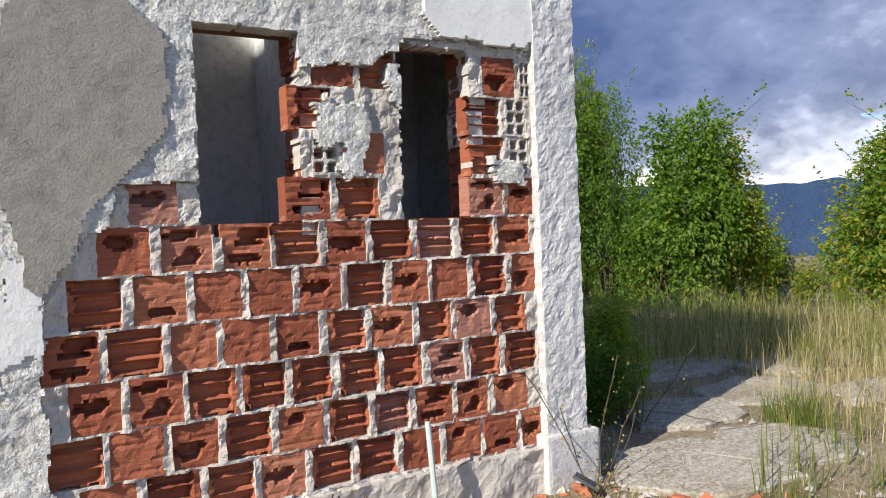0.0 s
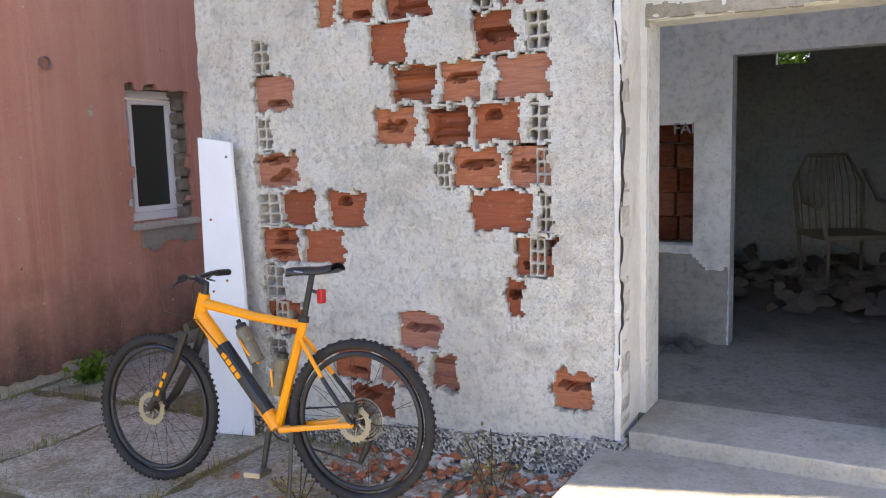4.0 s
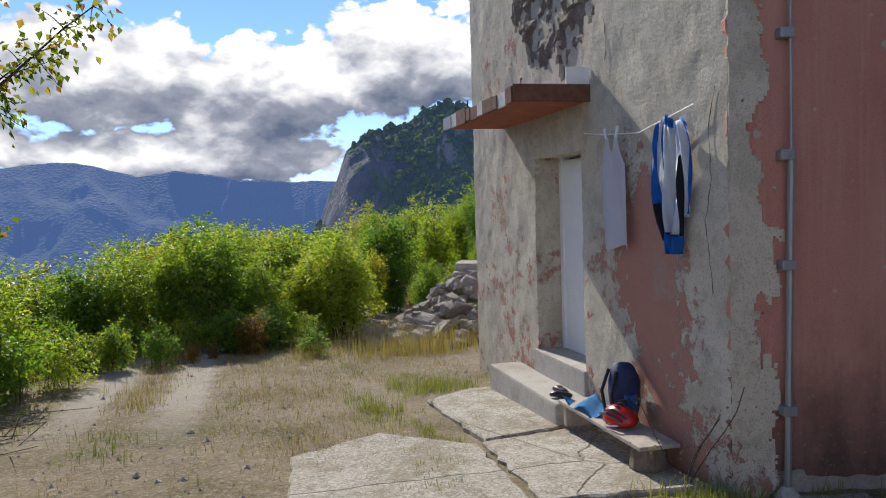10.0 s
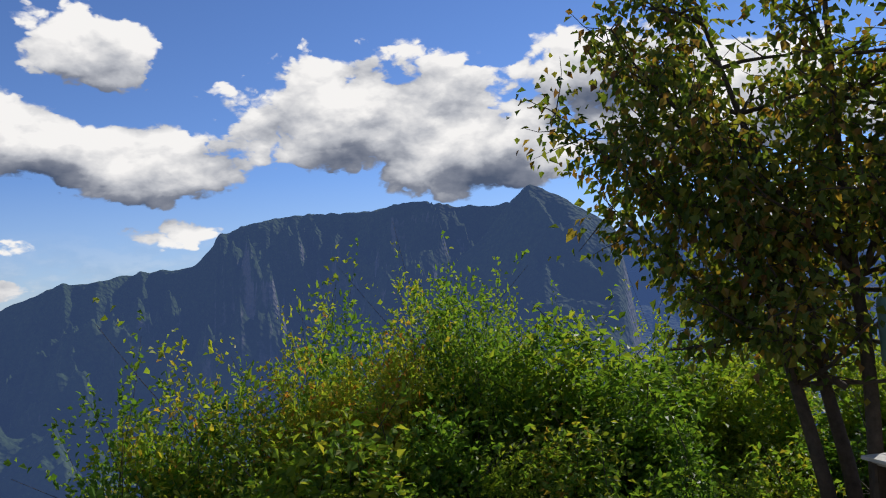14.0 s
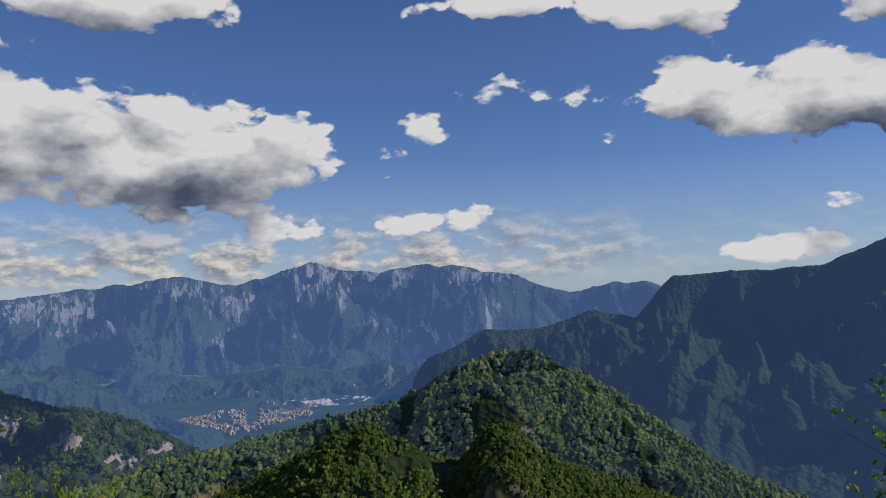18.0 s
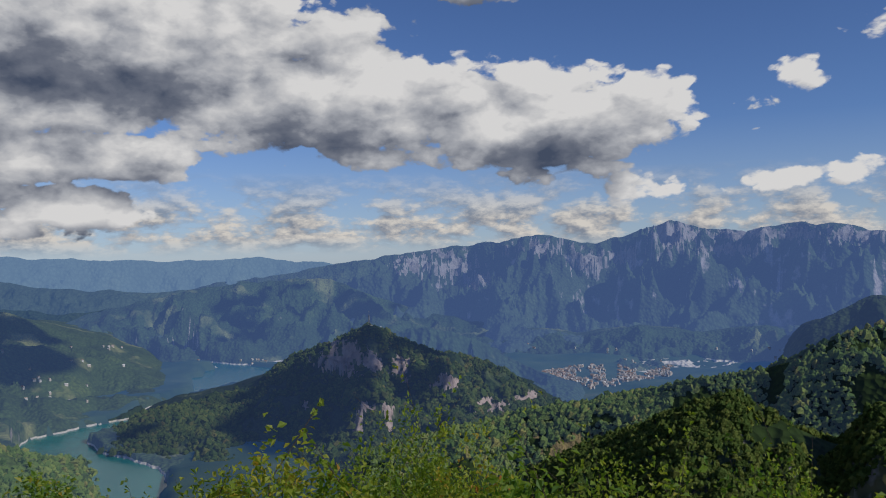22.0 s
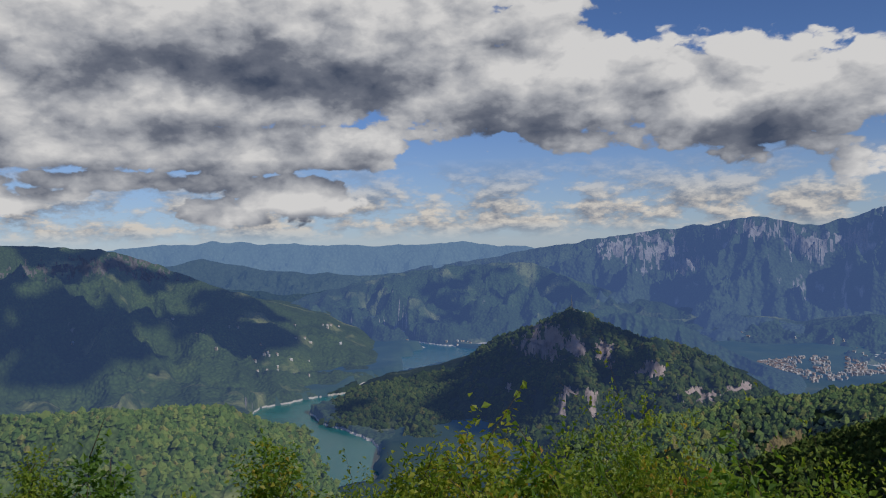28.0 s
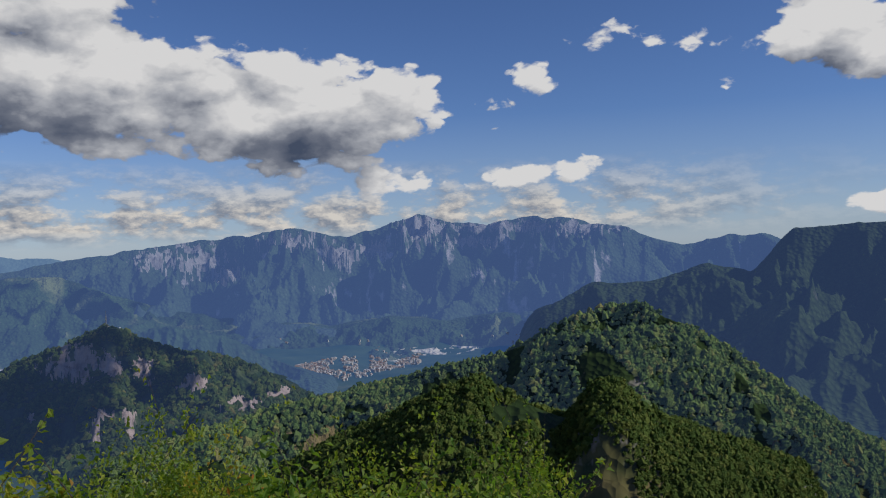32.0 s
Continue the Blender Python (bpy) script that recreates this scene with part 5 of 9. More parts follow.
# walls carried up unseen to 8.2 m to keep sun off the ruin
wall_red = tagged(sheet("wall_side", lambda x, z: ~win_hole(x, z) & (z > 0.02 + 0.03 * fbm(x * 3, z * 3, 3)), 0.0, 8.0, -0.5, 8.2, 0.05, 0.0, 0.06, m_pink, 0.003, 3, on_side), "red-brown rendered wall, mouldy low down, with a window broken into it", "wall", "", "structure")
b = bmesh.new()
for x0, x1, z0, z1 in [(0.02, 3.30, -0.5, 8.15), (4.0, 8.0, -0.5, 8.15), (3.30, 4.0, -0.5, 1.07), (3.30, 4.0, 2.25, 8.15)]:
    box(b, x0, x1, 0.05, 0.36, z0, z1)
m_rubble = plain("rubble_masonry", (0.33, 0.285, 0.23), 0.95, vary=0.4, scale=9, bump=0.03)
part("masonry", moved(b, on_side), m_rubble, wall_red, "bare stonework in the window's reveal")
for k in range(10):
    z0 = 1.1 + k * 0.12 + rnd(-0.02, 0.02)
    b = boxm(3.92 - rnd(0, 0.05), 4.03, 0.035 + rnd(0, 0.03), 0.2, z0, z0 + rnd(0.08, 0.125), 0.022)
    for v in b.verts:
        v.co += Vector((rnd(-0.008, 0.008), rnd(-0.006, 0.006), rnd(-0.008, 0.008)))
    part("stone", moved(b, on_side), m_rubble, wall_red)
sheet("plinth", lambda x, z: z < 0.10, 0.0, 8.0, -0.5, 0.12, 0.03, 0.032, 0.055, m_concrete, 0.01, 8, on_side, wall_red)
# the white window set into the hole
win = tagged(new("window"), "white plastic window with dark glass", "window", "", "structure")
for nm, x0, x1, z0, z1, y0, y1, mt in (("frame", 3.33, 3.40, 1.10, 2.25, 0.13, 0.21, m_white_paint), ("frame", 3.90, 3.97, 1.10, 2.25, 0.13, 0.21, m_white_paint), ("frame", 3.40, 3.90, 2.18, 2.25, 0.13, 0.21, m_white_paint),
                                        ("frame", 3.40, 3.90, 1.10, 1.17, 0.13, 0.21, m_white_paint), ("sash", 3.41, 3.455, 1.18, 2.17, 0.115, 0.19, m_white_paint), ("sash", 3.845, 3.89, 1.18, 2.17, 0.115, 0.19, m_white_paint),
                                        ("sash", 3.455, 3.845, 2.125, 2.17, 0.115, 0.19, m_white_paint), ("sash", 3.455, 3.845, 1.18, 1.225, 0.115, 0.19, m_white_paint), ("pane", 3.45, 3.85, 1.22, 2.13, 0.155, 0.165, m_glass)):
    part(nm, moved(boxm(x0, x1, y0, y1, z0, z1, 0.006 if mt is m_white_paint else 0), on_side), mt, win)
tagged(obj("window_sill", moved(boxm(3.28, 4.03, -0.03, 0.2, 1.03, 1.09, 0.012), on_side), m_concrete), "rough cement sill under the broken-in window", "sill", "", "structure")
sheet("smear", lambda x, z: (z > 0.86 + 0.12 * fbm(x * 6, z * 3, 3)) & (z < 1.06) & (x > 3.38 + 0.1 * vnoise(x * 3, z * 9)) & (x < 4.0 - 0.1 * (1.06 - z)), 3.3, 4.05, 0.8, 1.08, 0.012, -0.012, 0.01, m_cement, 0.004, 20, on_side, wall_red)["label"] = "grey cement smeared below the window"

# the front, turned a little away from square
hole_f = lambda x, z: (x > 2.13) & (x < 3.24) & (z < 2.13) & (z > -0.02)
rough_f = lambda x, z: (fbm(x * 2.2 + 8, z * 2.2 + 1, 4) + 1.2 * (0.62 - np.hypot((x - 2.6) / 1.25, (z - 3.55) / 0.95)) > 0.02)
wall_front = tagged(sheet("wall_front", lambda x, z: ~hole_f(x, z) & ~rough_f(x, z), 0.0, 5.36, -0.6, 8.2, 0.04, 0.0, 0.05, m_front, 0.006, 4, on_front), "ochre house front with peeling red-brown paint", "wall", "", "structure")
b = bmesh.new()
for x0, x1, z0, z1 in [(0.03, 2.13, -0.6, 8.15), (3.24, 5.34, -0.6, 8.15), (2.13, 3.24, 2.13, 8.15), (2.13, 3.24, -0.6, -0.02)]:
    box(b, x0, x1, 0.045, 0.42, z0, z1)
part("masonry", moved(b, on_front), m_front, wall_front)
sheet("rubble_face", lambda x, z: rough_f(x, z), 1.2, 4.0, 2.5, 4.8, 0.03, 0.035, 0.06, plain("broken_stone_face", (0.27, 0.22, 0.18), 0.95, vary=0.4, scale=9, bump=0.03), 0.045, 7, on_front, wall_front)["label"] = "bare broken stonework where the render has fallen"
sheet("corner_strip", lambda x, z: x < 0.21 + 0.20 * fbm(x * 5, z * 3.0, 5, 0.65), 0.0, 0.46, -0.3, 8.2, 0.017, -0.012, 0.02, m_front, 0.004, 9, on_side, wall_red)["label"] = "pale strip of bare render down the house corner"
part("end_wall", moved(boxm(5.32, 5.36, 0.02, 5.0, -0.6, 8.15), on_front), m_front, wall_front)
# unseen, set at the height of the walls raised for shade
tagged(obj("house_roof", boxm(-10.9, -5.66, 1.5, 9.4, 8.15, 8.3), m_concrete), "flat roof of the house, above the view", "roof", "", "structure")

# door leaf in its reveal
door = tagged(new("door"), "white panelled door set deep in the house front", "door", "", "structure")
part("leaf", moved(boxm(2.2, 3.17, 0.27, 0.31, 0.26, 2.1, 0.004), on_front), m_white_paint, door)
for z0, z1 in ((0.38, 0.85), (0.93, 1.40), (1.48, 1.98)):
    part("panel", moved(boxm(2.32, 3.05, 0.262, 0.272, z0, z1, 0.004), on_front), m_white_paint, door)
for x0, x1 in ((2.13, 2.2), (3.17, 3.24)):
    part("frame", moved(boxm(x0, x1, 0.25, 0.34, 0.25, 2.13, 0.004), on_front), m_white_paint, door)
part("handle", moved(tubem([(2.29, 0.23, 1.12), (2.42, 0.23, 1.12)], 0.01), on_front), m_galv, door)
tagged(obj("door_sill", moved(boxm(2.08, 3.3, -0.03, 0.36, -0.1, 0.26, 0.015), on_front), m_concrete), "concrete sill of the house door", "sill", "", "structure")
tagged(obj("door_step", moved(boxm(1.95, 3.80, -0.34, 0.0, -0.35, 0.04, 0.025), on_front), m_concrete), "worn concrete step at the house door", "step", "", "structure")

# canopy over the door
can = tagged(new("canopy"), "thin concrete canopy with rusty flashing over the door", "canopy")
part("slab", moved(boxm(1.93, 4.15, -0.64, 0.06, 2.52, 2.60, 0.01), on_front), m_rust, can, "slab with a rust-red underside")
part("soffit", moved(boxm(1.95, 4.12, -0.62, 0.04, 2.508, 2.52), on_front), plain("red_soffit", (0.36, 0.12, 0.07), 0.9, vary=0.25, scale=6), can, "red-painted underside")
m_dull_white = plain("stained_white_sheet", (0.58, 0.56, 0.52), 0.6, vary=0.35, scale=14)
x0 = 1.92
for k, w in enumerate((0.16, 0.22, 0.13, 0.30, 0.18, 0.24, 0.15, 0.34, 0.21, 0.32)):
    part("flashing", moved(boxm(x0, min(x0 + w - 0.004, 4.17), -0.668 + rnd(-0.006, 0.006), -0.645, 2.495 + rnd(-0.012, 0.006), 2.62 + rnd(-0.02, 0.02), 0.004), on_front), (m_rust, m_dull_white, m_rust, m_rust, m_dull_white, m_rust, m_rust, m_rust, m_dull_white, m_galv)[k], can, "bent sheet-metal flashing")
    x0 += w
part("flashing", moved(boxm(1.90, 1.925, -0.66, 0.0, 2.50, 2.64, 0.004), on_front), m_rust, can)
part("bent_sheet", moved(boxm(1.92, 1.94, -0.2, 0.0, 2.62, 2.78, 0.004), on_front), m_white_paint, can, "torn white sheet end")
for x_ in (3.45, 3.9):
    part("rod", moved(tubem([(x_, -0.6, 2.6), (x_, -0.6, 2.72)], 0.008), on_front), m_rust, can)

# lightning rod pipe down the red wall
pipe = tagged(new("conductor_pipe"), "grey steel conductor pipe clipped to the house corner", "pipe")
py_ = 0.33
part("pipe", moved(tubem([(py_ + 0.03, -0.05, 6.3), (py_ + 0.02, -0.05, 1.95)], 0.010), on_side), m_galv, pipe)
part("sleeve", moved(tubem([(py_ + 0.02, -0.05, 1.93), (py_ - 0.02, -0.05, -0.12)], 0.021), on_side), m_galv, pipe)
for z0 in (2.62, 1.92, 1.28, 0.42):
    part("clip", moved(boxm(py_ - 0.05, py_ + 0.035, -0.075, 0.0, z0 - 0.03, z0 + 0.03, 0.006), on_side), m_galv, pipe)
part("foot", moved(tubem([(py_ - 0.02, -0.05, -0.17), (py_ - 0.02, -0.05, -0.11), (py_ - 0.02, -0.05, -0.03)], [0.15, 0.09, 0.03], 14), on_side), m_concrete, pipe, "cone of cement at the pipe's foot")
for y_, z_, nm in ((2.57, 2.41, "wall_pipe"), (4.27, 2.22, "wall_pipe")):
    o = tagged(new(nm), "short grey pipe end stuck through the red wall", "pipe", "pipe ends")
    part("stub", moved(tubem([(y_, -0.03, z_), (y_, 0.05, z_ + 0.004)], 0.045, 14, False), on_side), m_galv, o)
    part("plug", moved(tubem([(y_, 0.012, z_), (y_, 0.02, z_)], 0.04, 14), on_side), m_core, o)


# cracks where the wall and the door recess part company
m_crack = plain("dark_crack", (0.05, 0.045, 0.04), 0.95, vary=0.2)
for pts, wdt in (([(-1.0, 2.95), (-0.985, 2.6), (-0.99, 2.3), (-0.96, 2.0), (-0.94, 1.7), (-0.96, 1.3), (-0.95, 0.95), (-0.97, 0.6)], 0.004), ([(0.45, 2.9), (0.46, 2.3), (0.45, 1.8), (0.47, 1.2), (0.455, 0.8), (0.48, 0.5)], 0.004),
                 ([(0.47, 1.15), (0.50, 1.0), (0.48, 0.85), (0.53, 0.7), (0.52, 0.55)], 0.005)):
    b = bmesh.new()
    line = []
    for (xa, za), (xb, zb) in zip(pts, pts[1:]):
        for k in range(8):
            line.append((xa + (xb - xa) * k / 8 + rnd(-0.006, 0.006), za + (zb - za) * k / 8))
    L_ = [b.verts.new((x - wdt * rnd(0.2, 1), FY - 0.0135, z)) for x, z in line]
    R_ = [b.verts.new((x + wdt * rnd(0.2, 1), FY - 0.0135, z)) for x, z in line]
    B_ = [b.verts.new((x, FY + 0.02, z)) for x, z in line]
    for k in range(len(line) - 1):
        b.faces.new((L_[k], R_[k], R_[k + 1], L_[k + 1]))
        b.faces.new((R_[k], B_[k], B_[k + 1], R_[k + 1]))
        b.faces.new((B_[k], L_[k], L_[k + 1], B_[k + 1]))
    part("crack", b, m_crack, wall_south)
# damp stain low on the hall wall, broken plaster and brick ends by the doorway
m_damp = plaster_material("damp_plaster", (0.36, 0.34, 0.30), (0.27, 0.25, 0.22), 0.004, 30, 0.5)
sheet("damp_stain", lambda x, z: z + 0.10 * fbm(x * 4, z * 4, 4) < 0.98 - 0.12 * smooth(-1.2, -0.85, x), -2.2, -0.82, 0.36, 1.15, 0.02, 5.294, 5.31, m_damp, 0.002, 10, parent=bpy.data.objects["wall_hall_back"])["label"] = "grey damp stain along the foot of the wall"
for k in range(4):
    o = new("brick", random.choice(BRICKS["plain"]))
    o.parent, o.location, o.scale = recess, (0.16, DY - 0.004, 0.60 + 0.085 * k), (0.33, 1, 0.36)
reveal = plaster_material("raw_cement_edge", (0.42, 0.38, 0.32), (0.30, 0.27, 0.22), 0.01, 40, 0.5)
sheet("broken_edge", lambda x, z: (~door_hole(x, z)) & ((z + 0.05 * fbm(x * 5, z * 5, 4) < 2.285) & (z > 2.2) & (x > -0.93) & (x < 0.17) | (x + 0.05 * fbm(x * 5, z * 5, 4) < 0.165) & (x > 0.1) & (z < 2.285)), -0.95, 0.2, 0.4, 2.32, 0.0085, DY - 0.006, DY + 0.04, reveal, 0.004, 20, parent=recess)["label"] = "raw cement edge where the door frame was torn out"
txt = bpy.data.curves.new("scribble", "FONT")
txt.body, txt.size, txt.extrude = "FAI", 0.10, 0.0005
sc = new("scribble", txt)
sc.matrix_world = Matrix.Translation((-1.17, 5.290, 1.72)) @ Matrix.Rotation(radians(90), 4, "X")
txt.materials.append(plain("pencil_grey", (0.33, 0.33, 0.32), 0.9))
tagged(sc, "faint pencil scribble on the hall wall", "scribble")

# cracks in the house front near the corner
for pts in ([(0.12, 2.35), (0.2, 2.1), (0.17, 1.8), (0.24, 1.55), (0.2, 1.3), (0.16, 1.05)], [(1.62, 3.1), (1.58, 2.9), (1.6, 2.75)]):
    line = []
    for (ua, za), (ub, zb) in zip(pts, pts[1:]):
        line += [on_front(np.array((ua + (ub - ua) * k / 5 + rnd(-0.008, 0.008), -0.008, za + (zb - za) * k / 5))) for k in range(5)]
    part("crack", tubem([tuple(p) for p in line], [0.0008 + 0.002 * random.random() for _ in line], 5), m_crack, wall_front)


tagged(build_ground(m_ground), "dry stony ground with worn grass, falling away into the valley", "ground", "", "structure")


# ---------- plants ----------
def leaf_material(name, stops, glow=0.4, rough=0.5, own=0.40):
    """Leaves that let some light through, each of its own tint."""
    m = Mat(name, rough, 0, 0.35)
    c = m.ramp(m.math("ADD", m.math("MULTIPLY", m.island(), 1.0 - own * 0.95), m.math("MULTIPLY", m.random(), own)), stops)
    m.color(c)
    t = m.n.new("ShaderNodeBsdfTranslucent")
    m.link(m.mix(1.0, c, (1.35, 1.45, 0.55), "MULTIPLY"), t.inputs["Color"])
    mx = m.n.new("ShaderNodeMixShader")
    mx.inputs[0].default_value = glow
    m.link(m.b.outputs[0], mx.inputs[1])
    m.link(t.outputs[0], mx.inputs[2])
    m.link(mx.outputs[0], m.n["Material Output"].inputs["Surface"])
    return m.m


m_leaf_green = leaf_material("green_leaves", [(0.0, (0.072, 0.150, 0.026)), (0.45, (0.143, 0.247, 0.039)), (0.75, (0.247, 0.325, 0.046)), (0.93, (0.403, 0.351, 0.052)), (1.0, (0.468, 0.182, 0.052))], 0.55)
m_leaf_yellow = leaf_material("yellow_green_leaves", [(0.0, (0.125, 0.213, 0.031)), (0.45, (0.250, 0.325, 0.044)), (0.8, (0.413, 0.413, 0.056)), (0.95, (0.525, 0.375, 0.062)), (1.0, (0.550, 0.225, 0.062))], 0.55)
m_leaf_dark = leaf_material("dark_pear_leaves", [(0.0, (0.07, 0.115, 0.024)), (0.45, (0.16, 0.20, 0.036)), (0.75, (0.29, 0.27, 0.050)), (0.90, (0.38, 0.22, 0.055)), (1.0, (0.20, 0.09, 0.04))], 0.48, 0.5, 0.0)
m_leaf_red = leaf_material("russet_leaves", [(0.0, (0.20, 0.09, 0.03)), (0.6, (0.26, 0.15, 0.03)), (1.0, (0.16, 0.16, 0.03))])
m_straw = leaf_material("dry_grass", [(0.0, (0.25, 0.18, 0.085)), (0.5, (0.34, 0.26, 0.13)), (0.8, (0.20, 0.17, 0.065)), (1.0, (0.26, 0.12, 0.065))], 0.3, 0.8)
m_straw_pale = leaf_material("pale_straw", [(0.0, (0.36, 0.27, 0.14)), (0.5, (0.50, 0.41, 0.24)), (0.85, (0.30, 0.26, 0.11)), (1.0, (0.38, 0.22, 0.12))], 0.35, 0.8)
m_grass = leaf_material("green_grass", [(0.0, (0.09, 0.13, 0.025)), (0.6, (0.17, 0.20, 0.04)), (1.0, (0.33, 0.29, 0.11))], 0.35, 0.7)


def leaves_mesh(name, c, d, length, width, material, droop=0.0, rs=None):
    """Folded diamond leaves at the points c, pointing along d."""
    n = len(c)
    d = d / (np.linalg.norm(d, axis=1, keepdims=True) + 1e-9)
    r = rs.normal(size=(n, 3)) * 0.55 + np.array((0, 0, 1.0))
    s = np.cross(d, r)
    s /= np.linalg.norm(s, axis=1, keepdims=True) + 1e-9
    up = np.cross(s, d)
    L, W = length[:, None], width[:, None]
    V = np.stack([c, c + d * L * 0.45 + s * W * 0.5 + up * W * 0.18, c + d * L - up * L * droop, c + d * L * 0.45 - s * W * 0.5 + up * W * 0.18], 1).reshape(-1, 3)
    i = np.arange(n)[:, None] * 4
    F = np.concatenate([i + np.array([[0, 1, 2]]), i + np.array([[0, 2, 3]])])
    me = bpy.data.meshes.new(name)
    me.from_pydata(V.tolist(), [], F.tolist())
    me.materials.append(material)
    return me


def woody(name, stems, material_wood, material_leaf, leaf_n, leaf_len, rs, spread=0.16, droop=0.1, down=0.0, sides=6, clear=None):
    """A plant from stems (lists of points with radii): wood as one mesh, leaves along the outer twigs as another."""
    root = new(name)
    bm = bmesh.new()
    tips = []
    for pts, rad, leafy in stems:
        tube(bm, pts, rad, sides, False)
        if leafy:
            tips.append(np.array(pts))
    trunk = part("trunk", bm, material_wood, root, "", True)
    seg = np.concatenate([np.stack([t[:-1], t[1:]], 1) for t in tips])
    w = np.linalg.norm(seg[:, 1] - seg[:, 0], axis=1)
    k = rs.choice(len(seg), leaf_n, p=w / w.sum())
    u = rs.rand(leaf_n, 1)
    c = seg[k, 0] * (1 - u) + seg[k, 1] * u
    off = rs.normal(size=(leaf_n, 3)) * spread
    c = c + off
    d = off + (seg[k, 1] - seg[k, 0]) * 0.6 + rs.normal(size=(leaf_n, 3)) * 0.08 + np.array([0, 0, -down])
    if clear is not None:
        keep = c[:, 2] > clear + 0.5 * rs.rand(leaf_n)
        c, d = c[keep], d[keep]
        leaf_n = len(c)
    ln = leaf_len * rs.uniform(0.65, 1.3, leaf_n)
    me = leaves_mesh("crown", c, d, ln, ln * rs.uniform(0.6, 0.9, leaf_n), material_leaf, droop, rs)
    cr = new("crown", me)
    cr.parent = root
    return root


def curve_pts(p, d, length, n, rs, wander=0.25, rise=0.0):
    pts = [np.array(p, dtype=float)]
    d = np.array(d, dtype=float)
    d /= np.linalg.norm(d)
    for _ in range(n):
        d = d + rs.normal(size=3) * wander / n ** 0.5 + np.array([0, 0, rise / n])
        d /= np.linalg.norm(d)
        pts.append(pts[-1] + d * length / n)
    return pts


def shrub(seed, height=2.5, material=None, leaf_n=4300, leaf=0.088, stems=7, lean=0.5):
    """Several stems, each ending in an uneven leafy head of many small sprays; its top is at the given height."""
    rs = np.random.RandomState(seed)
    root = new("shrub")
    wood = bmesh.new()
    C, D = [], []
    for k in range(stems):
        a = 2 * np.pi * k / stems + rs.uniform(-0.5, 0.5)
        up = height * rs.uniform(0.45, 0.86) if k else height * 0.9
        out = lean * height * rs.uniform(0.25, 0.55) * (1.15 - up / height)
        foot = np.array((0.10 * np.cos(a), 0.10 * np.sin(a), -0.1))
        mid = np.array((out * np.cos(a), out * np.sin(a), up))
        pts = [foot + (mid - foot) * t + np.append(rs.normal(size=2) * 0.03 * height, 0) * (0 < t < 1) for t in (0, 0.3, 0.6, 0.85, 1)]
        tube(wood, pts, list(np.array([0.016, 0.013, 0.010, 0.007, 0.004]) * height / 2.5), 5, False)
        head = height * rs.uniform(0.13, 0.22)
        for _ in range(int(leaf_n / stems / 15)):
            v = rs.normal(size=3)
            v /= np.linalg.norm(v)
            c = mid + v * head * np.array((1.0, 1.0, 1.35)) * rs.uniform(0.55, 1.05) - np.array((0, 0, head * 0.5))
            if rs.rand() < (0.42 if height < 3 else 0.3):
                c = foot + (mid - foot) * rs.uniform(0.25, 0.9) + v * head * 0.8
            if rs.rand() < 0.12:
                tube(wood, [pts[3], (pts[3] + c) / 2 + rs.normal(size=3) * 0.02, c], [0.005, 0.004, 0.002], 4, False)
            n = rs.randint(10, 21)
            C.append(c + rs.normal(size=(n, 3)) * leaf * 0.92)
            D.append(rs.normal(size=(n, 3)) * np.array((1, 1, 0.4)) + v * 0.7 - np.array((0, 0, 0.25)))
        # thin young shoots stand out above the head
        for _ in range(rs.randint(0, 3)):
            tip = mid + np.append(rs.normal(size=2) * head * 0.8, head * rs.uniform(0.7, 1.5))
            tube(wood, [mid, (mid + tip) / 2 + rs.normal(size=3) * 0.02, tip], [0.005, 0.004, 0.002], 4, False)
            for t in np.linspace(0.25, 1.0, 7):
                C.append(mid + (tip - mid) * t + rs.normal(size=(3, 3)) * leaf * 0.45)
                D.append(rs.normal(size=(3, 3)) * np.array((1, 1, 0.4)) + np.array((0, 0, 0.3)))
    part("trunk", wood, m_bark, root, "", True)
    C, D = np.concatenate(C), np.concatenate(D)
    C[:, 2] *= height / np.percentile(C[:, 2], 99.6)
    n = len(C)
    ln = leaf * rs.uniform(0.7, 1.3, n)
    cr = new("crown", leaves_mesh("crown", C, D, ln, ln * rs.uniform(0.5, 0.75, n), material or m_leaf_green, 0.12, rs))
    cr.parent = root
    return root


SHRUBS = [shrub(1, material=m_leaf_green, leaf_n=6200, leaf=0.084), shrub(2, material=m_leaf_yellow, leaf_n=6200, leaf=0.082, stems=8), shrub(3, material=m_leaf_green, leaf_n=6200, leaf=0.088, lean=0.9, stems=9), shrub(4, material=m_leaf_yellow, lean=0.6, leaf=0.074, leaf_n=6800, stems=8), shrub(5, material=m_leaf_red, leaf_n=4500, leaf=0.07)]
LABELS = ["green leafy shrub on the slope", "yellow-green leafy shrub catching the sun", "spreading green shrub at the terrace edge", "tall yellowing shrub with small leaves", "shrub with russet autumn leaves"]
SHRUBS += [shrub(6, 4.8, m_leaf_green, 18000, 0.088, 15, 0.62), shrub(7, 4.8, m_leaf_yellow, 18000, 0.086, 16, 0.66), shrub(8, 4.8, m_leaf_green, 18000, 0.090, 16, 0.75), shrub(9, 4.8, m_leaf_yellow, 20000, 0.078, 16, 0.6)]
LABELS += ["tall green shrub reaching up from the slope", "tall yellow-green shrub reaching up from the slope", "tall spreading green shrub on the slope", "tall yellowing shrub with small leaves on the slope"]
SHRUBS += [shrub(10, 1.0, m_leaf_green, 1500, 0.056, 7, 0.9), shrub(11, 1.0, m_leaf_yellow, 1600, 0.052, 8, 1.0), shrub(12, 1.0, m_leaf_green, 1300, 0.064, 6, 1.1)]
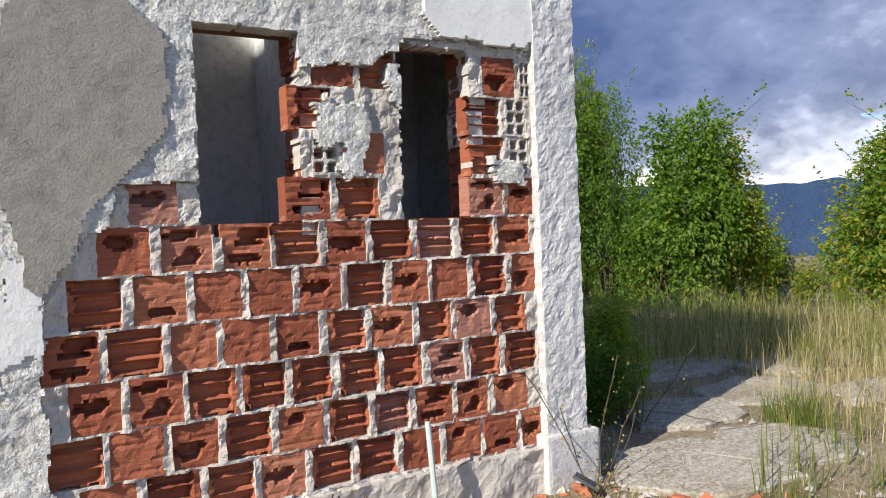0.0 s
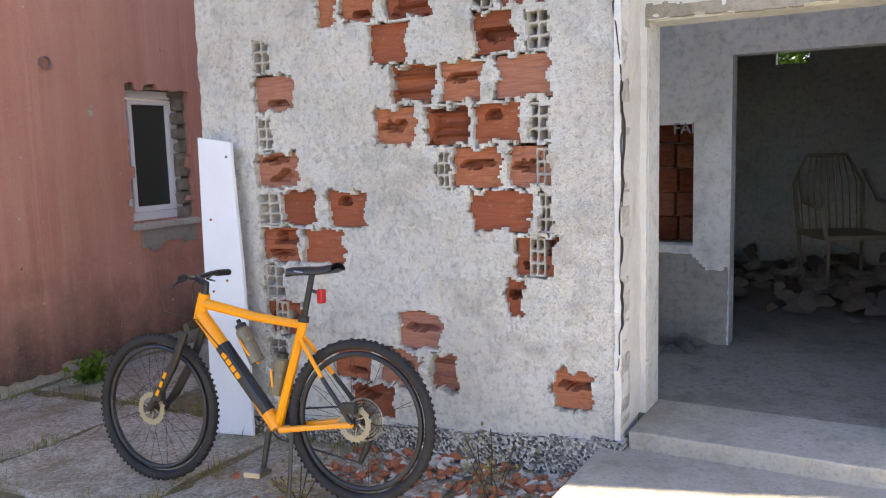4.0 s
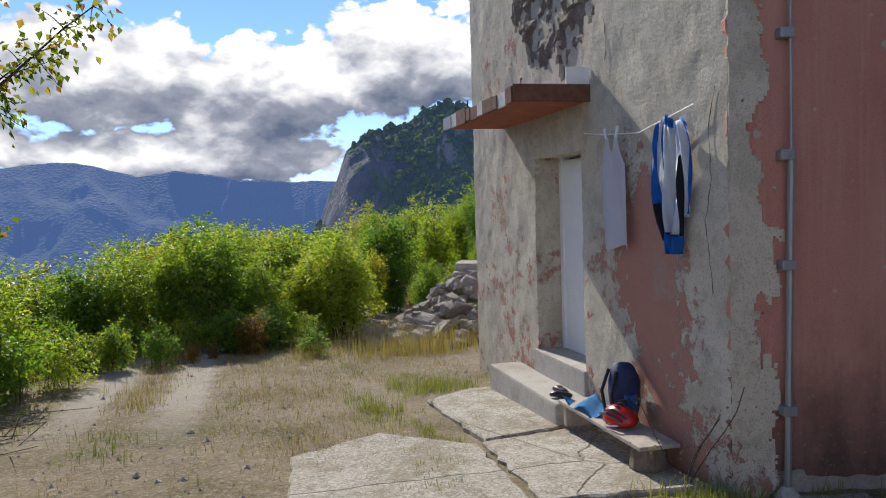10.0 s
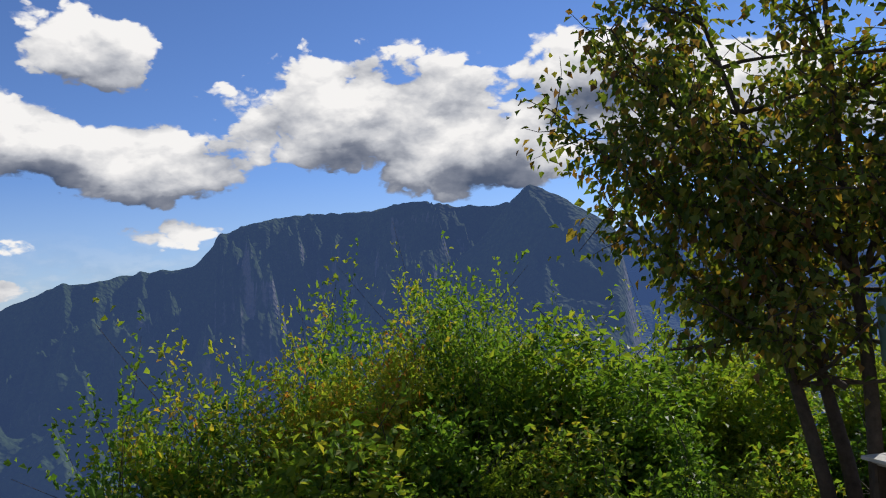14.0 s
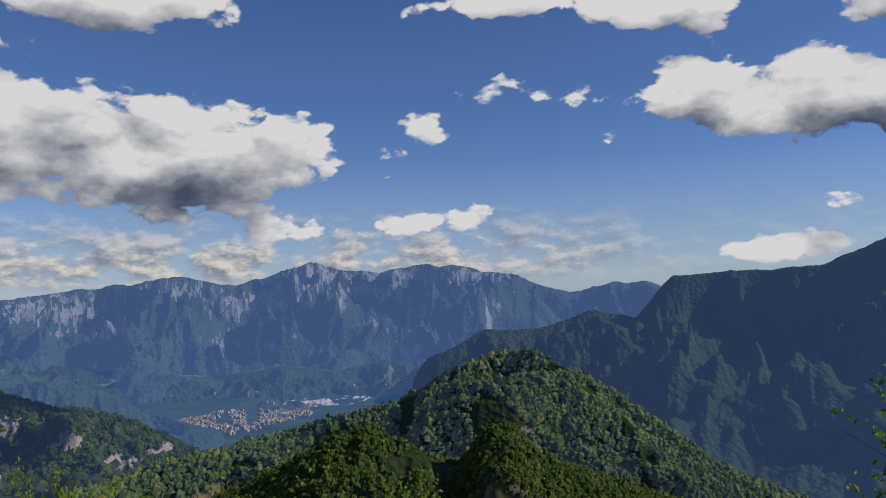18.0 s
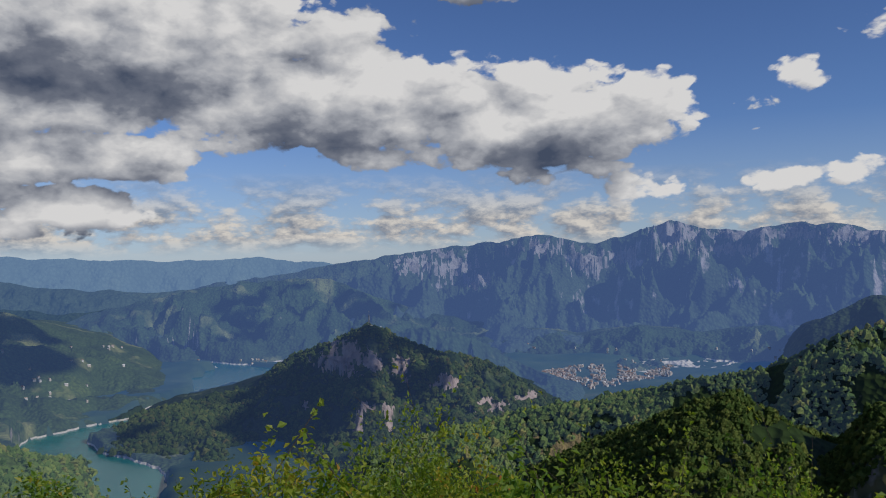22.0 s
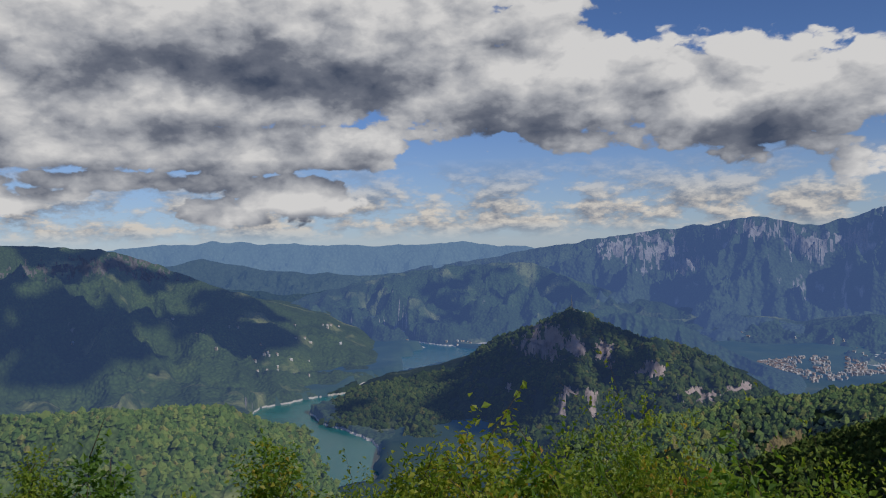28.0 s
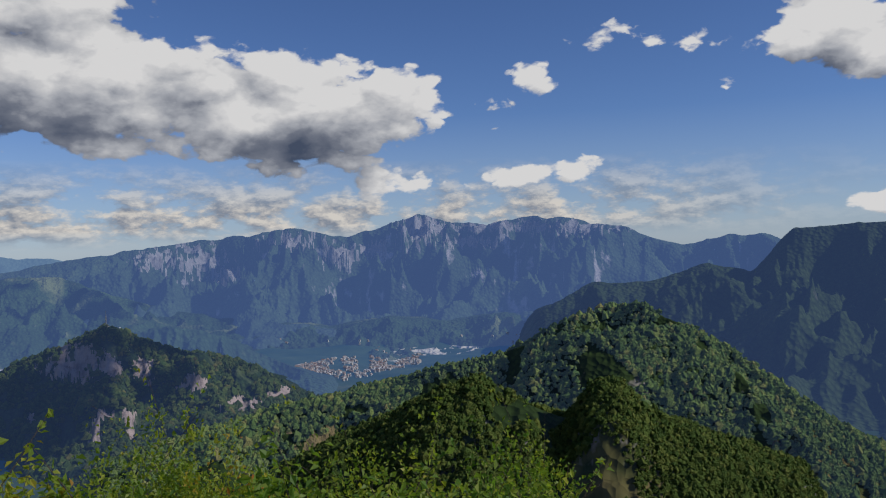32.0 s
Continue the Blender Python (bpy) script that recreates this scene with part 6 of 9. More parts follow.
LABELS += ["low green bush with broad leaves", "low yellow-green bush at the edge", "low spreading bush with large green leaves"]
for k, s in enumerate(SHRUBS):
    tagged(s, LABELS[k], "shrub", "shrubs on the slope")
_used = set()


def plant(kind, x, y, height, turn=None, sink=0.05, wide=1.0, fine=False):
    z = float(ground_z(x, y)) - sink
    if height > 3.3 and kind < 4:
        kind += 5
    elif height < 1.35 and kind < 4 and not fine:
        kind = 9 + kind % 3
    k = height / (1.0 if kind > 8 else 4.8 if kind > 4 else 2.5)
    m = Matrix.Translation((x, y, z)) @ Matrix.Rotation(rnd(0, 6.28) if turn is None else turn, 4, "Z")
    src = SHRUBS[kind]
    o = src if kind not in _used else copy_thing(src, m)
    _used.add(kind)
    o.matrix_basis = m @ Matrix.Diagonal((k * wide, k * wide, k, 1))
    return o


def at_bearing(az, dist):
    x, y = polar(az, dist, False)
    return float(x), float(y)


def hedge(az0, az1, step, near, far, tops, kinds, hmin=1.2, hmax=4.2):
    """Shrubs along a stretch of the slope; tops are (bearing, elevation) of their heads as seen from the terrace."""
    az = az0
    while az <= az1:
        a, d = az + rnd(-step, step) * 0.5, rnd(near, far)
        el = np.interp(a, [t[0] for t in tops], [t[1] for t in tops]) + rnd(-2.8, 0.4)
        x, y = at_bearing(a, d)
        top = CAM0[2] + d * math.tan(radians(el))
        h = top - float(ground_z(x, y))
        if h > hmin * 0.6:
            plant(random.choice(kinds), x, y, min(max(h, hmin), hmax), wide=rnd(0.85, 1.3))
        az += step


def row_of(spots, kinds, hmin=0.8, hmax=5.0, eye=EYE):
    """Single shrubs: bearing, elevation of the head as seen from the terrace, distance."""
    for k, (a, el, d) in enumerate(spots):
        a = a + (SWING if eye is EYE else 0.0)
        x, y = eye[0] + d * math.cos(radians(a)), eye[1] + d * math.sin(radians(a))
        h = CAM0[2] + d * math.tan(radians(el)) - float(ground_z(x, y))
        plant(kinds[k % len(kinds)], x, y, min(max(h, hmin), hmax), wide=rnd(0.64, 0.88) if h < 3.3 else rnd(0.50, 0.66))


# along the southern edge, from the pear tree eastwards
row_of([(-97.0, -5.2, 6.4), (-99, -3.9, 6.7), (-102, -5.0, 6.9), (-104.3, -8.2, 6.3), (-108.6, -1.6, 6.6), (-111, -0.4, 7.3), (-114.5, -0.2, 6.5), (-117.3, 0.9, 7.0), (-119.4, 0.4, 6.6), (-122.6, -1.0, 7.4),
        (-125.3, -2.1, 6.6), (-128.5, -2.4, 7.2), (-131, -4.6, 6.4), (-134, -4.0, 7.5), (-137, -4.0, 8.0), (-140.5, -4.0, 8.4), (-145.5, -4.5, 9.2)], (0, 1, 2, 0, 1))
row_of([(-98, -13, 5.6), (-102.5, -13, 5.4), (-107, -9, 5.5), (-110.5, -8, 5.7), (-114, -10, 5.3), (-118, -8, 5.6), (-122, -11, 5.4), (-126, -9, 5.6), (-130, -12, 5.2), (-134, -10, 5.8), (-138, -12, 5.5), (-141, -10, 6.4)], (2, 0, 1, 2))
row_of([(-100, -6.5, 8.4), (-110, -2, 8.4), (-116, -0.5, 8.6), (-121.5, -2, 8.8), (-127, -3, 9.0), (-133, -3, 9.4), (-139, -3, 10)], (1, 0, 3))
# below the eastern edge
row_of([(8.5, -13, 6.2), (3.4, -12.2, 6.6), (-0.3, -11.8, 6.5), (-5.8, -16.0, 6.1), (-11.8, -13.2, 6.2), (-17.6, -16.0, 5.9), (-21.6, -14.5, 6.1), (-24.6, -12.4, 6.5),
        (-27.2, -14.8, 5.9), (-30.2, -14.6, 6.2), (-33, -14.5, 6.0), (-36, -12.2, 6.4), (-38.2, -12.0, 6.7), (-41.6, -13.6, 6.3), (-44, -15.2, 5.9), (-47, -16.4, 6.2), (-50, -15.6, 6.5), (-53.5, -17.2, 6.0), (-57, -17.4, 6.3), (-61, -15.2, 6.6), (-64, -17.5, 6.2)], (3, 1, 3, 1, 0))
row_of([(a, -17.5 + rnd(-0.8, 0.8), rnd(5.0, 5.5)) for a in np.arange(-64, -20, 3.1)], (1, 2, 3, 0))
row_of([(a, -16.2 + rnd(-0.8, 0.8), rnd(6.8, 7.6)) for a in np.arange(-62, -19, 3.7)], (3, 0, 1))
row_of([(a, -18.5 + rnd(-0.6, 0.8), rnd(5.2, 6.2)) for a in np.arange(-18, 9, 3.4)], (1, 2, 3, 0), 0.5)
row_of([(a, -12.5 + rnd(-1.2, 1.4), rnd(4.6, 6.4)) for a in np.arange(9, 28, 1.9)], (1, 2, 0, 3), 0.5)
row_of([(a, -8.5 + rnd(-1.2, 1.0), rnd(6.8, 8.4)) for a in np.arange(10, 27, 2.6)], (0, 3, 2), 0.5)
row_of([(a, -17 + rnd(-1.0, 0.6), rnd(4.3, 5.0)) for a in np.arange(6, 24, 1.8)], (1, 2, 0), 0.35)
row_of([(a, -18.5 + rnd(-0.8, 0.6), rnd(3.7, 4.4)) for a in np.arange(-2, 14, 2.0)], (2, 1, 0), 0.3)
row_of([(10, -9, 6.8), (13, -7, 7.2), (16, -5.5, 7.8), (20, -4, 8.4), (24, -3, 9.0)], (0, 2, 3))
# three small trees and undergrowth east of the ruin
row_of([(51, 13, 12.5), (49.0, 12, 12.8), (47.4, 9.5, 12.6), (42.6, 7.4, 12.0), (41.0, 8.0, 11.6), (39.6, 6.6, 12.2), (30.2, 5.0, 10.2), (28.6, 6.8, 10.4), (26.6, 7.4, 10.8), (45.5, 3.0, 12.4), (37.6, 2.4, 12.4)], (0, 0, 2, 0, 0), 1.2, 5.5, (0.5, 0.14))
row_of([(a, -3.6 + rnd(-0.8, 0.9), rnd(11.4, 12.8)) for a in np.arange(26, 53, 2.2)], (0, 2, 3), 0.6, 5.0, (0.5, 0.14))
row_of([(a, -1.2 + rnd(-1.0, 0.7), rnd(12.2, 14.0)) for a in np.arange(26, 53, 1.7)], (0, 1, 2), 0.6, 5.0, (0.5, 0.14))
plant(0, 4.45, 4.45, 0.85, fine=True, wide=1.3)
plant(2, 4.15, 4.25, 0.6, fine=True, wide=1.3)
# both sides of the track to the west
TOPS_W = [(-178, 0.0), (-172, -1.0), (-168, -0.6), (-163, -1.6), (-158, -3.5), (-154, -3.0), (-150, -2.6), (-146, -2.0)]
hedge(-176, -147, 0.8, 13.0, 18.0, TOPS_W, (1, 3, 1, 2, 1, 0, 3), 1.0, 3.2)
hedge(-179, -147, 0.9, 19.0, 28.0, [(t[0], t[1] + 0.6) for t in TOPS_W], (1, 3, 2, 1), 1.0, 3.4)
hedge(-160, -143, 1.0, 8.8, 12.0, [(-160, -7), (-152, -6), (-143, -5)], (0, 2, 1, 3), 0.7, 2.2)
hedge(-174, -157, 0.8, 11.4, 13.2, [(-174, -6.2), (-165, -6.6), (-157, -6.5)], (0, 1, 4, 2, 3, 1, 3), 0.35, 0.9)
hedge(170, 183, 1.3, 24.0, 40.0, [(165, 5.0), (172, 4.2), (178, 2.2), (183, 0.5)], (1, 3, 0, 1), 1.2, 3.6)
hedge(174, 186, 1.6, 16.0, 23.0, [(165, 1.0), (178, -2.0), (181, -3.0), (186, -3.0)], (0, 1, 4), 0.6, 2.0)
# greenery behind the ruin, seen through the hole in its back wall
plant(0, -0.9, 10.9, 3.2)
plant(2, -1.6, 11.3, 3.0)
# never a source shrub left unplanted
for k in range(len(SHRUBS)):
    if k not in _used:
        plant(k, *at_bearing(-152, 14.0), 2.0)


# ---------- the pear tree ----------
def pear_tree():
    rs = np.random.RandomState(21)
    S = []
    for (dx, dy), L, lean in (((0.0, 0.0), 4.9, (0.02, -0.03)), ((-0.13, 0.03), 4.7, (-0.04, 0.06)), ((0.16, -0.16), 4.0, (0.12, -0.17)), ((-0.05, -0.16), 4.5, (-0.10, -0.16))):
        pts = curve_pts((dx, dy, -0.2), (lean[0], lean[1], 1.0), L, 12, rs, 0.16)
        S.append((pts, list(np.linspace(0.062, 0.010, len(pts))), False))
        for k in range(4, len(pts)):
            for _ in range(3):
                b = rs.uniform(0, 2 * np.pi)
                Lb = (1.35 - 0.085 * k) * rs.uniform(0.5, 1.1) + 0.25
                q = curve_pts(pts[k], (np.cos(b), np.sin(b), rs.uniform(0.0, 0.8)), Lb, 5, rs, 0.3, 0.3)
                S.append((q, list(np.linspace(0.02, 0.005, len(q))), False))
                S.append((q[2:], [0.008, 0.006, 0.005, 0.004], True))
                for j in (2, 3, 4):
                    c = rs.uniform(0, 2 * np.pi)
                    S.append((curve_pts(q[j], (np.cos(c), np.sin(c), 0.3), rs.uniform(0.2, 0.5), 3, rs, 0.3), [0.006, 0.005, 0.004, 0.002], True))
    # boughs: long bare shoots on one side, a broad leafy spread on the other
    for tgt, st, twigs in (((-1.15, 1.70, 3.75), (-0.15, 0.1, 2.1), 2), ((-0.85, 1.15, 4.1), (-0.15, 0.1, 2.6), 2), ((-1.0, 1.35, 3.1), (-0.15, 0.1, 2.0), 2), ((1.25, -1.75, 3.15), (0.15, -0.15, 1.5), 4), ((1.0, -1.45, 2.35), (0.15, -0.15, 1.3), 4),
                           ((0.75, -1.1, 3.95), (0.1, -0.1, 2.0), 4), ((1.05, -1.2, 2.9), (0.1, -0.1, 1.8), 4), ((0.55, -0.95, 1.9), (0.1, -0.1, 1.1), 3), ((-0.75, -0.9, 3.3), (0, -0.1, 1.9), 4), ((0.9, -0.5, 3.1), (0.1, 0, 1.9), 4), ((0.3, 0.75, 2.9), (0, 0.05, 1.9), 3), ((-0.3, 0.8, 2.3), (-0.1, 0.05, 1.6), 3)):
        d = np.array(tgt) - np.array(st)
        q = curve_pts(st, d, np.linalg.norm(d), 8, rs, 0.18)
        S.append((q, list(np.linspace(0.026, 0.006, len(q))), False))
        S.append((q[3:], [0.006] * (len(q) - 3), True))
        for j in range(2, len(q)):
            for _ in range(twigs):
                S.append((curve_pts(q[j], rs.normal(size=3) + d * 0.25, rs.uniform(0.2, 0.3 + 0.08 * twigs), 4, rs, 0.3), [0.006, 0.005, 0.004, 0.003, 0.002], True))
    return woody("pear_tree", S, m_bark, m_leaf_dark, 15500, 0.072, rs, 0.085, 0.3, 0.16, 6, 0.95)


tree = tagged(pear_tree(), "old pear tree with several dark stems and browning leaves", "tree")
TX, TY = -7.05, -4.85
tree.location = (TX, TY, float(ground_z(TX, TY)) + 0.0)


# ---------- paving ----------
def slab_mesh(pts, z, thick, wob=0.028):
    """A flat cracked slab from its outline, with a worn rim."""
    bm = bmesh.new()
    ring = []
    n = len(pts)
    for i in range(n):
        a, b = Vector(pts[i]), Vector(pts[(i + 1) % n])
        k = max(2, int((b - a).length / 0.12))
        for j in range(k):
            p = a.lerp(b, j / k)
            ring.append(p + Vector((rnd(-wob, wob), rnd(-wob, wob))))
    c = sum(ring, Vector((0, 0))) / len(ring)
    lo = [bm.verts.new((*p, float(ground_z(*p)) - 0.05)) for p in ring]
    mid = [bm.verts.new((*p, float(ground_z(*p)) + z + thick - 0.012)) for p in ring]
    top = [bm.verts.new((*(p + (c - p).normalized() * 0.02), float(ground_z(*p)) + z + thick + rnd(-0.003, 0.003))) for p in ring]
    for r0, r1 in ((lo, mid), (mid, top)):
        for i in range(len(ring)):
            j = (i + 1) % len(ring)
            bm.faces.new((r0[i], r0[j], r1[j], r1[i]))
    bm.faces.new(top)
    bmesh.ops.triangulate(bm, faces=bm.faces[-1:])
    return bm


def slab_material():
    m = Mat("weathered_paving", 0.95, 0, 0.15).world_co()
    big, mid, fine = m.noise(0.9, 5, 0.6), m.noise(5.0, 7, 0.72), m.noise(60, 4, 0.7)
    c = m.ramp(big, [(0.3, (0.36, 0.32, 0.26)), (0.7, (0.47, 0.43, 0.36))])
    c = m.mix(m.ramp(mid, [(0.46, 0), (0.62, 0.75)]), c, (0.22, 0.19, 0.13))
    c = m.mix(m.ramp(fine, [(0.38, 0.85), (0.54, 0)]), c, (0.17, 0.15, 0.115))
    grit = m.voronoi(55.0, out="Color")
    c = m.mix(m.ramp(grit, [(0.55, 0), (0.75, 0.55)]), c, (0.52, 0.49, 0.43))
    c = m.mix(m.ramp(m.noise(1.7, 6, 0.75), [(0.50, 0), (0.60, 0.6)]), c, (0.21, 0.17, 0.11))
    c = m.mix(m.ramp(m.noise(22, 5, 0.75), [(0.55, 0), (0.68, 0.6)]), c, (0.56, 0.53, 0.47))
    k = m.voronoi(0.55, m.mix(0.12, m.co, m.noise(3, 4)), "DISTANCE_TO_EDGE")
    crack = m.ramp(k, [(0.002, 1), (0.006, 0)])
    c = m.mix(m.math("MULTIPLY", crack, 0.6), c, (0.15, 0.13, 0.09))
    m.color(c).bump(fine, 0.004).bump(mid, 0.012, 0.6).bump(m.ramp(crack, [(0, 1), (1, 0)]), 0.01)
    return m.m


m_paving = slab_material()
pav = tagged(new("pavement"), "old concrete slabs with grass in the joints between the two houses", "pavement", "", "structure")
# rows of slabs running along the red wall
for i in range(4):
    for j in range(3):
        x0, x1 = -5.58 + i * 1.32, -5.58 + (i + 1) * 1.32 - 0.06
        y0, y1 = 0.95 + j * 1.36, 0.95 + (j + 1) * 1.36 - 0.06
        if j == 2:
            y1 = min(y1 + 1.2, 6.5) if x1 < -3.5 else 3.45
            y0 = min(y0, y1 - 0.2)
        part("slab", slab_mesh([(x0, y0), (x1, y0 + 0.04), (x1, y1), (x0, y1 - 0.03)], 0.0, rnd(0.012, 0.022)), m_paving, pav)
for i in range(3):
    x0 = -1.9 + 1.35 * i
    part("slab", slab_mesh([(x0, 1.1), (x0 + 1.28, 1.15), (x0 + 1.28, 2.5), (x0, 2.5)], 0.0, rnd(0.010, 0.020)), m_paving, pav)
    part("slab", slab_mesh([(x0 + 0.1, -0.3), (x0 + 1.3, -0.25), (x0 + 1.28, 1.05), (x0, 1.0)], 0.0, rnd(0.010, 0.018)), m_paving, pav)
# apron before the house door
apron = tagged(new("door_apron"), "cracked pale concrete apron before the house door", "pavement", "", "structure")
P = lambda u, v: tuple(on_front(np.array((u, -v, 0.0)))[:2])
for pts in ([P(0.15, 0.05), P(1.9, 0.05), P(1.72, 1.04), P(0.25, 1.1)], [P(1.95, 0.05), P(4.0, 0.05), P(3.95, 0.55), P(3.5, 1.10), P(1.77, 1.02)], [P(-1.3, 1.15), P(0.2, 1.16), P(1.66, 1.11), P(2.3, 1.75), P(1.8, 2.5), P(-0.9, 2.7)]):
    part("slab", slab_mesh(pts, 0.0, 0.035, 0.02), m_paving, apron)
# broken slabs on the east side
east = tagged(new("east_paving"), "broken concrete slabs overgrown with dry grass", "pavement", "", "structure")
for cx, cy, w_, l_ in ((3.95, 3.15, 1.0, 1.0), (4.55, 3.1, 0.9, 0.8), (4.65, 3.95, 0.8, 0.7), (5.7, 4.95, 1.1, 0.8), (5.55, 4.0, 1.0, 0.8), (6.6, 4.45, 1.2, 0.9), (7.1, 5.8, 1.3, 0.9), (6.1, 3.3, 1.0, 0.7), (5.3, 2.4, 0.9, 0.7), (8.2, 5.2, 1.2, 0.8), (6.2, 6.3, 1.2, 0.8), (7.6, 4.0, 1.1, 0.8)):
    part("slab", slab_mesh([(cx + w_ * 0.55 * math.cos(a) * rnd(0.8, 1.1), cy + l_ * 0.55 * math.sin(a) * rnd(0.8, 1.1)) for a in np.linspace(0, 6.28, 7)[:-1] + rnd(0, 1)], 0.0, rnd(0.02, 0.05), 0.02), m_paving, east)


# ---------- the bicycle ----------
m_orange = metal_paint("orange_paint", (0.90, 0.33, 0.01), 0.28)
m_black = metal_paint("black_anodised", (0.018, 0.018, 0.02), 0.38)
m_rubber = plain("tyre_rubber", (0.022, 0.022, 0.024), 0.75, vary=0.3, scale=30, bump=0.001)
m_steel = metal_paint("brushed_steel", (0.36, 0.355, 0.345), 0.36, 1.0)
m_bottle = metal_paint("smoky_plastic", (0.14, 0.125, 0.09), 0.3)
m_redlamp = metal_paint("red_plastic", (0.45, 0.015, 0.015), 0.25)


def torus(R, r, nu=56, nv=10, squash=1.0):
    bm = bmesh.new()
    g = [[bm.verts.new(((R + r * math.cos(b)) * math.cos(a), r * squash * math.sin(b), (R + r * math.cos(b)) * math.sin(a))) for b in np.linspace(0, 2 * math.pi, nv, endpoint=False)] for a in np.linspace(0, 2 * math.pi, nu, endpoint=False)]
    for i in range(nu):
        for j in range(nv):
            bm.faces.new((g[i][j], g[(i + 1) % nu][j], g[(i + 1) % nu][(j + 1) % nv], g[i][(j + 1) % nv]))
    return bm


def wheel(parent, loc, side):
    w = part("wheel", torus(0.303, 0.013, 56, 8, 1.15), m_black, parent, "black wheel rim")
    w.location = loc
    part("tyre", torus(0.3455, 0.0225, 64, 12, 1.05), m_rubber, w, "knobbly black tyre", True)
    kn = bmesh.new()
    for k in range(76):
        a = 2 * math.pi * k / 76
        for off, rr in ((-0.014, 0.3645), (0.0, 0.369), (0.014, 0.3645)):
            if off == 0 and k % 2:
                continue
            m_ = Matrix.Rotation(-a, 4, "Y") @ Matrix.Translation((rr, off, 0))
            bmesh.ops.create_cube(kn, size=1, matrix=m_ @ Matrix.Diagonal((0.008, 0.010, 0.013, 1)))
    part("tread", kn, m_rubber, w)
    hub = bmesh.new()
    tube(hub, [(0, -0.05, 0), (0, -0.045, 0), (0, -0.02, 0), (0, 0.02, 0), (0, 0.045, 0), (0, 0.05, 0)], [0.012, 0.03, 0.018, 0.018, 0.03, 0.012], 14)
    part("hub", hub, m_black, w)
    sp = tubem([(0.026, 0.0, 0), (0.295, 0, 0)], 0.0012, 5, False)
    first = part("spoke", sp, m_black, w)
    for k in range(28):
        o = first if k == 0 else new("spoke", first.data)
        o.parent = w
        o.rotation_euler = (0, 2 * math.pi * k / 28, 0)
        o.location = (0.02 * math.cos(2 * math.pi * k / 28 + 1.57) * (1 if k % 2 else -1), 0.03 if k % 4 < 2 else -0.03, -0.02 * math.sin(2 * math.pi * k / 28 + 1.57) * (1 if k % 2 else -1))
    disc = bmesh.new()
    for k in range(40):
        a0, a1 = 2 * math.pi * k / 40, 2 * math.pi * (k + 1) / 40
        r0 = 0.055
        r1 = 0.082 + 0.004 * math.sin(k * 2.5)
        q = [disc.verts.new((r * math.cos(a), y, r * math.sin(a))) for y in (0.0, 0.002) for r, a in ((r0, a0), (r1, a0), (r1, a1), (r0, a1))]
        disc.faces.new(q[:4])
        disc.faces.new(q[4:][::-1])
        disc.faces.new((q[1], q[5], q[6], q[2]))
    for k in range(6):
        a = k * math.pi / 3
        tube(disc, [(0.02 * math.cos(a), 0.001, 0.02 * math.sin(a)), (0.06 * math.cos(a + 0.5), 0.001, 0.06 * math.sin(a + 0.5))], 0.004, 4)
    part("brake_disc", disc, m_steel, w, "pale steel brake disc").location = (0, side * 0.045, 0)
    return w


LEAN = 6.0
bike = tagged(new("bicycle"), "orange and black mountain bike standing before the plastered wall", "bicycle")
rear, front = Vector((-1.93, 2.81, 0)), Vector((-3.07, 2.68, 0))
fw = (front - rear).normalized()
ang = math.atan2(fw.y, fw.x)
gz = float(ground_z(rear.x, rear.y)) + 0.037
gzf = float(ground_z(front.x, front.y)) + 0.037
bike.matrix_world = Matrix.Translation((rear.x, rear.y, gz)) @ Matrix.Rotation(ang, 4, "Z") @ Matrix.Rotation(math.atan2(gz - gzf, 1.16), 4, "Y") @ Matrix.Rotation(radians(LEAN), 4, "X")
WB = 1.16
wheel(bike, (0, 0, 0.373), 1)
wheel(bike, (WB, 0, 0.373), 1)
BB, SC, HT, HB = (0.44, 0, 0.315), (0.285, 0, 0.80), (0.845, 0, 0.945), (0.885, 0, 0.80)
part("down_tube", tubem([(0.875, 0, 0.84), (0.80, 0, 0.755), (0.60, 0, 0.515), BB], [0.036, 0.036, 0.034, 0.034], 12), m_orange, bike, "fat orange down tube")
part("decal", tubem([(0.745, 0.0, 0.692), (0.60, 0.0, 0.517), (0.49, 0.0, 0.385)], [0.0375, 0.0365, 0.0355], 12, False), m_black, bike, "black panel on the down tube")
for k in range(4):
    u = 0.10 + 0.12 * k
    p = Vector((0.73, 0, 0.674)).lerp(Vector((0.6, 0, 0.517)), u * 1.6)
    b = boxm(-0.016, 0.016, -0.002, 0.002, -0.012, 0.012, 0.003)
    o = part("logo_bar", b, m_orange, bike)
    o.location, o.rotation_euler = p + Vector((0, 0.0375, 0)), (0, -0.88, 0)
    o2 = new("logo_bar", o.data)
    o2.parent, o2.location, o2.rotation_euler = bike, p - Vector((0, 0.0375, 0)), (0, -0.88, 0)
part("top_tube", tubem([(0.862, 0, 0.90), (0.55, 0, 0.835), SC], [0.027, 0.022, 0.02], 10), m_orange, bike)
part("seat_tube", tubem([BB, SC, (0.278, 0, 0.83)], [0.024, 0.022, 0.022], 10), m_orange, bike)
part("head_tube", tubem([HT, (0.866, 0, 0.87), HB], [0.028, 0.03, 0.03], 12), m_orange, bike)
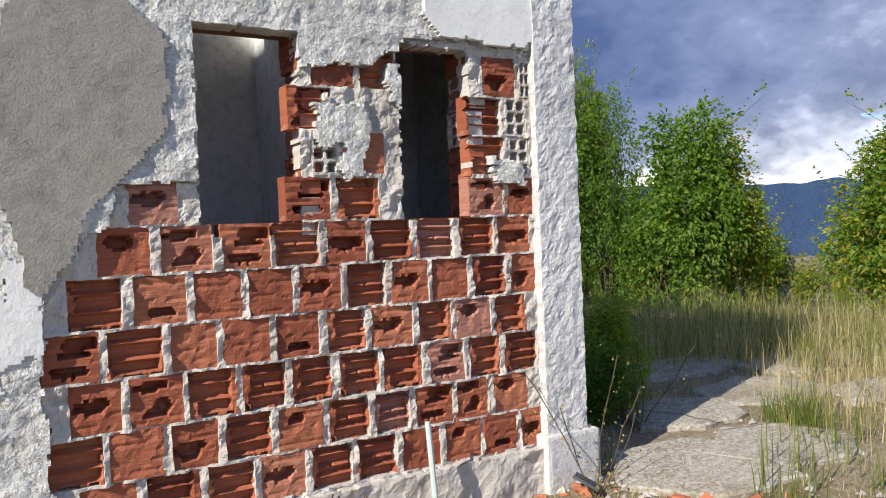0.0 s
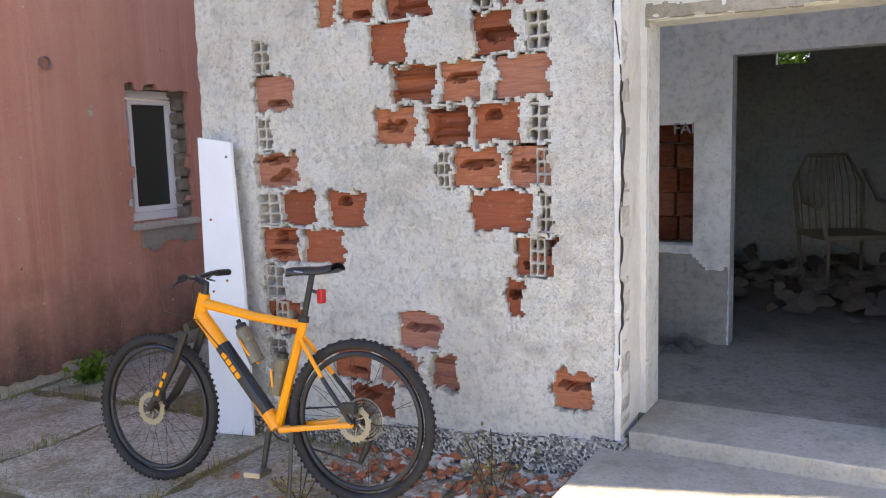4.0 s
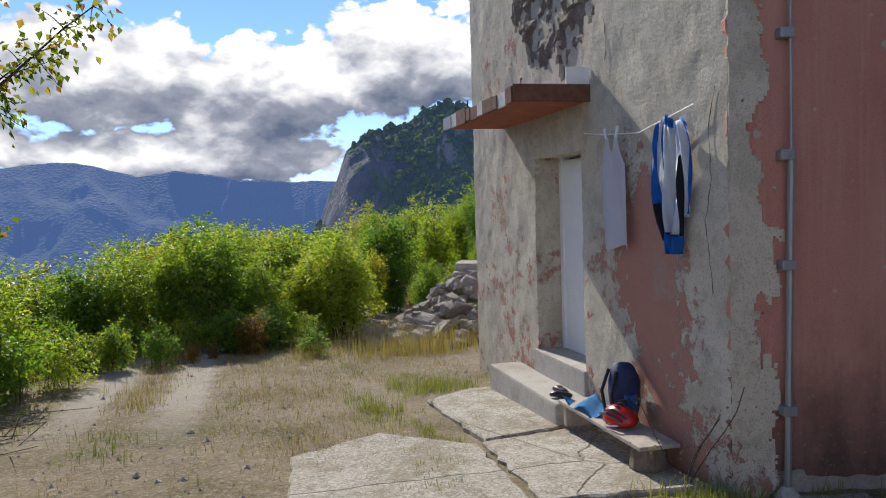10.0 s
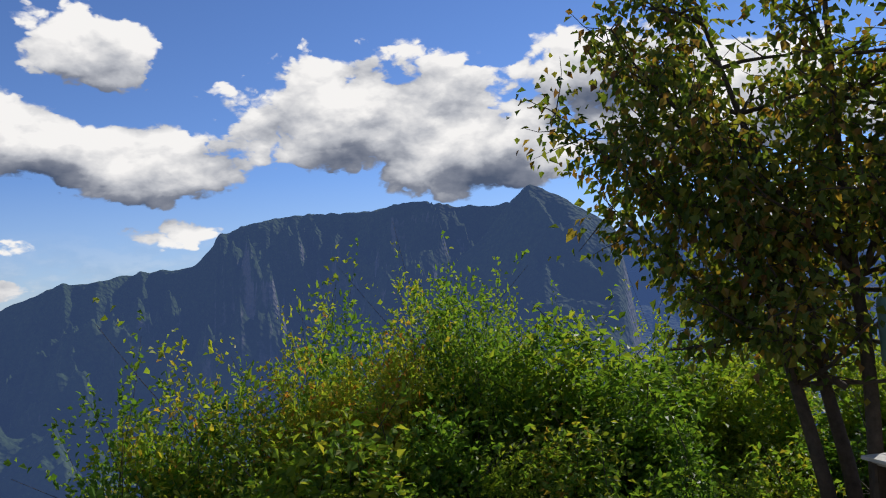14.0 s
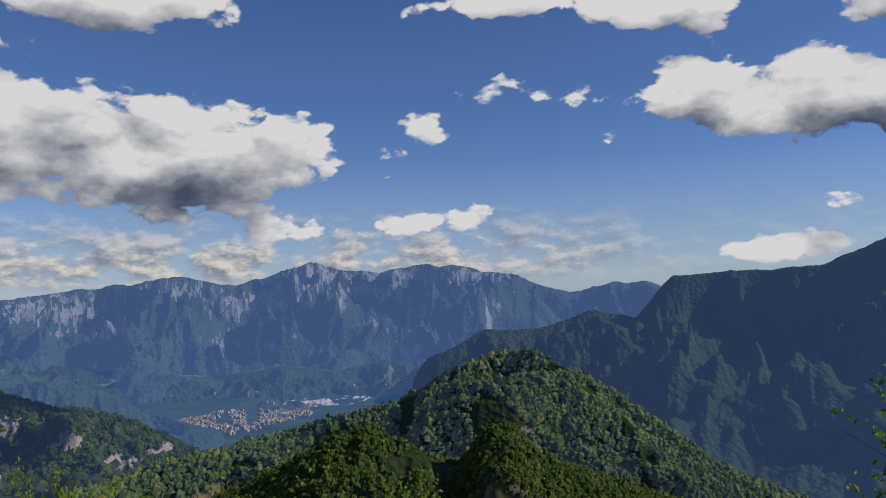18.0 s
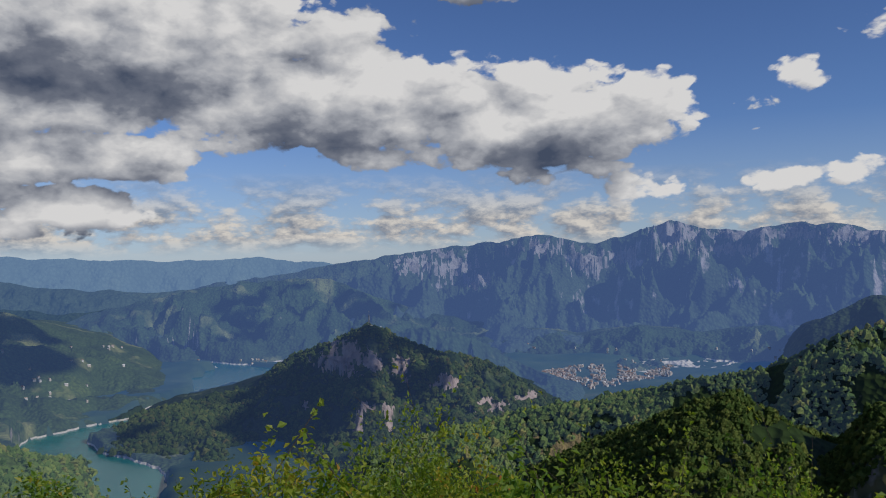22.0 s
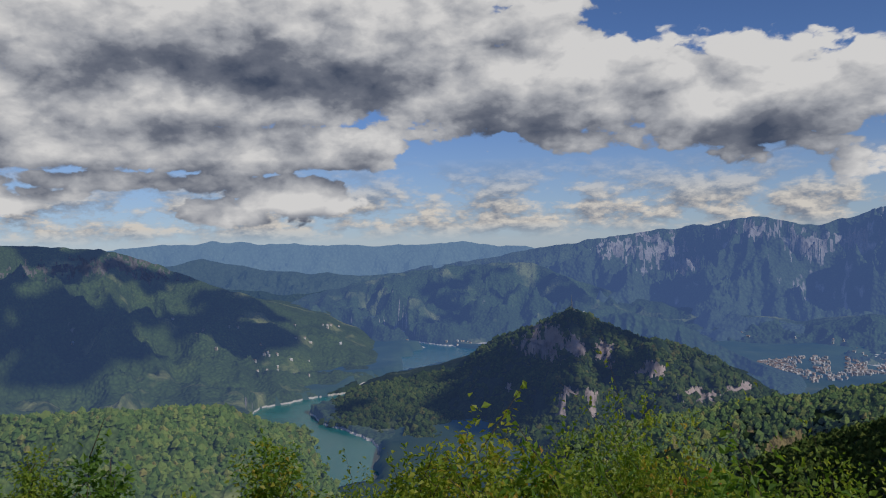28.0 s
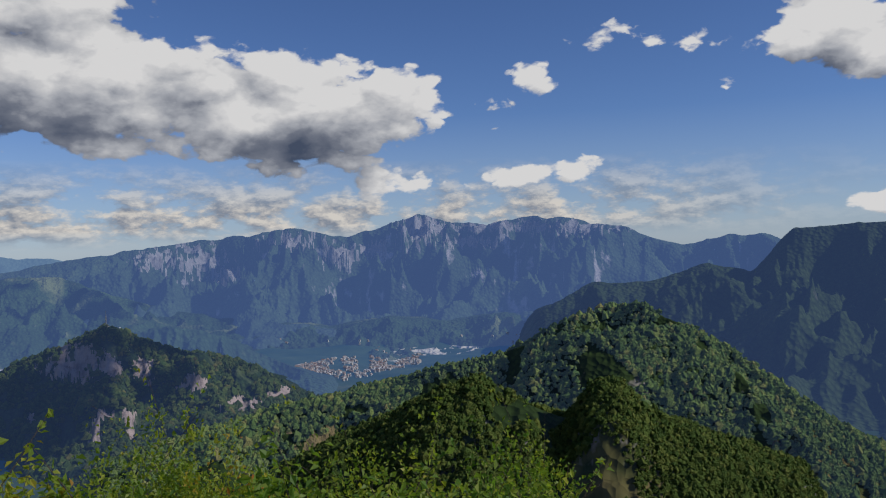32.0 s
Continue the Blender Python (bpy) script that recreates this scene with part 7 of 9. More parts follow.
for s in (-1, 1):
    part("chainstay", tubem([(0.40, s * 0.04, 0.315), (0.2, s * 0.055, 0.345), (0.0, s * 0.07, 0.373)], [0.016, 0.013, 0.014], 8), m_orange, bike)
    part("seatstay", tubem([(0.29, s * 0.02, 0.74), (0.16, s * 0.05, 0.57)], [0.011, 0.010], 8), m_orange, bike)
    part("seatstay_end", tubem([(0.16, s * 0.05, 0.57), (0.0, s * 0.07, 0.373)], [0.010, 0.012], 8), m_black, bike)
    part("fork_leg", tubem([(0.915, s * 0.065, 0.76), (0.99, s * 0.068, 0.60), (1.10, s * 0.068, 0.44), (WB, s * 0.06, 0.373)], [0.019, 0.022, 0.023, 0.017], 10), m_black, bike, "black suspension fork leg")
    for k in range(3):
        b = part("fork_mark", boxm(-0.008, 0.008, -0.001, 0.001, -0.016, 0.016), m_orange, bike)
        b.location, b.rotation_euler = (1.03 + 0.024 * k, s * 0.091, 0.55 - 0.044 * k), (0, -0.5, 0)
part("crown", tubem([(0.90, -0.075, 0.785), (0.895, 0, 0.80), (0.90, 0.075, 0.785)], [0.02, 0.028, 0.02], 10), m_black, bike)
part("stem", tubem([(0.845, 0, 0.945), (0.836, 0, 0.99), (0.90, 0, 1.02)], [0.02, 0.02, 0.017], 10), m_black, bike)
TURN = 0.38
bar = [Vector((0.90, 0, 1.02)) + Matrix.Rotation(TURN, 3, "Z") @ Vector(v) for v in ((-0.06, -0.36, 0.012), (-0.02, -0.2, 0.014), (0, -0.05, 0), (0, 0.05, 0), (-0.02, 0.2, 0.014), (-0.06, 0.36, 0.012))]
part("handlebar", tubem(bar, 0.0135, 10), m_black, bike)
for a, b in ((bar[0], bar[1]), (bar[5], bar[4])):
    part("grip", tubem([a, a.lerp(b, 0.75)], 0.017, 10), m_rubber, bike)
    part("brake_lever", tubem([a.lerp(b, 0.9), a.lerp(b, 0.85) + Vector((0.05, 0, -0.03)), a.lerp(b, 0.3) + Vector((0.06, 0, -0.045))], [0.008, 0.006, 0.004], 6), m_black, bike)
for s in (-1, 1):
    part("cable", tubem([bar[2 if s < 0 else 3], Vector((1.02, s * 0.12, 0.98)), Vector((1.0, s * 0.10, 0.86)), Vector((0.86, s * 0.045, 0.82)), Vector((0.7, s * 0.04, 0.66))], 0.0028, 5), m_black, bike)
part("seatpost", tubem([(0.280, 0, 0.82), (0.225, 0, 1.04)], 0.0145, 10), m_black, bike)
part("seat_clamp", tubem([(0.281, 0, 0.815), (0.276, 0, 0.84)], 0.026, 10), m_black, bike)
sd = bmesh.new()
prof = [(-0.13, 0.068, 0.012), (-0.09, 0.072, 0.0), (-0.03, 0.05, -0.006), (0.04, 0.026, -0.006), (0.11, 0.019, -0.008), (0.145, 0.012, -0.014)]
rows_ = [[sd.verts.new((0.22 + x, y * w, 1.075 + z - 0.03 * abs(y) ** 3)) for y in (-1, -0.6, 0, 0.6, 1)] for x, w, z in prof]
rows_2 = [[sd.verts.new((0.22 + x, y * w * 0.9, 1.048 + z - 0.012 * abs(y))) for y in (-1, -0.6, 0, 0.6, 1)] for x, w, z in prof]
for g in (rows_, rows_2):
    for a, b in zip(g, g[1:]):
        for k in range(4):
            sd.faces.new((a[k], b[k], b[k + 1], a[k + 1]))
for k in (0, 4):
    for (a, b), (c, d) in zip(zip(rows_, rows_[1:]), zip(rows_2, rows_2[1:])):
        sd.faces.new((a[k], b[k], d[k], c[k]))
bmesh.ops.recalc_face_normals(sd, faces=sd.faces)
part("saddle", sd, m_black, bike, "narrow black saddle", True)
for s in (-1, 1):
    part("saddle_rail", tubem([(0.14, s * 0.022, 1.055), (0.22, s * 0.022, 1.035), (0.31, s * 0.02, 1.05)], 0.004, 6), m_steel, bike)
part("tail_light", boxm(0.165, 0.195, -0.02, 0.02, 0.90, 0.965, 0.008), m_redlamp, bike, "red rear light on the seat post")
part("light_bracket", tubem([(0.19, 0, 0.95), (0.245, 0, 0.96)], 0.008, 6), m_black, bike)
for base, d in (((0.665, 0, 0.66), (-0.19, 0, -0.24)), ((0.34, 0, 0.47), (-0.055, 0, 0.20))):
    base, d = Vector(base), Vector(d)
    n_ = Vector((d.z, 0, -d.x)).normalized() * (0.055 if d.z < 0 else 0.06)
    n_ = n_ if (n_.z > 0 or d.z > 0) else -n_
    if d.z < 0:
        n_ = Vector((-abs(n_.x), 0, abs(n_.z))) * 0.9
        n_ = Vector((-0.055, 0, 0.03)) * -1
        n_ = Vector((-0.03, 0, 0.055)) * 0 + Vector((-0.058, 0, 0.046)) * -1
    p0, p1 = base + n_, base + n_ + d
    if d.z < 0:
        p0, p1 = Vector((0.56, 0, 0.585)), Vector((0.66, 0, 0.735))
        p0, p1 = Vector((0.60, 0, 0.60)) + Vector((-0.055, 0, 0.02)), Vector((0.69, 0, 0.74)) + Vector((-0.065, 0, 0.03))
    else:
        p0, p1 = Vector((0.45, 0, 0.475)), Vector((0.40, 0, 0.66))
    ax = (p1 - p0).normalized()
    bt = part("bottle", tubem([p0, p0 + ax * 0.09, p0 + ax * 0.105, p0 + ax * 0.12, p0 + ax * 0.17, p0 + ax * 0.185], [0.036, 0.036, 0.031, 0.036, 0.035, 0.022], 14), m_bottle, bike, "smoky drinking bottle")
    part("cap", tubem([p0 + ax * 0.178, p0 + ax * 0.20, p0 + ax * 0.205, p0 + ax * 0.225], [0.027, 0.027, 0.012, 0.010], 12), m_black, bt)
    for s in (-1, 1):
        part("bottle_cage", tubem([p0 - ax * 0.01, p0 + ax * 0.05 + Vector((0, s * 0.04, 0)), p0 + ax * 0.11 + Vector((0, s * 0.038, 0)) + Vector((0.02, 0, 0.01))], 0.005, 6), m_orange, bike)
part("crank", tubem([(0.44, 0.07, 0.315), (0.465, 0.085, 0.145)], [0.016, 0.012], 8), m_black, bike)
part("crank", tubem([(0.44, -0.07, 0.315), (0.415, -0.085, 0.485)], [0.016, 0.012], 8), m_black, bike)
part("pedal", boxm(0.42, 0.51, 0.085, 0.18, 0.125, 0.15, 0.006), m_steel, bike, "silver flat pedal")
part("pedal", boxm(0.37, 0.46, -0.18, -0.085, 0.47, 0.495, 0.006), m_steel, bike)
ch = torus(0.074, 0.005, 40, 6)
o = part("chainring", ch, m_black, bike)
o.location = (0.44, -0.05, 0.315)
for k, r_ in enumerate((0.095, 0.08, 0.066, 0.052, 0.04)):
    o = part("sprocket", torus(r_, 0.005, 36, 6, 0.6), m_steel, bike)
    o.location = (0, -0.035 - 0.005 * k, 0.373)
part("chain", tubem([(0.44, -0.05, 0.389), (0.0, -0.048, 0.435)], 0.0045, 6), m_black, bike)
part("chain", tubem([(0.44, -0.05, 0.241), (0.03, -0.048, 0.17)], 0.0045, 6), m_black, bike)
part("derailleur", tubem([(-0.02, -0.06, 0.33), (0.0, -0.065, 0.25), (0.04, -0.06, 0.165)], [0.016, 0.02, 0.012], 8), m_black, bike)
part("calliper", boxm(-0.02, 0.05, 0.05, 0.085, 0.42, 0.47, 0.008), m_black, bike)
part("calliper", boxm(1.06, 1.11, 0.05, 0.09, 0.42, 0.49, 0.008), m_black, bike)
part("kickstand", tubem([(0.33, 0.05, 0.31), (0.30, 0.14, -0.03)], [0.010, 0.009], 6), m_black, bike)


# ---------- loose things by the ruin ----------
bd = bmesh.new()
out_ = [(-3.42, 0.02), (-3.10, 0.05), (-3.105, 0.45), (-3.13, 1.02), (-3.18, 1.60), (-3.185, 1.74), (-3.44, 1.775), (-3.43, 1.0)]
fr = [bd.verts.new((x, 3.365 + 0.055 * z / 1.8, z)) for x, z in out_]
bk = [bd.verts.new((x, 3.385 + 0.055 * z / 1.8, z)) for x, z in out_]
bd.faces.new(fr)
bd.faces.new(bk[::-1])
for i in range(len(out_)):
    j = (i + 1) % len(out_)
    bd.faces.new((fr[i], bk[i], bk[j], fr[j]))
bmesh.ops.recalc_face_normals(bd, faces=bd.faces)
board = tagged(obj("board", bd, plain("white_board", (0.74, 0.78, 0.84), 0.5, vary=0.06, scale=3)), "broken white sheet leaning against the wall's corner", "board")
for x, z in ((-3.22, 1.66), (-3.36, 1.3), (-3.25, 0.95), (-3.36, 0.88)):
    part("screw_hole", tubem([(x, 3.36 + 0.055 * z / 1.8, z), (x, 3.372 + 0.055 * z / 1.8, z)], 0.008, 8), m_core, board)

tagged(obj("pipe", tubem([(2.33, 3.30, 0.28), (2.36, 3.42, 0.80)], 0.014, 8), metal_paint("pale_green_pipe", (0.45, 0.52, 0.48), 0.5)), "thin pale pipe leaning on the brick wall", "pipe")
shard = boxm(-0.10, 0.10, -0.07, 0.07, -0.008, 0.008, 0.003)
sx, sy = 3.22, 3.30
o = tagged(obj("roof_shard", shard, plain("dark_slate", (0.05, 0.055, 0.06), 0.6)), "dark flat shard lying in brick rubble", "shard")
o.location, o.rotation_euler = (sx, sy, float(ground_z(sx, sy)) + 0.07), (0.5, 0.2, 0.8)


def chunk(bm, p, s, rs, flat=0.6):
    """A broken lump of stone or brick."""
    g = bmesh.ops.create_icosphere(bm, subdivisions=1, radius=1.0, matrix=Matrix.Translation(p) @ Matrix.Rotation(rs.uniform(0, 6.3), 4, "Z") @ Matrix.Rotation(rs.uniform(-0.5, 0.5), 4, "X") @ Matrix.Diagonal((s * rs.uniform(0.7, 1.2), s * rs.uniform(0.5, 0.9), s * flat * rs.uniform(0.5, 0.9), 1)))
    for v in g["verts"]:
        v.co += Vector(rs.normal(size=3)) * s * 0.16


def chunk_meshes(name, n, seed, material, flat):
    rs = np.random.RandomState(seed)
    L = []
    for _ in range(n):
        bm = bmesh.new()
        chunk(bm, Vector((0, 0, 0)), 1.0, rs, flat)
        me = bpy.data.meshes.new(name)
        bm.to_mesh(me)
        bm.free()
        me.materials.append(material)
        L.append(me)
    return L


m_shard = Mat("brick_shards", 0.9, 0, 0.2)
m_shard.color(m_shard.mix(m_shard.ramp(m_shard.random(), [(0.55, 0), (0.62, 1)]), m_shard.mix(m_shard.noise(20, 4), (0.30, 0.08, 0.04), (0.50, 0.20, 0.11)), (0.52, 0.48, 0.43)))
m_shard = m_shard.m
m_stone = Mat("grey_limestone", 0.95, 0, 0.15)
m_stone.color(m_stone.mix(m_stone.random(), m_stone.mix(m_stone.noise(4, 5, 0.7), (0.30, 0.27, 0.24), (0.52, 0.49, 0.45)), m_stone.mix(m_stone.noise(5, 5), (0.24, 0.19, 0.16), (0.45, 0.40, 0.36))))
m_stone.bump(m_stone.noise(9, 5, 0.7), 0.05)
m_stone = m_stone.m
SHARDS, STONES = chunk_meshes("brick_shard", 8, 3, m_shard, 0.5), chunk_meshes("stone", 9, 5, m_stone, 0.75)


def heap(name, label, spots, meshes, category="rubble", pname="shard"):
    root = tagged(new(name), label, category)
    for x, y, z, s in spots:
        o = new(pname, random.choice(meshes))
        o.parent, o.location, o.scale = root, (x, y, z), (s, s, s)
        o.rotation_euler = (rnd(-0.3, 0.3), rnd(-0.3, 0.3), rnd(0, 6.28))
    return root


def strew(n, x0, x1, y0, y1, s0, s1, raise_=0.0):
    L = []
    for _ in range(n):
        x, y = rnd(x0, x1), rnd(y0, y1)
        s = s0 + (s1 - s0) * random.random() ** 2.5
        L.append((x, y, float(ground_z(x, y)) + raise_ + s * 0.2, s))
    return L


heap("brick_rubble", "red brick shards and plaster crumbs along the wall's foot", strew(230, -2.4, -1.0, 2.95, 3.46, 0.012, 0.06, 0.015) + strew(60, -3.0, -1.0, 2.3, 3.1, 0.008, 0.03, 0.02), SHARDS)
heap("brick_rubble", "drift of small red brick shards behind the bicycle", strew(280, -2.2, -1.05, 3.05, 3.46, 0.010, 0.045, 0.03), SHARDS)
heap("brick_rubble", "red brick shards and plaster crumbs by the column", strew(150, 0.5, 3.6, 2.85, 3.46, 0.015, 0.07) + strew(140, 2.7, 4.2, 2.6, 3.45, 0.010, 0.055), SHARDS)
heap("hall_rubble", "plaster rubble heaped on the dark room's floor", [(rnd(-1.9, 0.3), rnd(6.3, 8.6), 0.37 + rnd(0, 0.22), rnd(0.04, 0.12)) for _ in range(150)] + [(rnd(-1.5, -0.95), rnd(4.9, 5.28), 0.37 + rnd(0, 0.05), rnd(0.02, 0.06)) for _ in range(50)], STONES)

# wicker chair in the dark room
m_wicker = plain("grey_wicker", (0.22, 0.19, 0.15), 0.8, vary=0.2, scale=20)
ch_ = tagged(new("wicker_chair"), "grey wicker armchair abandoned in the dark room", "chair")
ch_.matrix_world = Matrix.Translation((-0.25, 7.1, 0.50)) @ Matrix.Rotation(0.5, 4, "Z")
for s in (-1, 1):
    part("leg", tubem([(s * 0.24, -0.24, 0), (s * 0.25, -0.25, 0.40)], 0.014, 6), m_wicker, ch_)
    part("leg", tubem([(s * 0.24, 0.22, 0), (s * 0.26, 0.26, 0.40)], 0.014, 6), m_wicker, ch_)
    part("armrest", tubem([(s * 0.27, -0.26, 0.40), (s * 0.30, -0.24, 0.62), (s * 0.30, 0.1, 0.66), (s * 0.26, 0.28, 0.9)], 0.018, 6), m_wicker, ch_)
part("seat", boxm(-0.27, 0.27, -0.27, 0.27, 0.38, 0.42, 0.01), m_wicker, ch_)
part("back_rim", tubem([(-0.26, 0.26, 0.42), (-0.28, 0.32, 0.8), (-0.16, 0.36, 1.02), (0.16, 0.36, 1.02), (0.28, 0.32, 0.8), (0.26, 0.26, 0.42)], 0.018, 6), m_wicker, ch_)
for k in range(9):
    x = -0.22 + k * 0.055
    part("cane", tubem([(x, 0.27, 0.42), (x * 1.05, 0.33, 0.8), (x * 0.8, 0.36, 1.0)], 0.006, 5), m_wicker, ch_)

# ---------- at the house door ----------
zf = float(ground_z(-6.6, 0.9)) + 0.05
F2 = lambda u, v, z: tuple(on_front(np.array((u, -v, z))))
bench = tagged(new("bench"), "low bench of one weathered board on a log", "bench")
part("board", moved(boxm(0.47, 1.86, -0.36, -0.07, zf + 0.165, zf + 0.195, 0.008), on_front), m_wood, bench)
lg = tubem([(0, 0, 0), (0, 0, 0.02), (0, 0, 0.15), (0, 0, 0.163)], [0.125, 0.13, 0.118, 0.112], 16)
for v in lg.verts:
    v.co.x += 0.01 * math.sin(9 * math.atan2(v.co.y, v.co.x))
o = part("log", lg, plain("split_log", (0.20, 0.16, 0.12), 0.9, vary=0.4, scale=16, bump=0.01), bench, "upright grey log under the board")
o.location = F2(0.62, 0.22, zf)
part("trestle", moved(boxm(1.74, 1.80, -0.34, -0.09, zf, zf + 0.165, 0.006), on_front), m_wood, bench)


def cloth(fn, nu, nv, material, thick=0.004):
    """A hanging cloth: fn(u, v) gives the place on the front wall; nu x nv patches."""
    bm = bmesh.new()
    g = [[bm.verts.new(fn(i / nu, j / nv)) for j in range(nv + 1)] for i in range(nu + 1)]
    for i in range(nu):
        for j in range(nv):
            bm.faces.new((g[i][j], g[i + 1][j], g[i + 1][j + 1], g[i][j + 1]))
    bmesh.ops.solidify(bm, geom=bm.faces[:], thickness=thick)
    return bm


m_vest = plain("white_cotton", (0.78, 0.78, 0.84), 0.9, vary=0.05, scale=12, bump=0.001)
m_blue = plain("blue_jersey", (0.02, 0.16, 0.55), 0.75, vary=0.12, scale=12, bump=0.001)
m_jwhite = plain("white_jersey", (0.72, 0.75, 0.80), 0.75, vary=0.06, scale=12, bump=0.001)
m_jblack = plain("black_jersey", (0.02, 0.022, 0.03), 0.75)
line = tagged(obj("clothes_line", tubem([F2(1.98, 0.03, 2.25), F2(1.55, 0.06, 2.20), F2(1.0, 0.05, 2.16), F2(0.32, 0.03, 2.27)], 0.004, 5), m_white_paint), "thin line strung along the house front for drying clothes", "line")
vest = tagged(new("vest"), "white sleeveless vest hung on the line to dry", "shirt")


def vest_at(u, v):
    wide = 0.21 if v > 0.28 else 0.10 + 0.11 * (v / 0.28) ** 2
    x = 1.42 + (u - 0.5) * 2 * wide * (1 + 0.1 * v) - 0.05 * v
    dip = 0.13 * max(0, 1 - ((u - 0.5) / 0.28) ** 2) * (1 - min(1, v * 4))
    return F2(x, 0.06 + 0.025 * math.sin(u * 9 + v * 2) * v, 2.19 - dip - v * 0.86 + 0.03 * math.sin(u * 6) * v)


part("body", cloth(vest_at, 14, 18, m_vest), m_vest, vest, "", True)
for x in (1.50, 1.34):
    part("strap", tubem([F2(x, 0.06, 2.16), F2(x + (0.03 if x > 1.42 else -0.03), 0.06, 2.24)], 0.012, 6), m_vest, vest)
jer = tagged(new("cycling_jersey"), "blue and white cycling jersey hung inside out on the line", "shirt")


def jer_at(a0, a1, v0, v1):
    """A strip of the jersey between two shares of its width and of its length."""
    def f(u, v):
        a, w = a0 + (a1 - a0) * u, v0 + (v1 - v0) * v
        half = np.interp(w, [0, 0.06, 0.2, 0.45, 0.75, 0.92, 1.0], [0.15, 0.20, 0.235, 0.215, 0.19, 0.13, 0.06])
        x = 0.55 - (a - 0.5) * 2 * half - 0.03 * w
        fold = 0.030 * math.sin(a * 17 + w * 3) * (0.25 + w) + 0.012 * math.sin(a * 41 - w * 9)
        return F2(x, 0.065 + fold, 2.21 - 0.88 * w - 0.05 * abs(a - 0.5) * (1 - w) + 0.03 * math.sin(a * 7) * (1 - w))
    return f


for nm, a0, a1, v0, v1, mt in (("sleeve", 0.0, 0.13, 0.02, 0.62, m_blue), ("panel", 0.13, 0.24, 0.0, 0.80, m_jwhite), ("stripe", 0.24, 0.30, 0.0, 0.86, m_blue), ("panel", 0.30, 0.60, 0.05, 0.84, m_jwhite), ("stripe", 0.60, 0.67, 0.0, 0.84, m_blue), ("panel", 0.67, 0.75, 0.0, 0.84, m_jwhite),
                               ("side_panel", 0.75, 0.83, 0.25, 0.86, m_jblack), ("yoke", 0.75, 0.83, 0.0, 0.25, m_blue), ("sleeve", 0.83, 0.92, 0.0, 0.72, m_jwhite), ("cuff", 0.92, 1.0, 0.0, 0.70, m_blue), ("side_panel", 0.0, 0.13, 0.62, 0.90, m_jblack), ("hem", 0.13, 0.83, 0.86, 1.0, m_blue), ("collar", 0.30, 0.60, -0.02, 0.05, m_blue)):
    part(nm, cloth(jer_at(a0, a1, v0, v1), max(3, int((a1 - a0) * 40)), max(3, int((v1 - v0) * 22)), mt), mt, jer, "", True)

# bag, towel and helmet on the bench
bz = zf + 0.195
bag = tagged(new("backpack"), "dark blue backpack leaning on the wall on the bench", "backpack")
bb = bmesh.new()
bmesh.ops.create_uvsphere(bb, u_segments=18, v_segments=12, radius=1.0)
for v in bb.verts:
    v.co = Vector((math.copysign(abs(v.co.x) ** 0.7, v.co.x) * 0.13, math.copysign(abs(v.co.y) ** 0.7, v.co.y) * 0.10 + 0.02 * v.co.z, math.copysign(abs(v.co.z) ** 0.75, v.co.z) * 0.21))
    v.co += v.normal * 0.012 * noise.noise(v.co * 14)
m_navy = plain("navy_nylon", (0.018, 0.03, 0.085), 0.7, vary=0.3, scale=14, bump=0.002)
bo = part("body", bb, m_navy, bag, "", True)
bo.location, bo.rotation_euler = F2(1.16, 0.12, bz + 0.2), (0.15, 0.1, 0.2)
for k in (-1, 1):
    part("strap", tubem([F2(1.16 + 0.06 * k, 0.21, bz + 0.36), F2(1.16 + 0.08 * k, 0.26, bz + 0.2), F2(1.16 + 0.06 * k, 0.24, bz + 0.03)], 0.014, 6), m_black, bag)
part("bottle_pocket", tubem([F2(1.02, 0.14, bz + 0.05), F2(1.02, 0.14, bz + 0.2)], [0.05, 0.045], 10), plain("blue_mesh", (0.02, 0.10, 0.30), 0.8), bag)
tagged(obj("towel", cloth(lambda u, v: F2(1.22 + u * 0.55, 0.10 + 0.26 * v, bz + 0.02 + 0.03 * math.sin(u * 9 + v * 5) + 0.05 * (1 - u) * (1 - v)), 12, 8, m_blue), plain("light_blue_cloth", (0.08, 0.32, 0.62), 0.9, vary=0.15, scale=10), None, "", True), "crumpled light blue cloth spread on the bench", "cloth")
hel = tagged(new("helmet"), "red and black cycling helmet on the bench", "helmet")
hb = bmesh.new()
bmesh.ops.create_uvsphere(hb, u_segments=20, v_segments=10, radius=1.0)
bmesh.ops.delete(hb, geom=[v for v in hb.verts if v.co.z < -0.15], context="VERTS")
for v in hb.verts:
    v.co = Vector((v.co.x * 0.15, v.co.y * 0.105, v.co.z * 0.10))
bmesh.ops.solidify(hb, geom=hb.faces[:], thickness=0.02)
hs = part("shell", hb, m_redlamp, hel, "glossy red shell", True)
hs.location, hs.rotation_euler = F2(0.98, 0.24, bz + 0.05), (0.35, 0.1, 0.5)
for k in range(5):
    a = (k - 2) * 0.035
    o = part("vent", tubem([(-0.10, a * 1.3, 0.062), (0.0, a * 1.5, 0.103), (0.11, a * 1.1, 0.055)], [0.006, 0.012, 0.006], 6), m_black, hs)
part("chin_strap", tubem([F2(1.05, 0.32, bz + 0.04), F2(0.98, 0.36, bz + 0.01), F2(0.88, 0.31, bz + 0.03)], 0.006, 5), m_white_paint, hel)
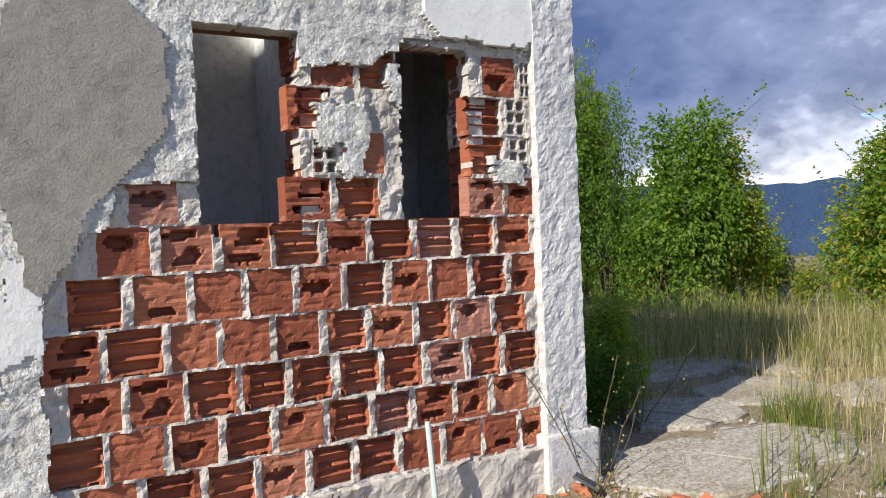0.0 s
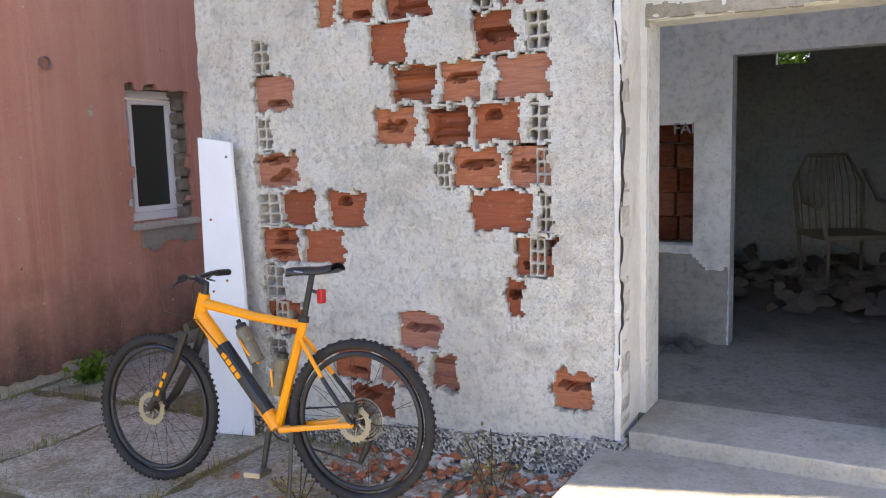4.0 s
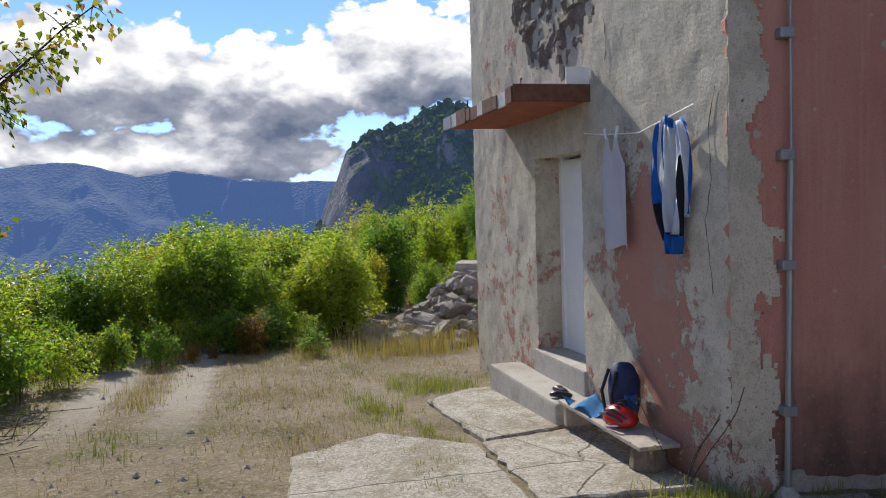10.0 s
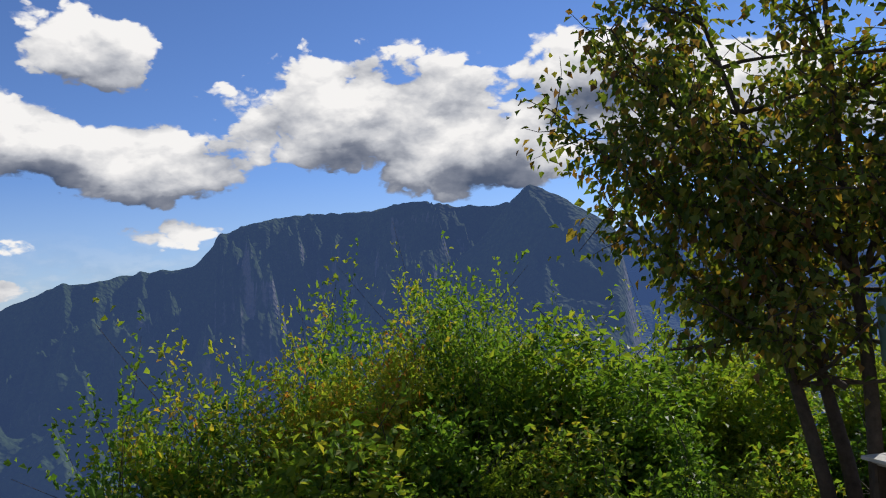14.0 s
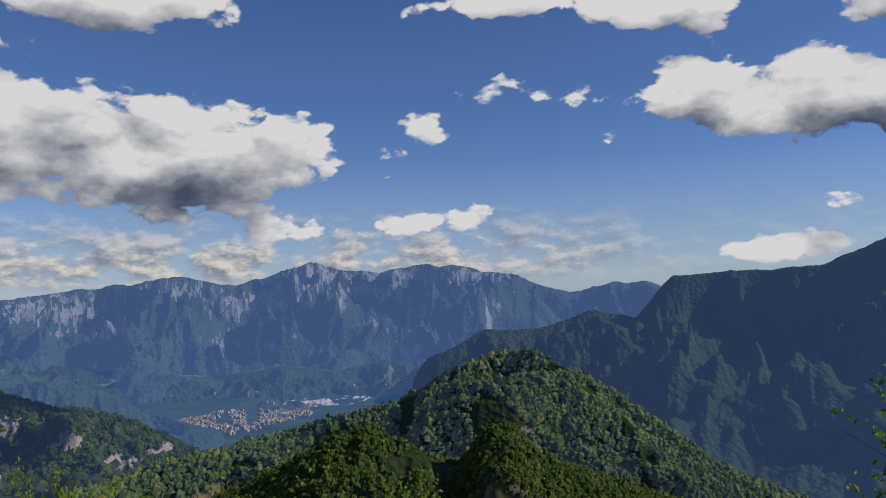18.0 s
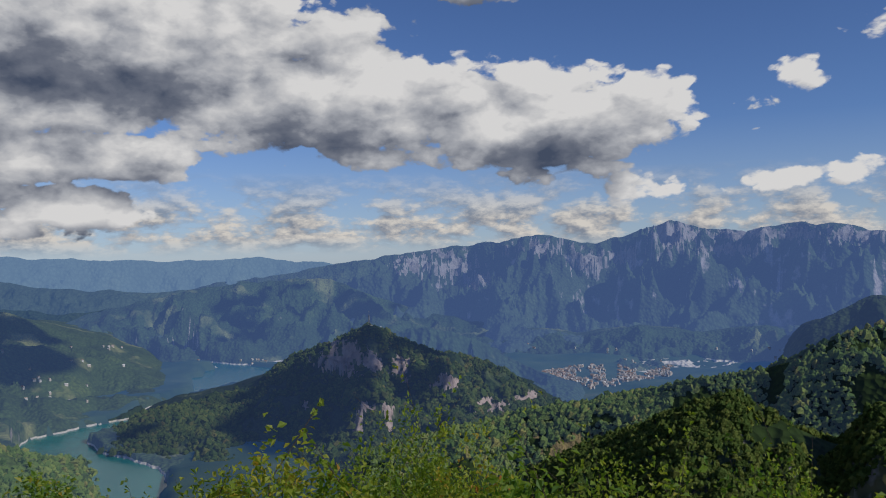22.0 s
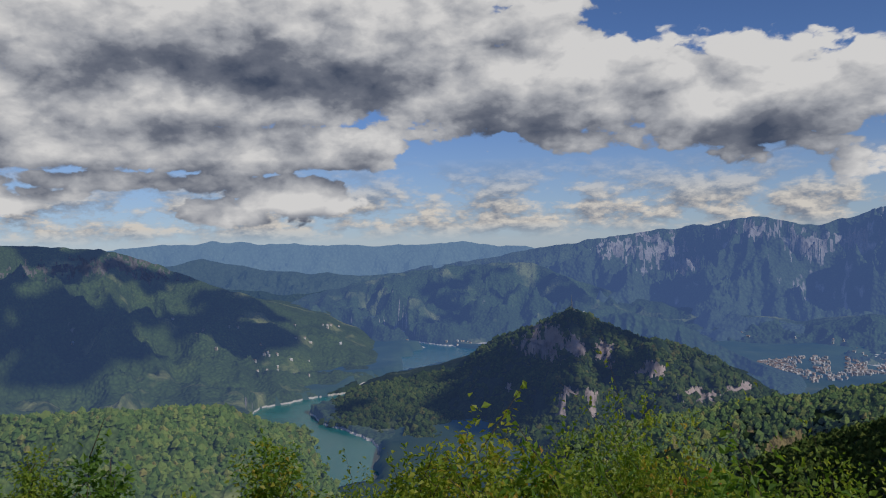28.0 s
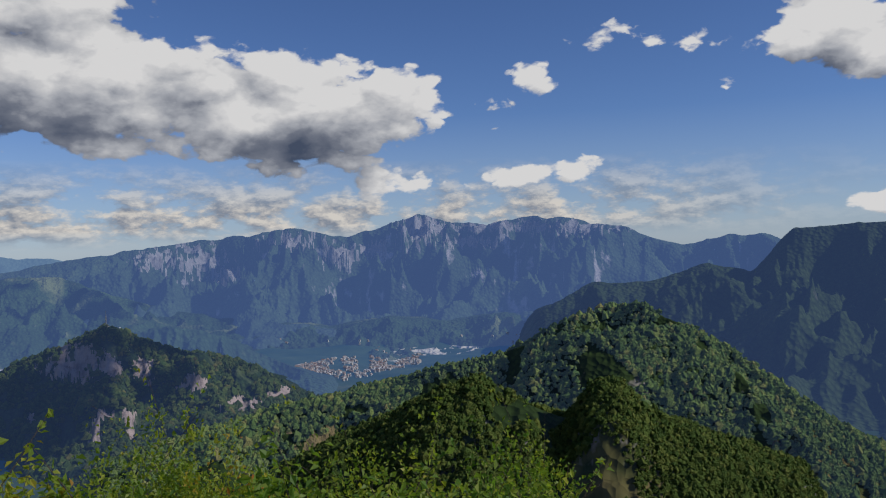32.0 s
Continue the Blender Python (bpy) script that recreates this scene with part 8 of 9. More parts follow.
for k, (u, v) in enumerate(((2.30, 0.16), (2.14, 0.22))):
    sh = bmesh.new()
    bmesh.ops.create_uvsphere(sh, u_segments=12, v_segments=8, radius=1.0)
    for vv in sh.verts:
        vv.co = Vector((vv.co.x * 0.10, vv.co.y * 0.045, max(vv.co.z, -0.5) * 0.035 + 0.012 * (vv.co.x < 0)))
    o = tagged(obj("glove", sh, m_black, None, "", True), "black cycling glove lying on the concrete step", "glove", "pair of gloves")
    o.location, o.rotation_euler = F2(u, v, 0.058), (0, 0, 0.5 + k)

# ---------- under the pear tree ----------
bx, by = -6.93, -4.47
tz = float(ground_z(bx, by))
table = tagged(new("table"), "makeshift table of white weathered boards on crooked posts", "table")
table.matrix_world = Matrix.Translation((bx, by, tz)) @ Matrix.Rotation(radians(71), 4, "Z") @ Matrix.Diagonal((0.86, 0.74, 0.95, 1))
for k in range(3):
    part("board", boxm(-0.36 + 0.01 * k, 0.36 - 0.012 * k, -0.28 + 0.19 * k, -0.095 + 0.19 * k, 0.665 + 0.002 * k, 0.69 + 0.002 * k, 0.004), plain("bleached_board", (0.62, 0.60, 0.55), 0.8, vary=0.15, scale=7, bump=0.002), table)
part("batten", boxm(-0.33, 0.34, -0.2, -0.15, 0.63, 0.665, 0.004), m_wood, table)
part("batten", boxm(-0.33, 0.34, 0.15, 0.2, 0.63, 0.665, 0.004), m_wood, table)
for x, y, dx in ((-0.30, -0.2, 0.05), (0.30, -0.2, -0.06), (-0.30, 0.2, 0.03), (0.30, 0.2, -0.05)):
    part("leg", tubem([(x - dx, y, -0.05), (x - dx * 0.4 + 0.01, y, 0.35), (x, y, 0.64)], [0.035, 0.028, 0.026], 7), m_bark, table)
kx, ky = -7.12, -4.66
can_ = tagged(new("water_barrel"), "pale green plastic barrel hung in the tree", "barrel")
kz = 1.04
m_barrel = plain("pale_green_plastic", (0.20, 0.33, 0.30), 0.45, vary=0.12, scale=3)
part("body", tubem([(kx, ky, kz), (kx, ky, kz + 0.02), (kx, ky, kz + 0.06), (kx, ky, kz + 0.44), (kx, ky, kz + 0.47)], [0.10, 0.112, 0.116, 0.116, 0.10], 24), m_barrel, can_, "", True)
part("hoop", tubem([(kx, ky, kz + 0.07), (kx, ky, kz + 0.09)], 0.12, 24), m_barrel, can_)
part("hanger", tubem([(kx, ky, kz + 0.46), (kx - 0.1, ky - 0.1, kz + 0.8), (TX + 0.05, TY + 0.1, kz + 1.2)], 0.012, 6), m_bark, can_)
heap("stone_pile", "flat stones and clods under the makeshift table", [(bx + rnd(-0.9, 0.6), by + rnd(-0.9, 0.3), float(ground_z(bx, by)) + rnd(-0.05, 0.03), rnd(0.05, 0.22)) for _ in range(40)], STONES, "stones", "stone")
wood_rs = np.random.RandomState(9)
ax_, ay_ = at_bearing(-149.5, 7.6)
brush = tagged(new("brushwood"), "heap of dry twigs and grass beside the track", "brushwood")
for k in range(110):
    p = np.array((ax_, ay_, float(ground_z(ax_, ay_)))) + wood_rs.normal(size=3) * np.array((0.42, 0.34, 0.06)) + np.array((0, 0, 0.10))
    d = wood_rs.normal(size=3) * np.array((0.3, 0.3, 0.08))
    part("twig", tubem([p, p + d], [0.006, 0.003], 4, False), m_bark, brush)

# rocks on the bank, with two cut blocks and a post
def on_bank(az_, d_):
    x, y = at_bearing(az_, d_)
    return x, y, float(ground_z(x, y))


rocks = []
for k in range(300):
    az_, d_ = rnd(173.2, 182.0), rnd(11.6, 16.0)
    lift = 1.15 * math.exp(-((az_ - 174.8) / 4.0) ** 2) * smooth(11.4, 15.0, d_) 
    x, y, z = on_bank(az_, d_)
    rocks.append((x, y, z + float(lift) * rnd(0.75, 1.0), 0.07 + 0.20 * random.random() ** 2))
heap("rock_pile", "heap of pale grey stones on the bank behind the house", rocks, STONES, "rocks", "stone")
for d_, az_, w_, h_, lift in ((15.2, 174.4, 0.36, 0.24, 0.95), (15.4, 174.0, 0.42, 0.2, 1.16)):
    x, y, z = on_bank(az_, d_)
    b = boxm(-w_, w_, -0.4, 0.4, 0, h_, 0.05)
    o = tagged(obj("stone_block", b, m_stone), "squared stone block on the rock heap", "block", "cut blocks")
    o.location, o.rotation_euler = (x, y, z + lift), (0, 0.03, 1.4)
x, y, z = on_bank(173.9, 16.4)
tagged(obj("post", tubem([(x, y, z), (x, y, z + 2.05)], 0.07, 7), m_bark), "short wooden post above the rock heap", "post")


# ---------- grass, weeds and far woods ----------
def blades(name, label, spots, material, rs, h0, h1, w=0.004, per=9, spread=0.10, lean=0.35, category="grass"):
    """Tufts of thin blades, one sheet of stuff; spots are (x, y, size)."""
    n = len(spots) * per
    s = np.repeat(np.array(spots), per, axis=0)
    x = s[:, 0] + rs.normal(size=n) * spread * s[:, 2]
    y = s[:, 1] + rs.normal(size=n) * spread * s[:, 2]
    z = ground_z(x, y) - 0.02
    h = rs.uniform(h0, h1, n) * s[:, 2]
    a = rs.uniform(0, 2 * np.pi, n)
    L = rs.uniform(0, lean, n) * h
    dx, dy = np.cos(a) * L, np.sin(a) * L
    ww = w * rs.uniform(0.6, 1.4, n)
    px, py = -np.sin(a) * ww, np.cos(a) * ww
    V = np.stack([np.stack([x - px, y - py, z], -1), np.stack([x + px, y + py, z], -1), np.stack([x + dx * 0.4 + px * 0.8, y + dy * 0.4 + py * 0.8, z + h * 0.6], -1), np.stack([x + dx * 0.4 - px * 0.8, y + dy * 0.4 - py * 0.8, z + h * 0.6], -1), np.stack([x + dx, y + dy, z + h], -1)], 1).reshape(-1, 3)
    i = np.arange(n)[:, None] * 5
    F = (i + np.array([[0, 1, 2, 3]])).tolist() + (i + np.array([[3, 2, 4]])).tolist()
    me = bpy.data.meshes.new(name)
    me.from_pydata(V.tolist(), [], F)
    me.materials.append(material)
    return tagged(new(name, me), label, category, "", "stuff")


rs = np.random.RandomState(31)


def fan(n, az0, az1, d0, d1, s0=0.6, s1=1.2, keep=None):
    L = []
    while len(L) < n:
        a, d = rs.uniform(az0, az1), d0 + (d1 - d0) * rs.rand() ** 0.8
        x, y = at_bearing(a, d)
        if keep is None or keep(x, y):
            L.append((x, y, rs.uniform(s0, s1)))
    return L


track = lambda x, y: (fbm(np.array(x * 0.5), np.array(y * 0.5), 3) > -0.05)
ruts = lambda x, y: abs(abs(y + 3.35 - 0.19 * (x + 9.5)) - 0.5) > 0.27 and fbm(np.array(x * 0.6), np.array(y * 0.6), 3) > -0.25
blades("dry_grass", "tall dry grass east of the ruin", fan(800, 27, 54, 8.8, 12.0, 0.7, 1.2) + fan(110, 25, 34, 7.0, 9.2, 0.4, 0.8, track), m_straw_pale, rs, 0.12, 0.52, 0.0024, 10, 0.18, 1.1)
blades("dry_grass", "short straw between the broken slabs", fan(620, 26, 50, 4.6, 9.0, 0.5, 1.0, lambda x, y: fbm(np.array(x * 0.9), np.array(y * 0.9), 3) > 0.04), m_straw_pale, rs, 0.02, 0.12, 0.002, 10, 0.12, 1.1)
blades("green_grass", "tufts of green grass east of the ruin", fan(360, 27, 54, 9.0, 12.5, 0.7, 1.2) + fan(26, 28, 33, 5.0, 8.0, 0.5, 0.9, track), m_grass, rs, 0.2, 0.5, 0.0035, 12, 0.13)
blades("dry_grass", "short dry grass along the track", fan(1500, -176, -150, 5.0, 17.0, 0.5, 1.2, ruts) + fan(1100, -184, -172, 5.0, 17.0, 0.6, 1.3, ruts) + fan(200, -150, -140, 5.5, 8, 0.5, 1.0), m_straw, rs, 0.02, 0.09, 0.0022, 12, 0.13, 1.2)
blades("dry_grass", "taller straw on the bank by the track", fan(420, 174, 181, 10.5, 16.0, 0.7, 1.3) + fan(260, -182, -173, 10.5, 15.5, 0.5, 1.0, ruts) + fan(420, -166, -152, 11.5, 15, 0.7, 1.2), m_straw, rs, 0.12, 0.38, 0.003, 12, 0.14)
strip = [(x, -3.35 + 0.19 * (x + 9.5) + rs.normal() * 0.13 + o, rs.uniform(0.5, 1.2)) for x, o in ((rs.uniform(-22, -9), rs.choice([0.0, 0.0, 1.25, -1.3])) for _ in range(520))]
blades("dry_grass", "reddish dry grass between and beside the wheel ruts", strip, m_straw, rs, 0.04, 0.17, 0.0024, 12, 0.14, 0.7)
blades("green_grass", "low green tufts along the track", fan(240, -184, -150, 6.0, 15.0, 0.5, 1.2, lambda x, y: ruts(x, y) and fbm(np.array(x * 0.8 + 9), np.array(y * 0.8), 3) > 0.12), m_grass, rs, 0.03, 0.14, 0.003, 14, 0.12, 0.9)
blades("green_grass", "green grass by the apron and in the joints", [(*P(u, v), s) for u, v, s in [(4.3 + rs.normal() * 0.25, 0.9 + rs.normal() * 0.25, 1.0) for _ in range(60)] + [(3.4 + rs.normal() * 0.35, 1.65 + rs.normal() * 0.12, 0.8) for _ in range(50)] + [(2.2 + rs.normal() * 0.5, 1.35 + rs.normal() * 0.07, 0.5) for _ in range(40)] + [(1.0 + rs.normal() * 0.4, 1.65 + rs.normal() * 0.1, 0.6) for _ in range(30)] + [(-0.1 + rs.normal() * 0.15, 0.15 + rs.normal() * 0.15, 1.0) for _ in range(40)]], m_grass, rs, 0.05, 0.17, 0.0026, 16, 0.06, 0.8)
joints = []
for i in range(4):
    x0 = -5.6 + 1.32 * i
    joints += [(x0 + rs.normal() * 0.035, rs.uniform(0.9, 3.2), rs.uniform(0.3, 0.9)) for _ in range(38)]
for j in range(3):
    y0 = 0.93 + 1.36 * j
    joints += [(rs.uniform(-5.5, -0.6), y0 + rs.normal() * 0.035, rs.uniform(0.3, 1.0)) for _ in range(60)]
joints += [(-5.6 + abs(rs.normal()) * 0.06, rs.uniform(1.6, 6.0), rs.uniform(0.4, 1.0)) for _ in range(90)]
joints += [(rs.uniform(-3.4, -1.0), 3.40 + rs.normal() * 0.03, rs.uniform(0.3, 0.9)) for _ in range(40)]
joints = [q for q in joints if fbm(np.array(q[0] * 1.3), np.array(q[1] * 1.3), 3) > -0.12]
blades("green_grass", "grass and weeds growing in the paving joints", joints, m_grass, rs, 0.04, 0.16, 0.0025, 12, 0.05, 0.8)
blades("dry_grass", "dry grass in the paving joints", joints[::2], m_straw, rs, 0.05, 0.2, 0.002, 8, 0.07, 0.8)


def weed(x, y, h, material, leaf, n, seed):
    q = np.random.RandomState(seed)
    S = []
    for _ in range(n):
        a = q.uniform(0, 6.28)
        pts = curve_pts((0.02 * np.cos(a), 0.02 * np.sin(a), 0), (0.45 * np.cos(a), 0.45 * np.sin(a), 1), h * q.uniform(0.6, 1), 5, q, 0.25)
        S.append((pts, [0.003] * len(pts), True))
    o = woody("weed", S, m_bark, material, n * 26, leaf, q, 0.03 + h * 0.05, sides=4)
    o.location = (x, y, float(ground_z(x, y)))
    return o


tagged(weed(-5.35, 3.95, 0.22, m_leaf_green, 0.06, 9, 1), "green weed growing at the red wall's foot", "weed")
tagged(weed(-1.42, 3.12, 0.34, m_straw, 0.022, 7, 2), "pale flowering weed by the bicycle", "weed")
tagged(weed(-2.25, 2.75, 0.20, m_straw, 0.02, 9, 3), "dry tuft of weeds beside the bicycle", "weed")
tagged(weed(1.75, 3.1, 0.5, m_leaf_red, 0.018, 6, 4), "thin dry weed before the brick wall", "weed")
tagged(weed(*P(0.25, 0.18), 0.9, m_straw, 0.02, 4, 5), "tall thin dry weed at the house corner", "weed")
blades("green_grass", "round green tuft of grass on the broken paving", [(5.01 + rs.normal() * 0.10, 3.33 + rs.normal() * 0.10, 1.0) for _ in range(26)], m_grass, rs, 0.10, 0.25, 0.0026, 16, 0.035, 0.6)
for k, (a, d) in enumerate(((41, 6.0), (40, 7.2))):
    tagged(weed(*at_bearing(a, d), 0.8, m_straw, 0.02, 5, 10 + k), "tall dry flower stalks on the broken paving", "weed", "dry stalks")


# trees on the wooded slopes below: small crowns, one stuff object for each hill
def wood_on(hill, count, size, seed, material, rmax, bare=None):
    src = bpy.data.objects[hill].data
    n = len(src.vertices)
    co = np.empty(n * 3)
    src.vertices.foreach_get("co", co)
    co = co.reshape(-1, 3)
    q = np.random.RandomState(seed)
    az_, el, d = bearings(co, hill != "west_cliff")
    ok = (el > -19) & (d < rmax)
    kinds, corners = np.empty(len(src.polygons), dtype=np.int32), np.empty(len(src.loops), dtype=np.int32)
    src.polygons.foreach_get("material_index", kinds)
    src.loops.foreach_get("vertex_index", corners)
    ok[corners.reshape(-1, 4)[kinds > 0]] = False
    ok = np.nonzero(ok & (co[:, 2] > FLOOR + 4))[0]
    if bare:
        ok = ok[((az_[ok] - bare[0]) / bare[2]) ** 2 + ((el[ok] - bare[1]) / bare[3]) ** 2 > 1]
    k = q.choice(ok, count)
    c = co[k] + q.normal(size=(count, 3)) * np.array((size, size, 0)) * 1.1
    if hill != "west_cliff":
        # clearings
        c = c[fbm(c[:, 0] / 34 + seed, c[:, 1] / 34, 4) < 0.27]
        count = len(c)
    s = size * np.clip(np.exp(q.normal(size=count) * 0.42), 0.4, 2.2)
    tall = s * q.uniform(0.8, 1.7, count)
    ring = 5
    prof = np.array([(1.0, -0.3), (0.86, 0.42)])
    V = []
    for r_, z_ in prof:
        for j in range(ring):
            a = 2 * np.pi * (j + 0.5 * (z_ > 0)) / ring + q.uniform(-0.3, 0.3, count)
            jit = q.uniform(0.6, 1.3, count)
            V.append(c + np.stack([np.cos(a) * r_ * s * jit, np.sin(a) * r_ * s * jit, z_ * tall + q.normal(size=count) * 0.16 * s], -1))
    V.append(c + np.stack([q.normal(size=count) * 0.2 * s, q.normal(size=count) * 0.2 * s, tall * 0.95], -1))
    V = np.stack(V, 1)
    m_ = len(prof) * ring + 1
    f = []
    for a in range(len(prof) - 1):
        for j in range(ring):
            f.append((a * ring + j, a * ring + (j + 1) % ring, (a + 1) * ring + (j + 1) % ring, (a + 1) * ring + j))
    f = np.array(f)
    t3 = np.array([((len(prof) - 1) * ring + j, (len(prof) - 1) * ring + (j + 1) % ring, m_ - 1) for j in range(ring)])
    base = np.arange(count)[:, None, None] * m_
    F = (f[None] + base).reshape(-1, 4).tolist() + (t3[None] + base).reshape(-1, 3).tolist()
    me = bpy.data.meshes.new("far_trees")
    me.from_pydata(V.reshape(-1, 3).tolist(), [], F)
    me.materials.append(material)
    return tagged(new("far_trees", me), "dense deciduous wood covering a hill below", "woods", "", "stuff")


# k scales the crown colours; air is haze put in as emission strength
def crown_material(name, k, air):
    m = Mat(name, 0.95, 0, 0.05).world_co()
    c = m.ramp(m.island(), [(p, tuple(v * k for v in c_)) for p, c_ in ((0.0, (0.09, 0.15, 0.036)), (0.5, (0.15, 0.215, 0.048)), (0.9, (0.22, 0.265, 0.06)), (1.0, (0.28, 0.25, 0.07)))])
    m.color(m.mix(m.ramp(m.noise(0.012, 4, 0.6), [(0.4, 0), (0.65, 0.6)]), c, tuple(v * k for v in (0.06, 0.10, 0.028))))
    m.val(m.b.inputs["Emission Color"], HAZE_GLOW)
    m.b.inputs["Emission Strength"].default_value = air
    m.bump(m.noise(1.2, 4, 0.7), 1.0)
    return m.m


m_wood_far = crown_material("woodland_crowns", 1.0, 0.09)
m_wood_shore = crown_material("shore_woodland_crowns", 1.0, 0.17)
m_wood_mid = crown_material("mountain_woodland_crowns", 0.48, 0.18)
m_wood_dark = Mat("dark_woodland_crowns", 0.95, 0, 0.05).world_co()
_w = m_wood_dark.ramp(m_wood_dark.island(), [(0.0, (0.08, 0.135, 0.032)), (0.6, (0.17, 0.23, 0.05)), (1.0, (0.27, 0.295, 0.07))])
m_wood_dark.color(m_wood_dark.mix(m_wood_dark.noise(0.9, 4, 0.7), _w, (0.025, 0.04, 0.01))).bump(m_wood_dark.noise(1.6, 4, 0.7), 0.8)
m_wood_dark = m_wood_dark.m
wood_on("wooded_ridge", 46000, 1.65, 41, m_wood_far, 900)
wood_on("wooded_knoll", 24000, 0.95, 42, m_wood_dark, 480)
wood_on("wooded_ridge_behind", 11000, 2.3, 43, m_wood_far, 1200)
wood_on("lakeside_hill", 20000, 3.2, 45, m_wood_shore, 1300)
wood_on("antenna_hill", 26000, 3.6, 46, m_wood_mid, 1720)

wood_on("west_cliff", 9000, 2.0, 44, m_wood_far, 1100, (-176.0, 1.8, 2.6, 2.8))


# ---------- the town, hamlets and mast in the valley ----------
def houses(name, label, spots, size, seed):
    """Small gabled houses far off; spots are their feet."""
    q = np.random.RandomState(seed)
    V, F, M = [], [], []
    for p in spots:
        w, l, h = size * q.uniform(0.7, 1.2), size * q.uniform(0.9, 1.9), size * q.uniform(0.55, 1.1)
        a = q.choice([0.3, 1.87]) + q.normal() * 0.15
        ca, sa = np.cos(a), np.sin(a)
        n0 = len(V)
        rise = h + w * 0.32
        for x, y, z in ((-l, -w, -3), (l, -w, -3), (l, w, -3), (-l, w, -3), (-l, -w, h), (l, -w, h), (l, w, h), (-l, w, h), (-l, 0, rise), (l, 0, rise)):
            x, y = x * 0.5, y * 0.5
            V.append((p[0] + x * ca - y * sa, p[1] + x * sa + y * ca, p[2] + z))
        for x, y, z in ((-l * 1.08, -w * 1.16, h - 0.12 * w), (l * 1.08, -w * 1.16, h - 0.12 * w), (l * 1.08, 0, rise + 0.3), (-l * 1.08, 0, rise + 0.3), (-l * 1.08, w * 1.16, h - 0.12 * w), (l * 1.08, w * 1.16, h - 0.12 * w)):
            x, y = x * 0.5, y * 0.5
            V.append((p[0] + x * ca - y * sa, p[1] + x * sa + y * ca, p[2] + z))
        F += [[n0 + i for i in f] for f in ((0, 1, 5, 4), (1, 2, 6, 9, 5), (2, 3, 7, 6), (3, 0, 4, 8, 7), (10, 11, 12, 13), (13, 12, 15, 14))]
        M += [0, 0, 0, 0, 1, 1]
    me = bpy.data.meshes.new(name)
    me.from_pydata(V, [], F)
    for mt in (m_far_wall, m_far_roof):
        me.materials.append(mt)
    me.polygons.foreach_set("material_index", np.array(M, dtype=np.int32))
    return tagged(new(name, me), label, "town", "", "stuff")


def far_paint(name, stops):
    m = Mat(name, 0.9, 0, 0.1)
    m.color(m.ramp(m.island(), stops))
    # faint blue emission on the houses stands in for the haze before them
    m.val(m.b.inputs["Emission Color"], HAZE_GLOW)
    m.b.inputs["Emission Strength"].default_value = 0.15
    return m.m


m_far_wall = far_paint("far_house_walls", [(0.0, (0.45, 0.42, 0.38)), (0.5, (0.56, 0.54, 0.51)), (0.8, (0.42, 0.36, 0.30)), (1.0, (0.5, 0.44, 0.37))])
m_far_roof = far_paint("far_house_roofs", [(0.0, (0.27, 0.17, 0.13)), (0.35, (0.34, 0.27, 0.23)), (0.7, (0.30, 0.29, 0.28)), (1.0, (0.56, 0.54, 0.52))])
q_ = np.random.RandomState(71)
spots = []
while len(spots) < 620:
    a = q_.uniform(-54.5, -45.2)
    near, far_ = np.interp(a, [-54.5, -53, -48.6, -46.5, -45.2], [2150, 2080, 1905, 2060, 2140]), np.interp(a, [-54.5, -53, -45.2], [2390, 2390, 2200])
    r = q_.uniform(near, far_)
    if fbm(np.array(a * 1.1), np.array(r * 0.009), 3) < -0.08:
        continue
    x, y = polar(a, r)
    spots.append((float(x), float(y), float(FLOOR + 10 + 26 * fbm(x / 260, y / 260, 4))))
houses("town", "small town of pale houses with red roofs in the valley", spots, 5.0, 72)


def on_slope(name, boxes, per, seed):
    """Feet for houses on a slope, inside stretches (bearing from, to, height from, to) as seen from the terrace."""
    src = bpy.data.objects[name].data
    co = np.empty(len(src.vertices) * 3)
    src.vertices.foreach_get("co", co)
    co = co.reshape(-1, 3)
    a, e, _ = bearings(co)
    q = np.random.RandomState(seed)
    L = []
    for a0, a1, e0, e1 in boxes:
        ok = np.nonzero((a > a0) & (a < a1) & (e > e0) & (e < e1) & (co[:, 2] > FLOOR + 4))[0]
        if len(ok):
            L += [tuple(co[k]) for k in q.choice(ok, min(per, len(ok)), replace=False)]
    return L


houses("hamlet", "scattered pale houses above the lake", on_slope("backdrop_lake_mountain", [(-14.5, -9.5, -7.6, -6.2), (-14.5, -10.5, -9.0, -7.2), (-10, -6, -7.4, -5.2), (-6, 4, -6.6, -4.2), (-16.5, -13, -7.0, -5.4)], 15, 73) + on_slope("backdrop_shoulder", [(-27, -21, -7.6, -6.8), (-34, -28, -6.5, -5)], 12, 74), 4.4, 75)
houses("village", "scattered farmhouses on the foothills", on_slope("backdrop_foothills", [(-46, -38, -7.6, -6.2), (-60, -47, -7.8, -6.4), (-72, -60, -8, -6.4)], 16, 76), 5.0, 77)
src_ = bpy.data.objects["antenna_hill"].data
top_ = max((v.co for v in src_.vertices if abs(math.degrees(math.atan2(v.co.y - EYE[1], v.co.x - EYE[0])) - SWING + 33.0) < 0.5), key=lambda c: c.z)
mast = tagged(new("antenna_mast"), "lattice radio mast on the wooded hilltop", "mast")
mb = bmesh.new()
for sx, sy in ((-1, -1), (1, -1), (1, 1), (-1, 1)):
    tube(mb, [(top_.x + sx * 1.6, top_.y + sy * 1.6, top_.z - 4), (top_.x + sx * 0.4, top_.y + sy * 0.4, top_.z + 22)], [0.35, 0.25], 4)
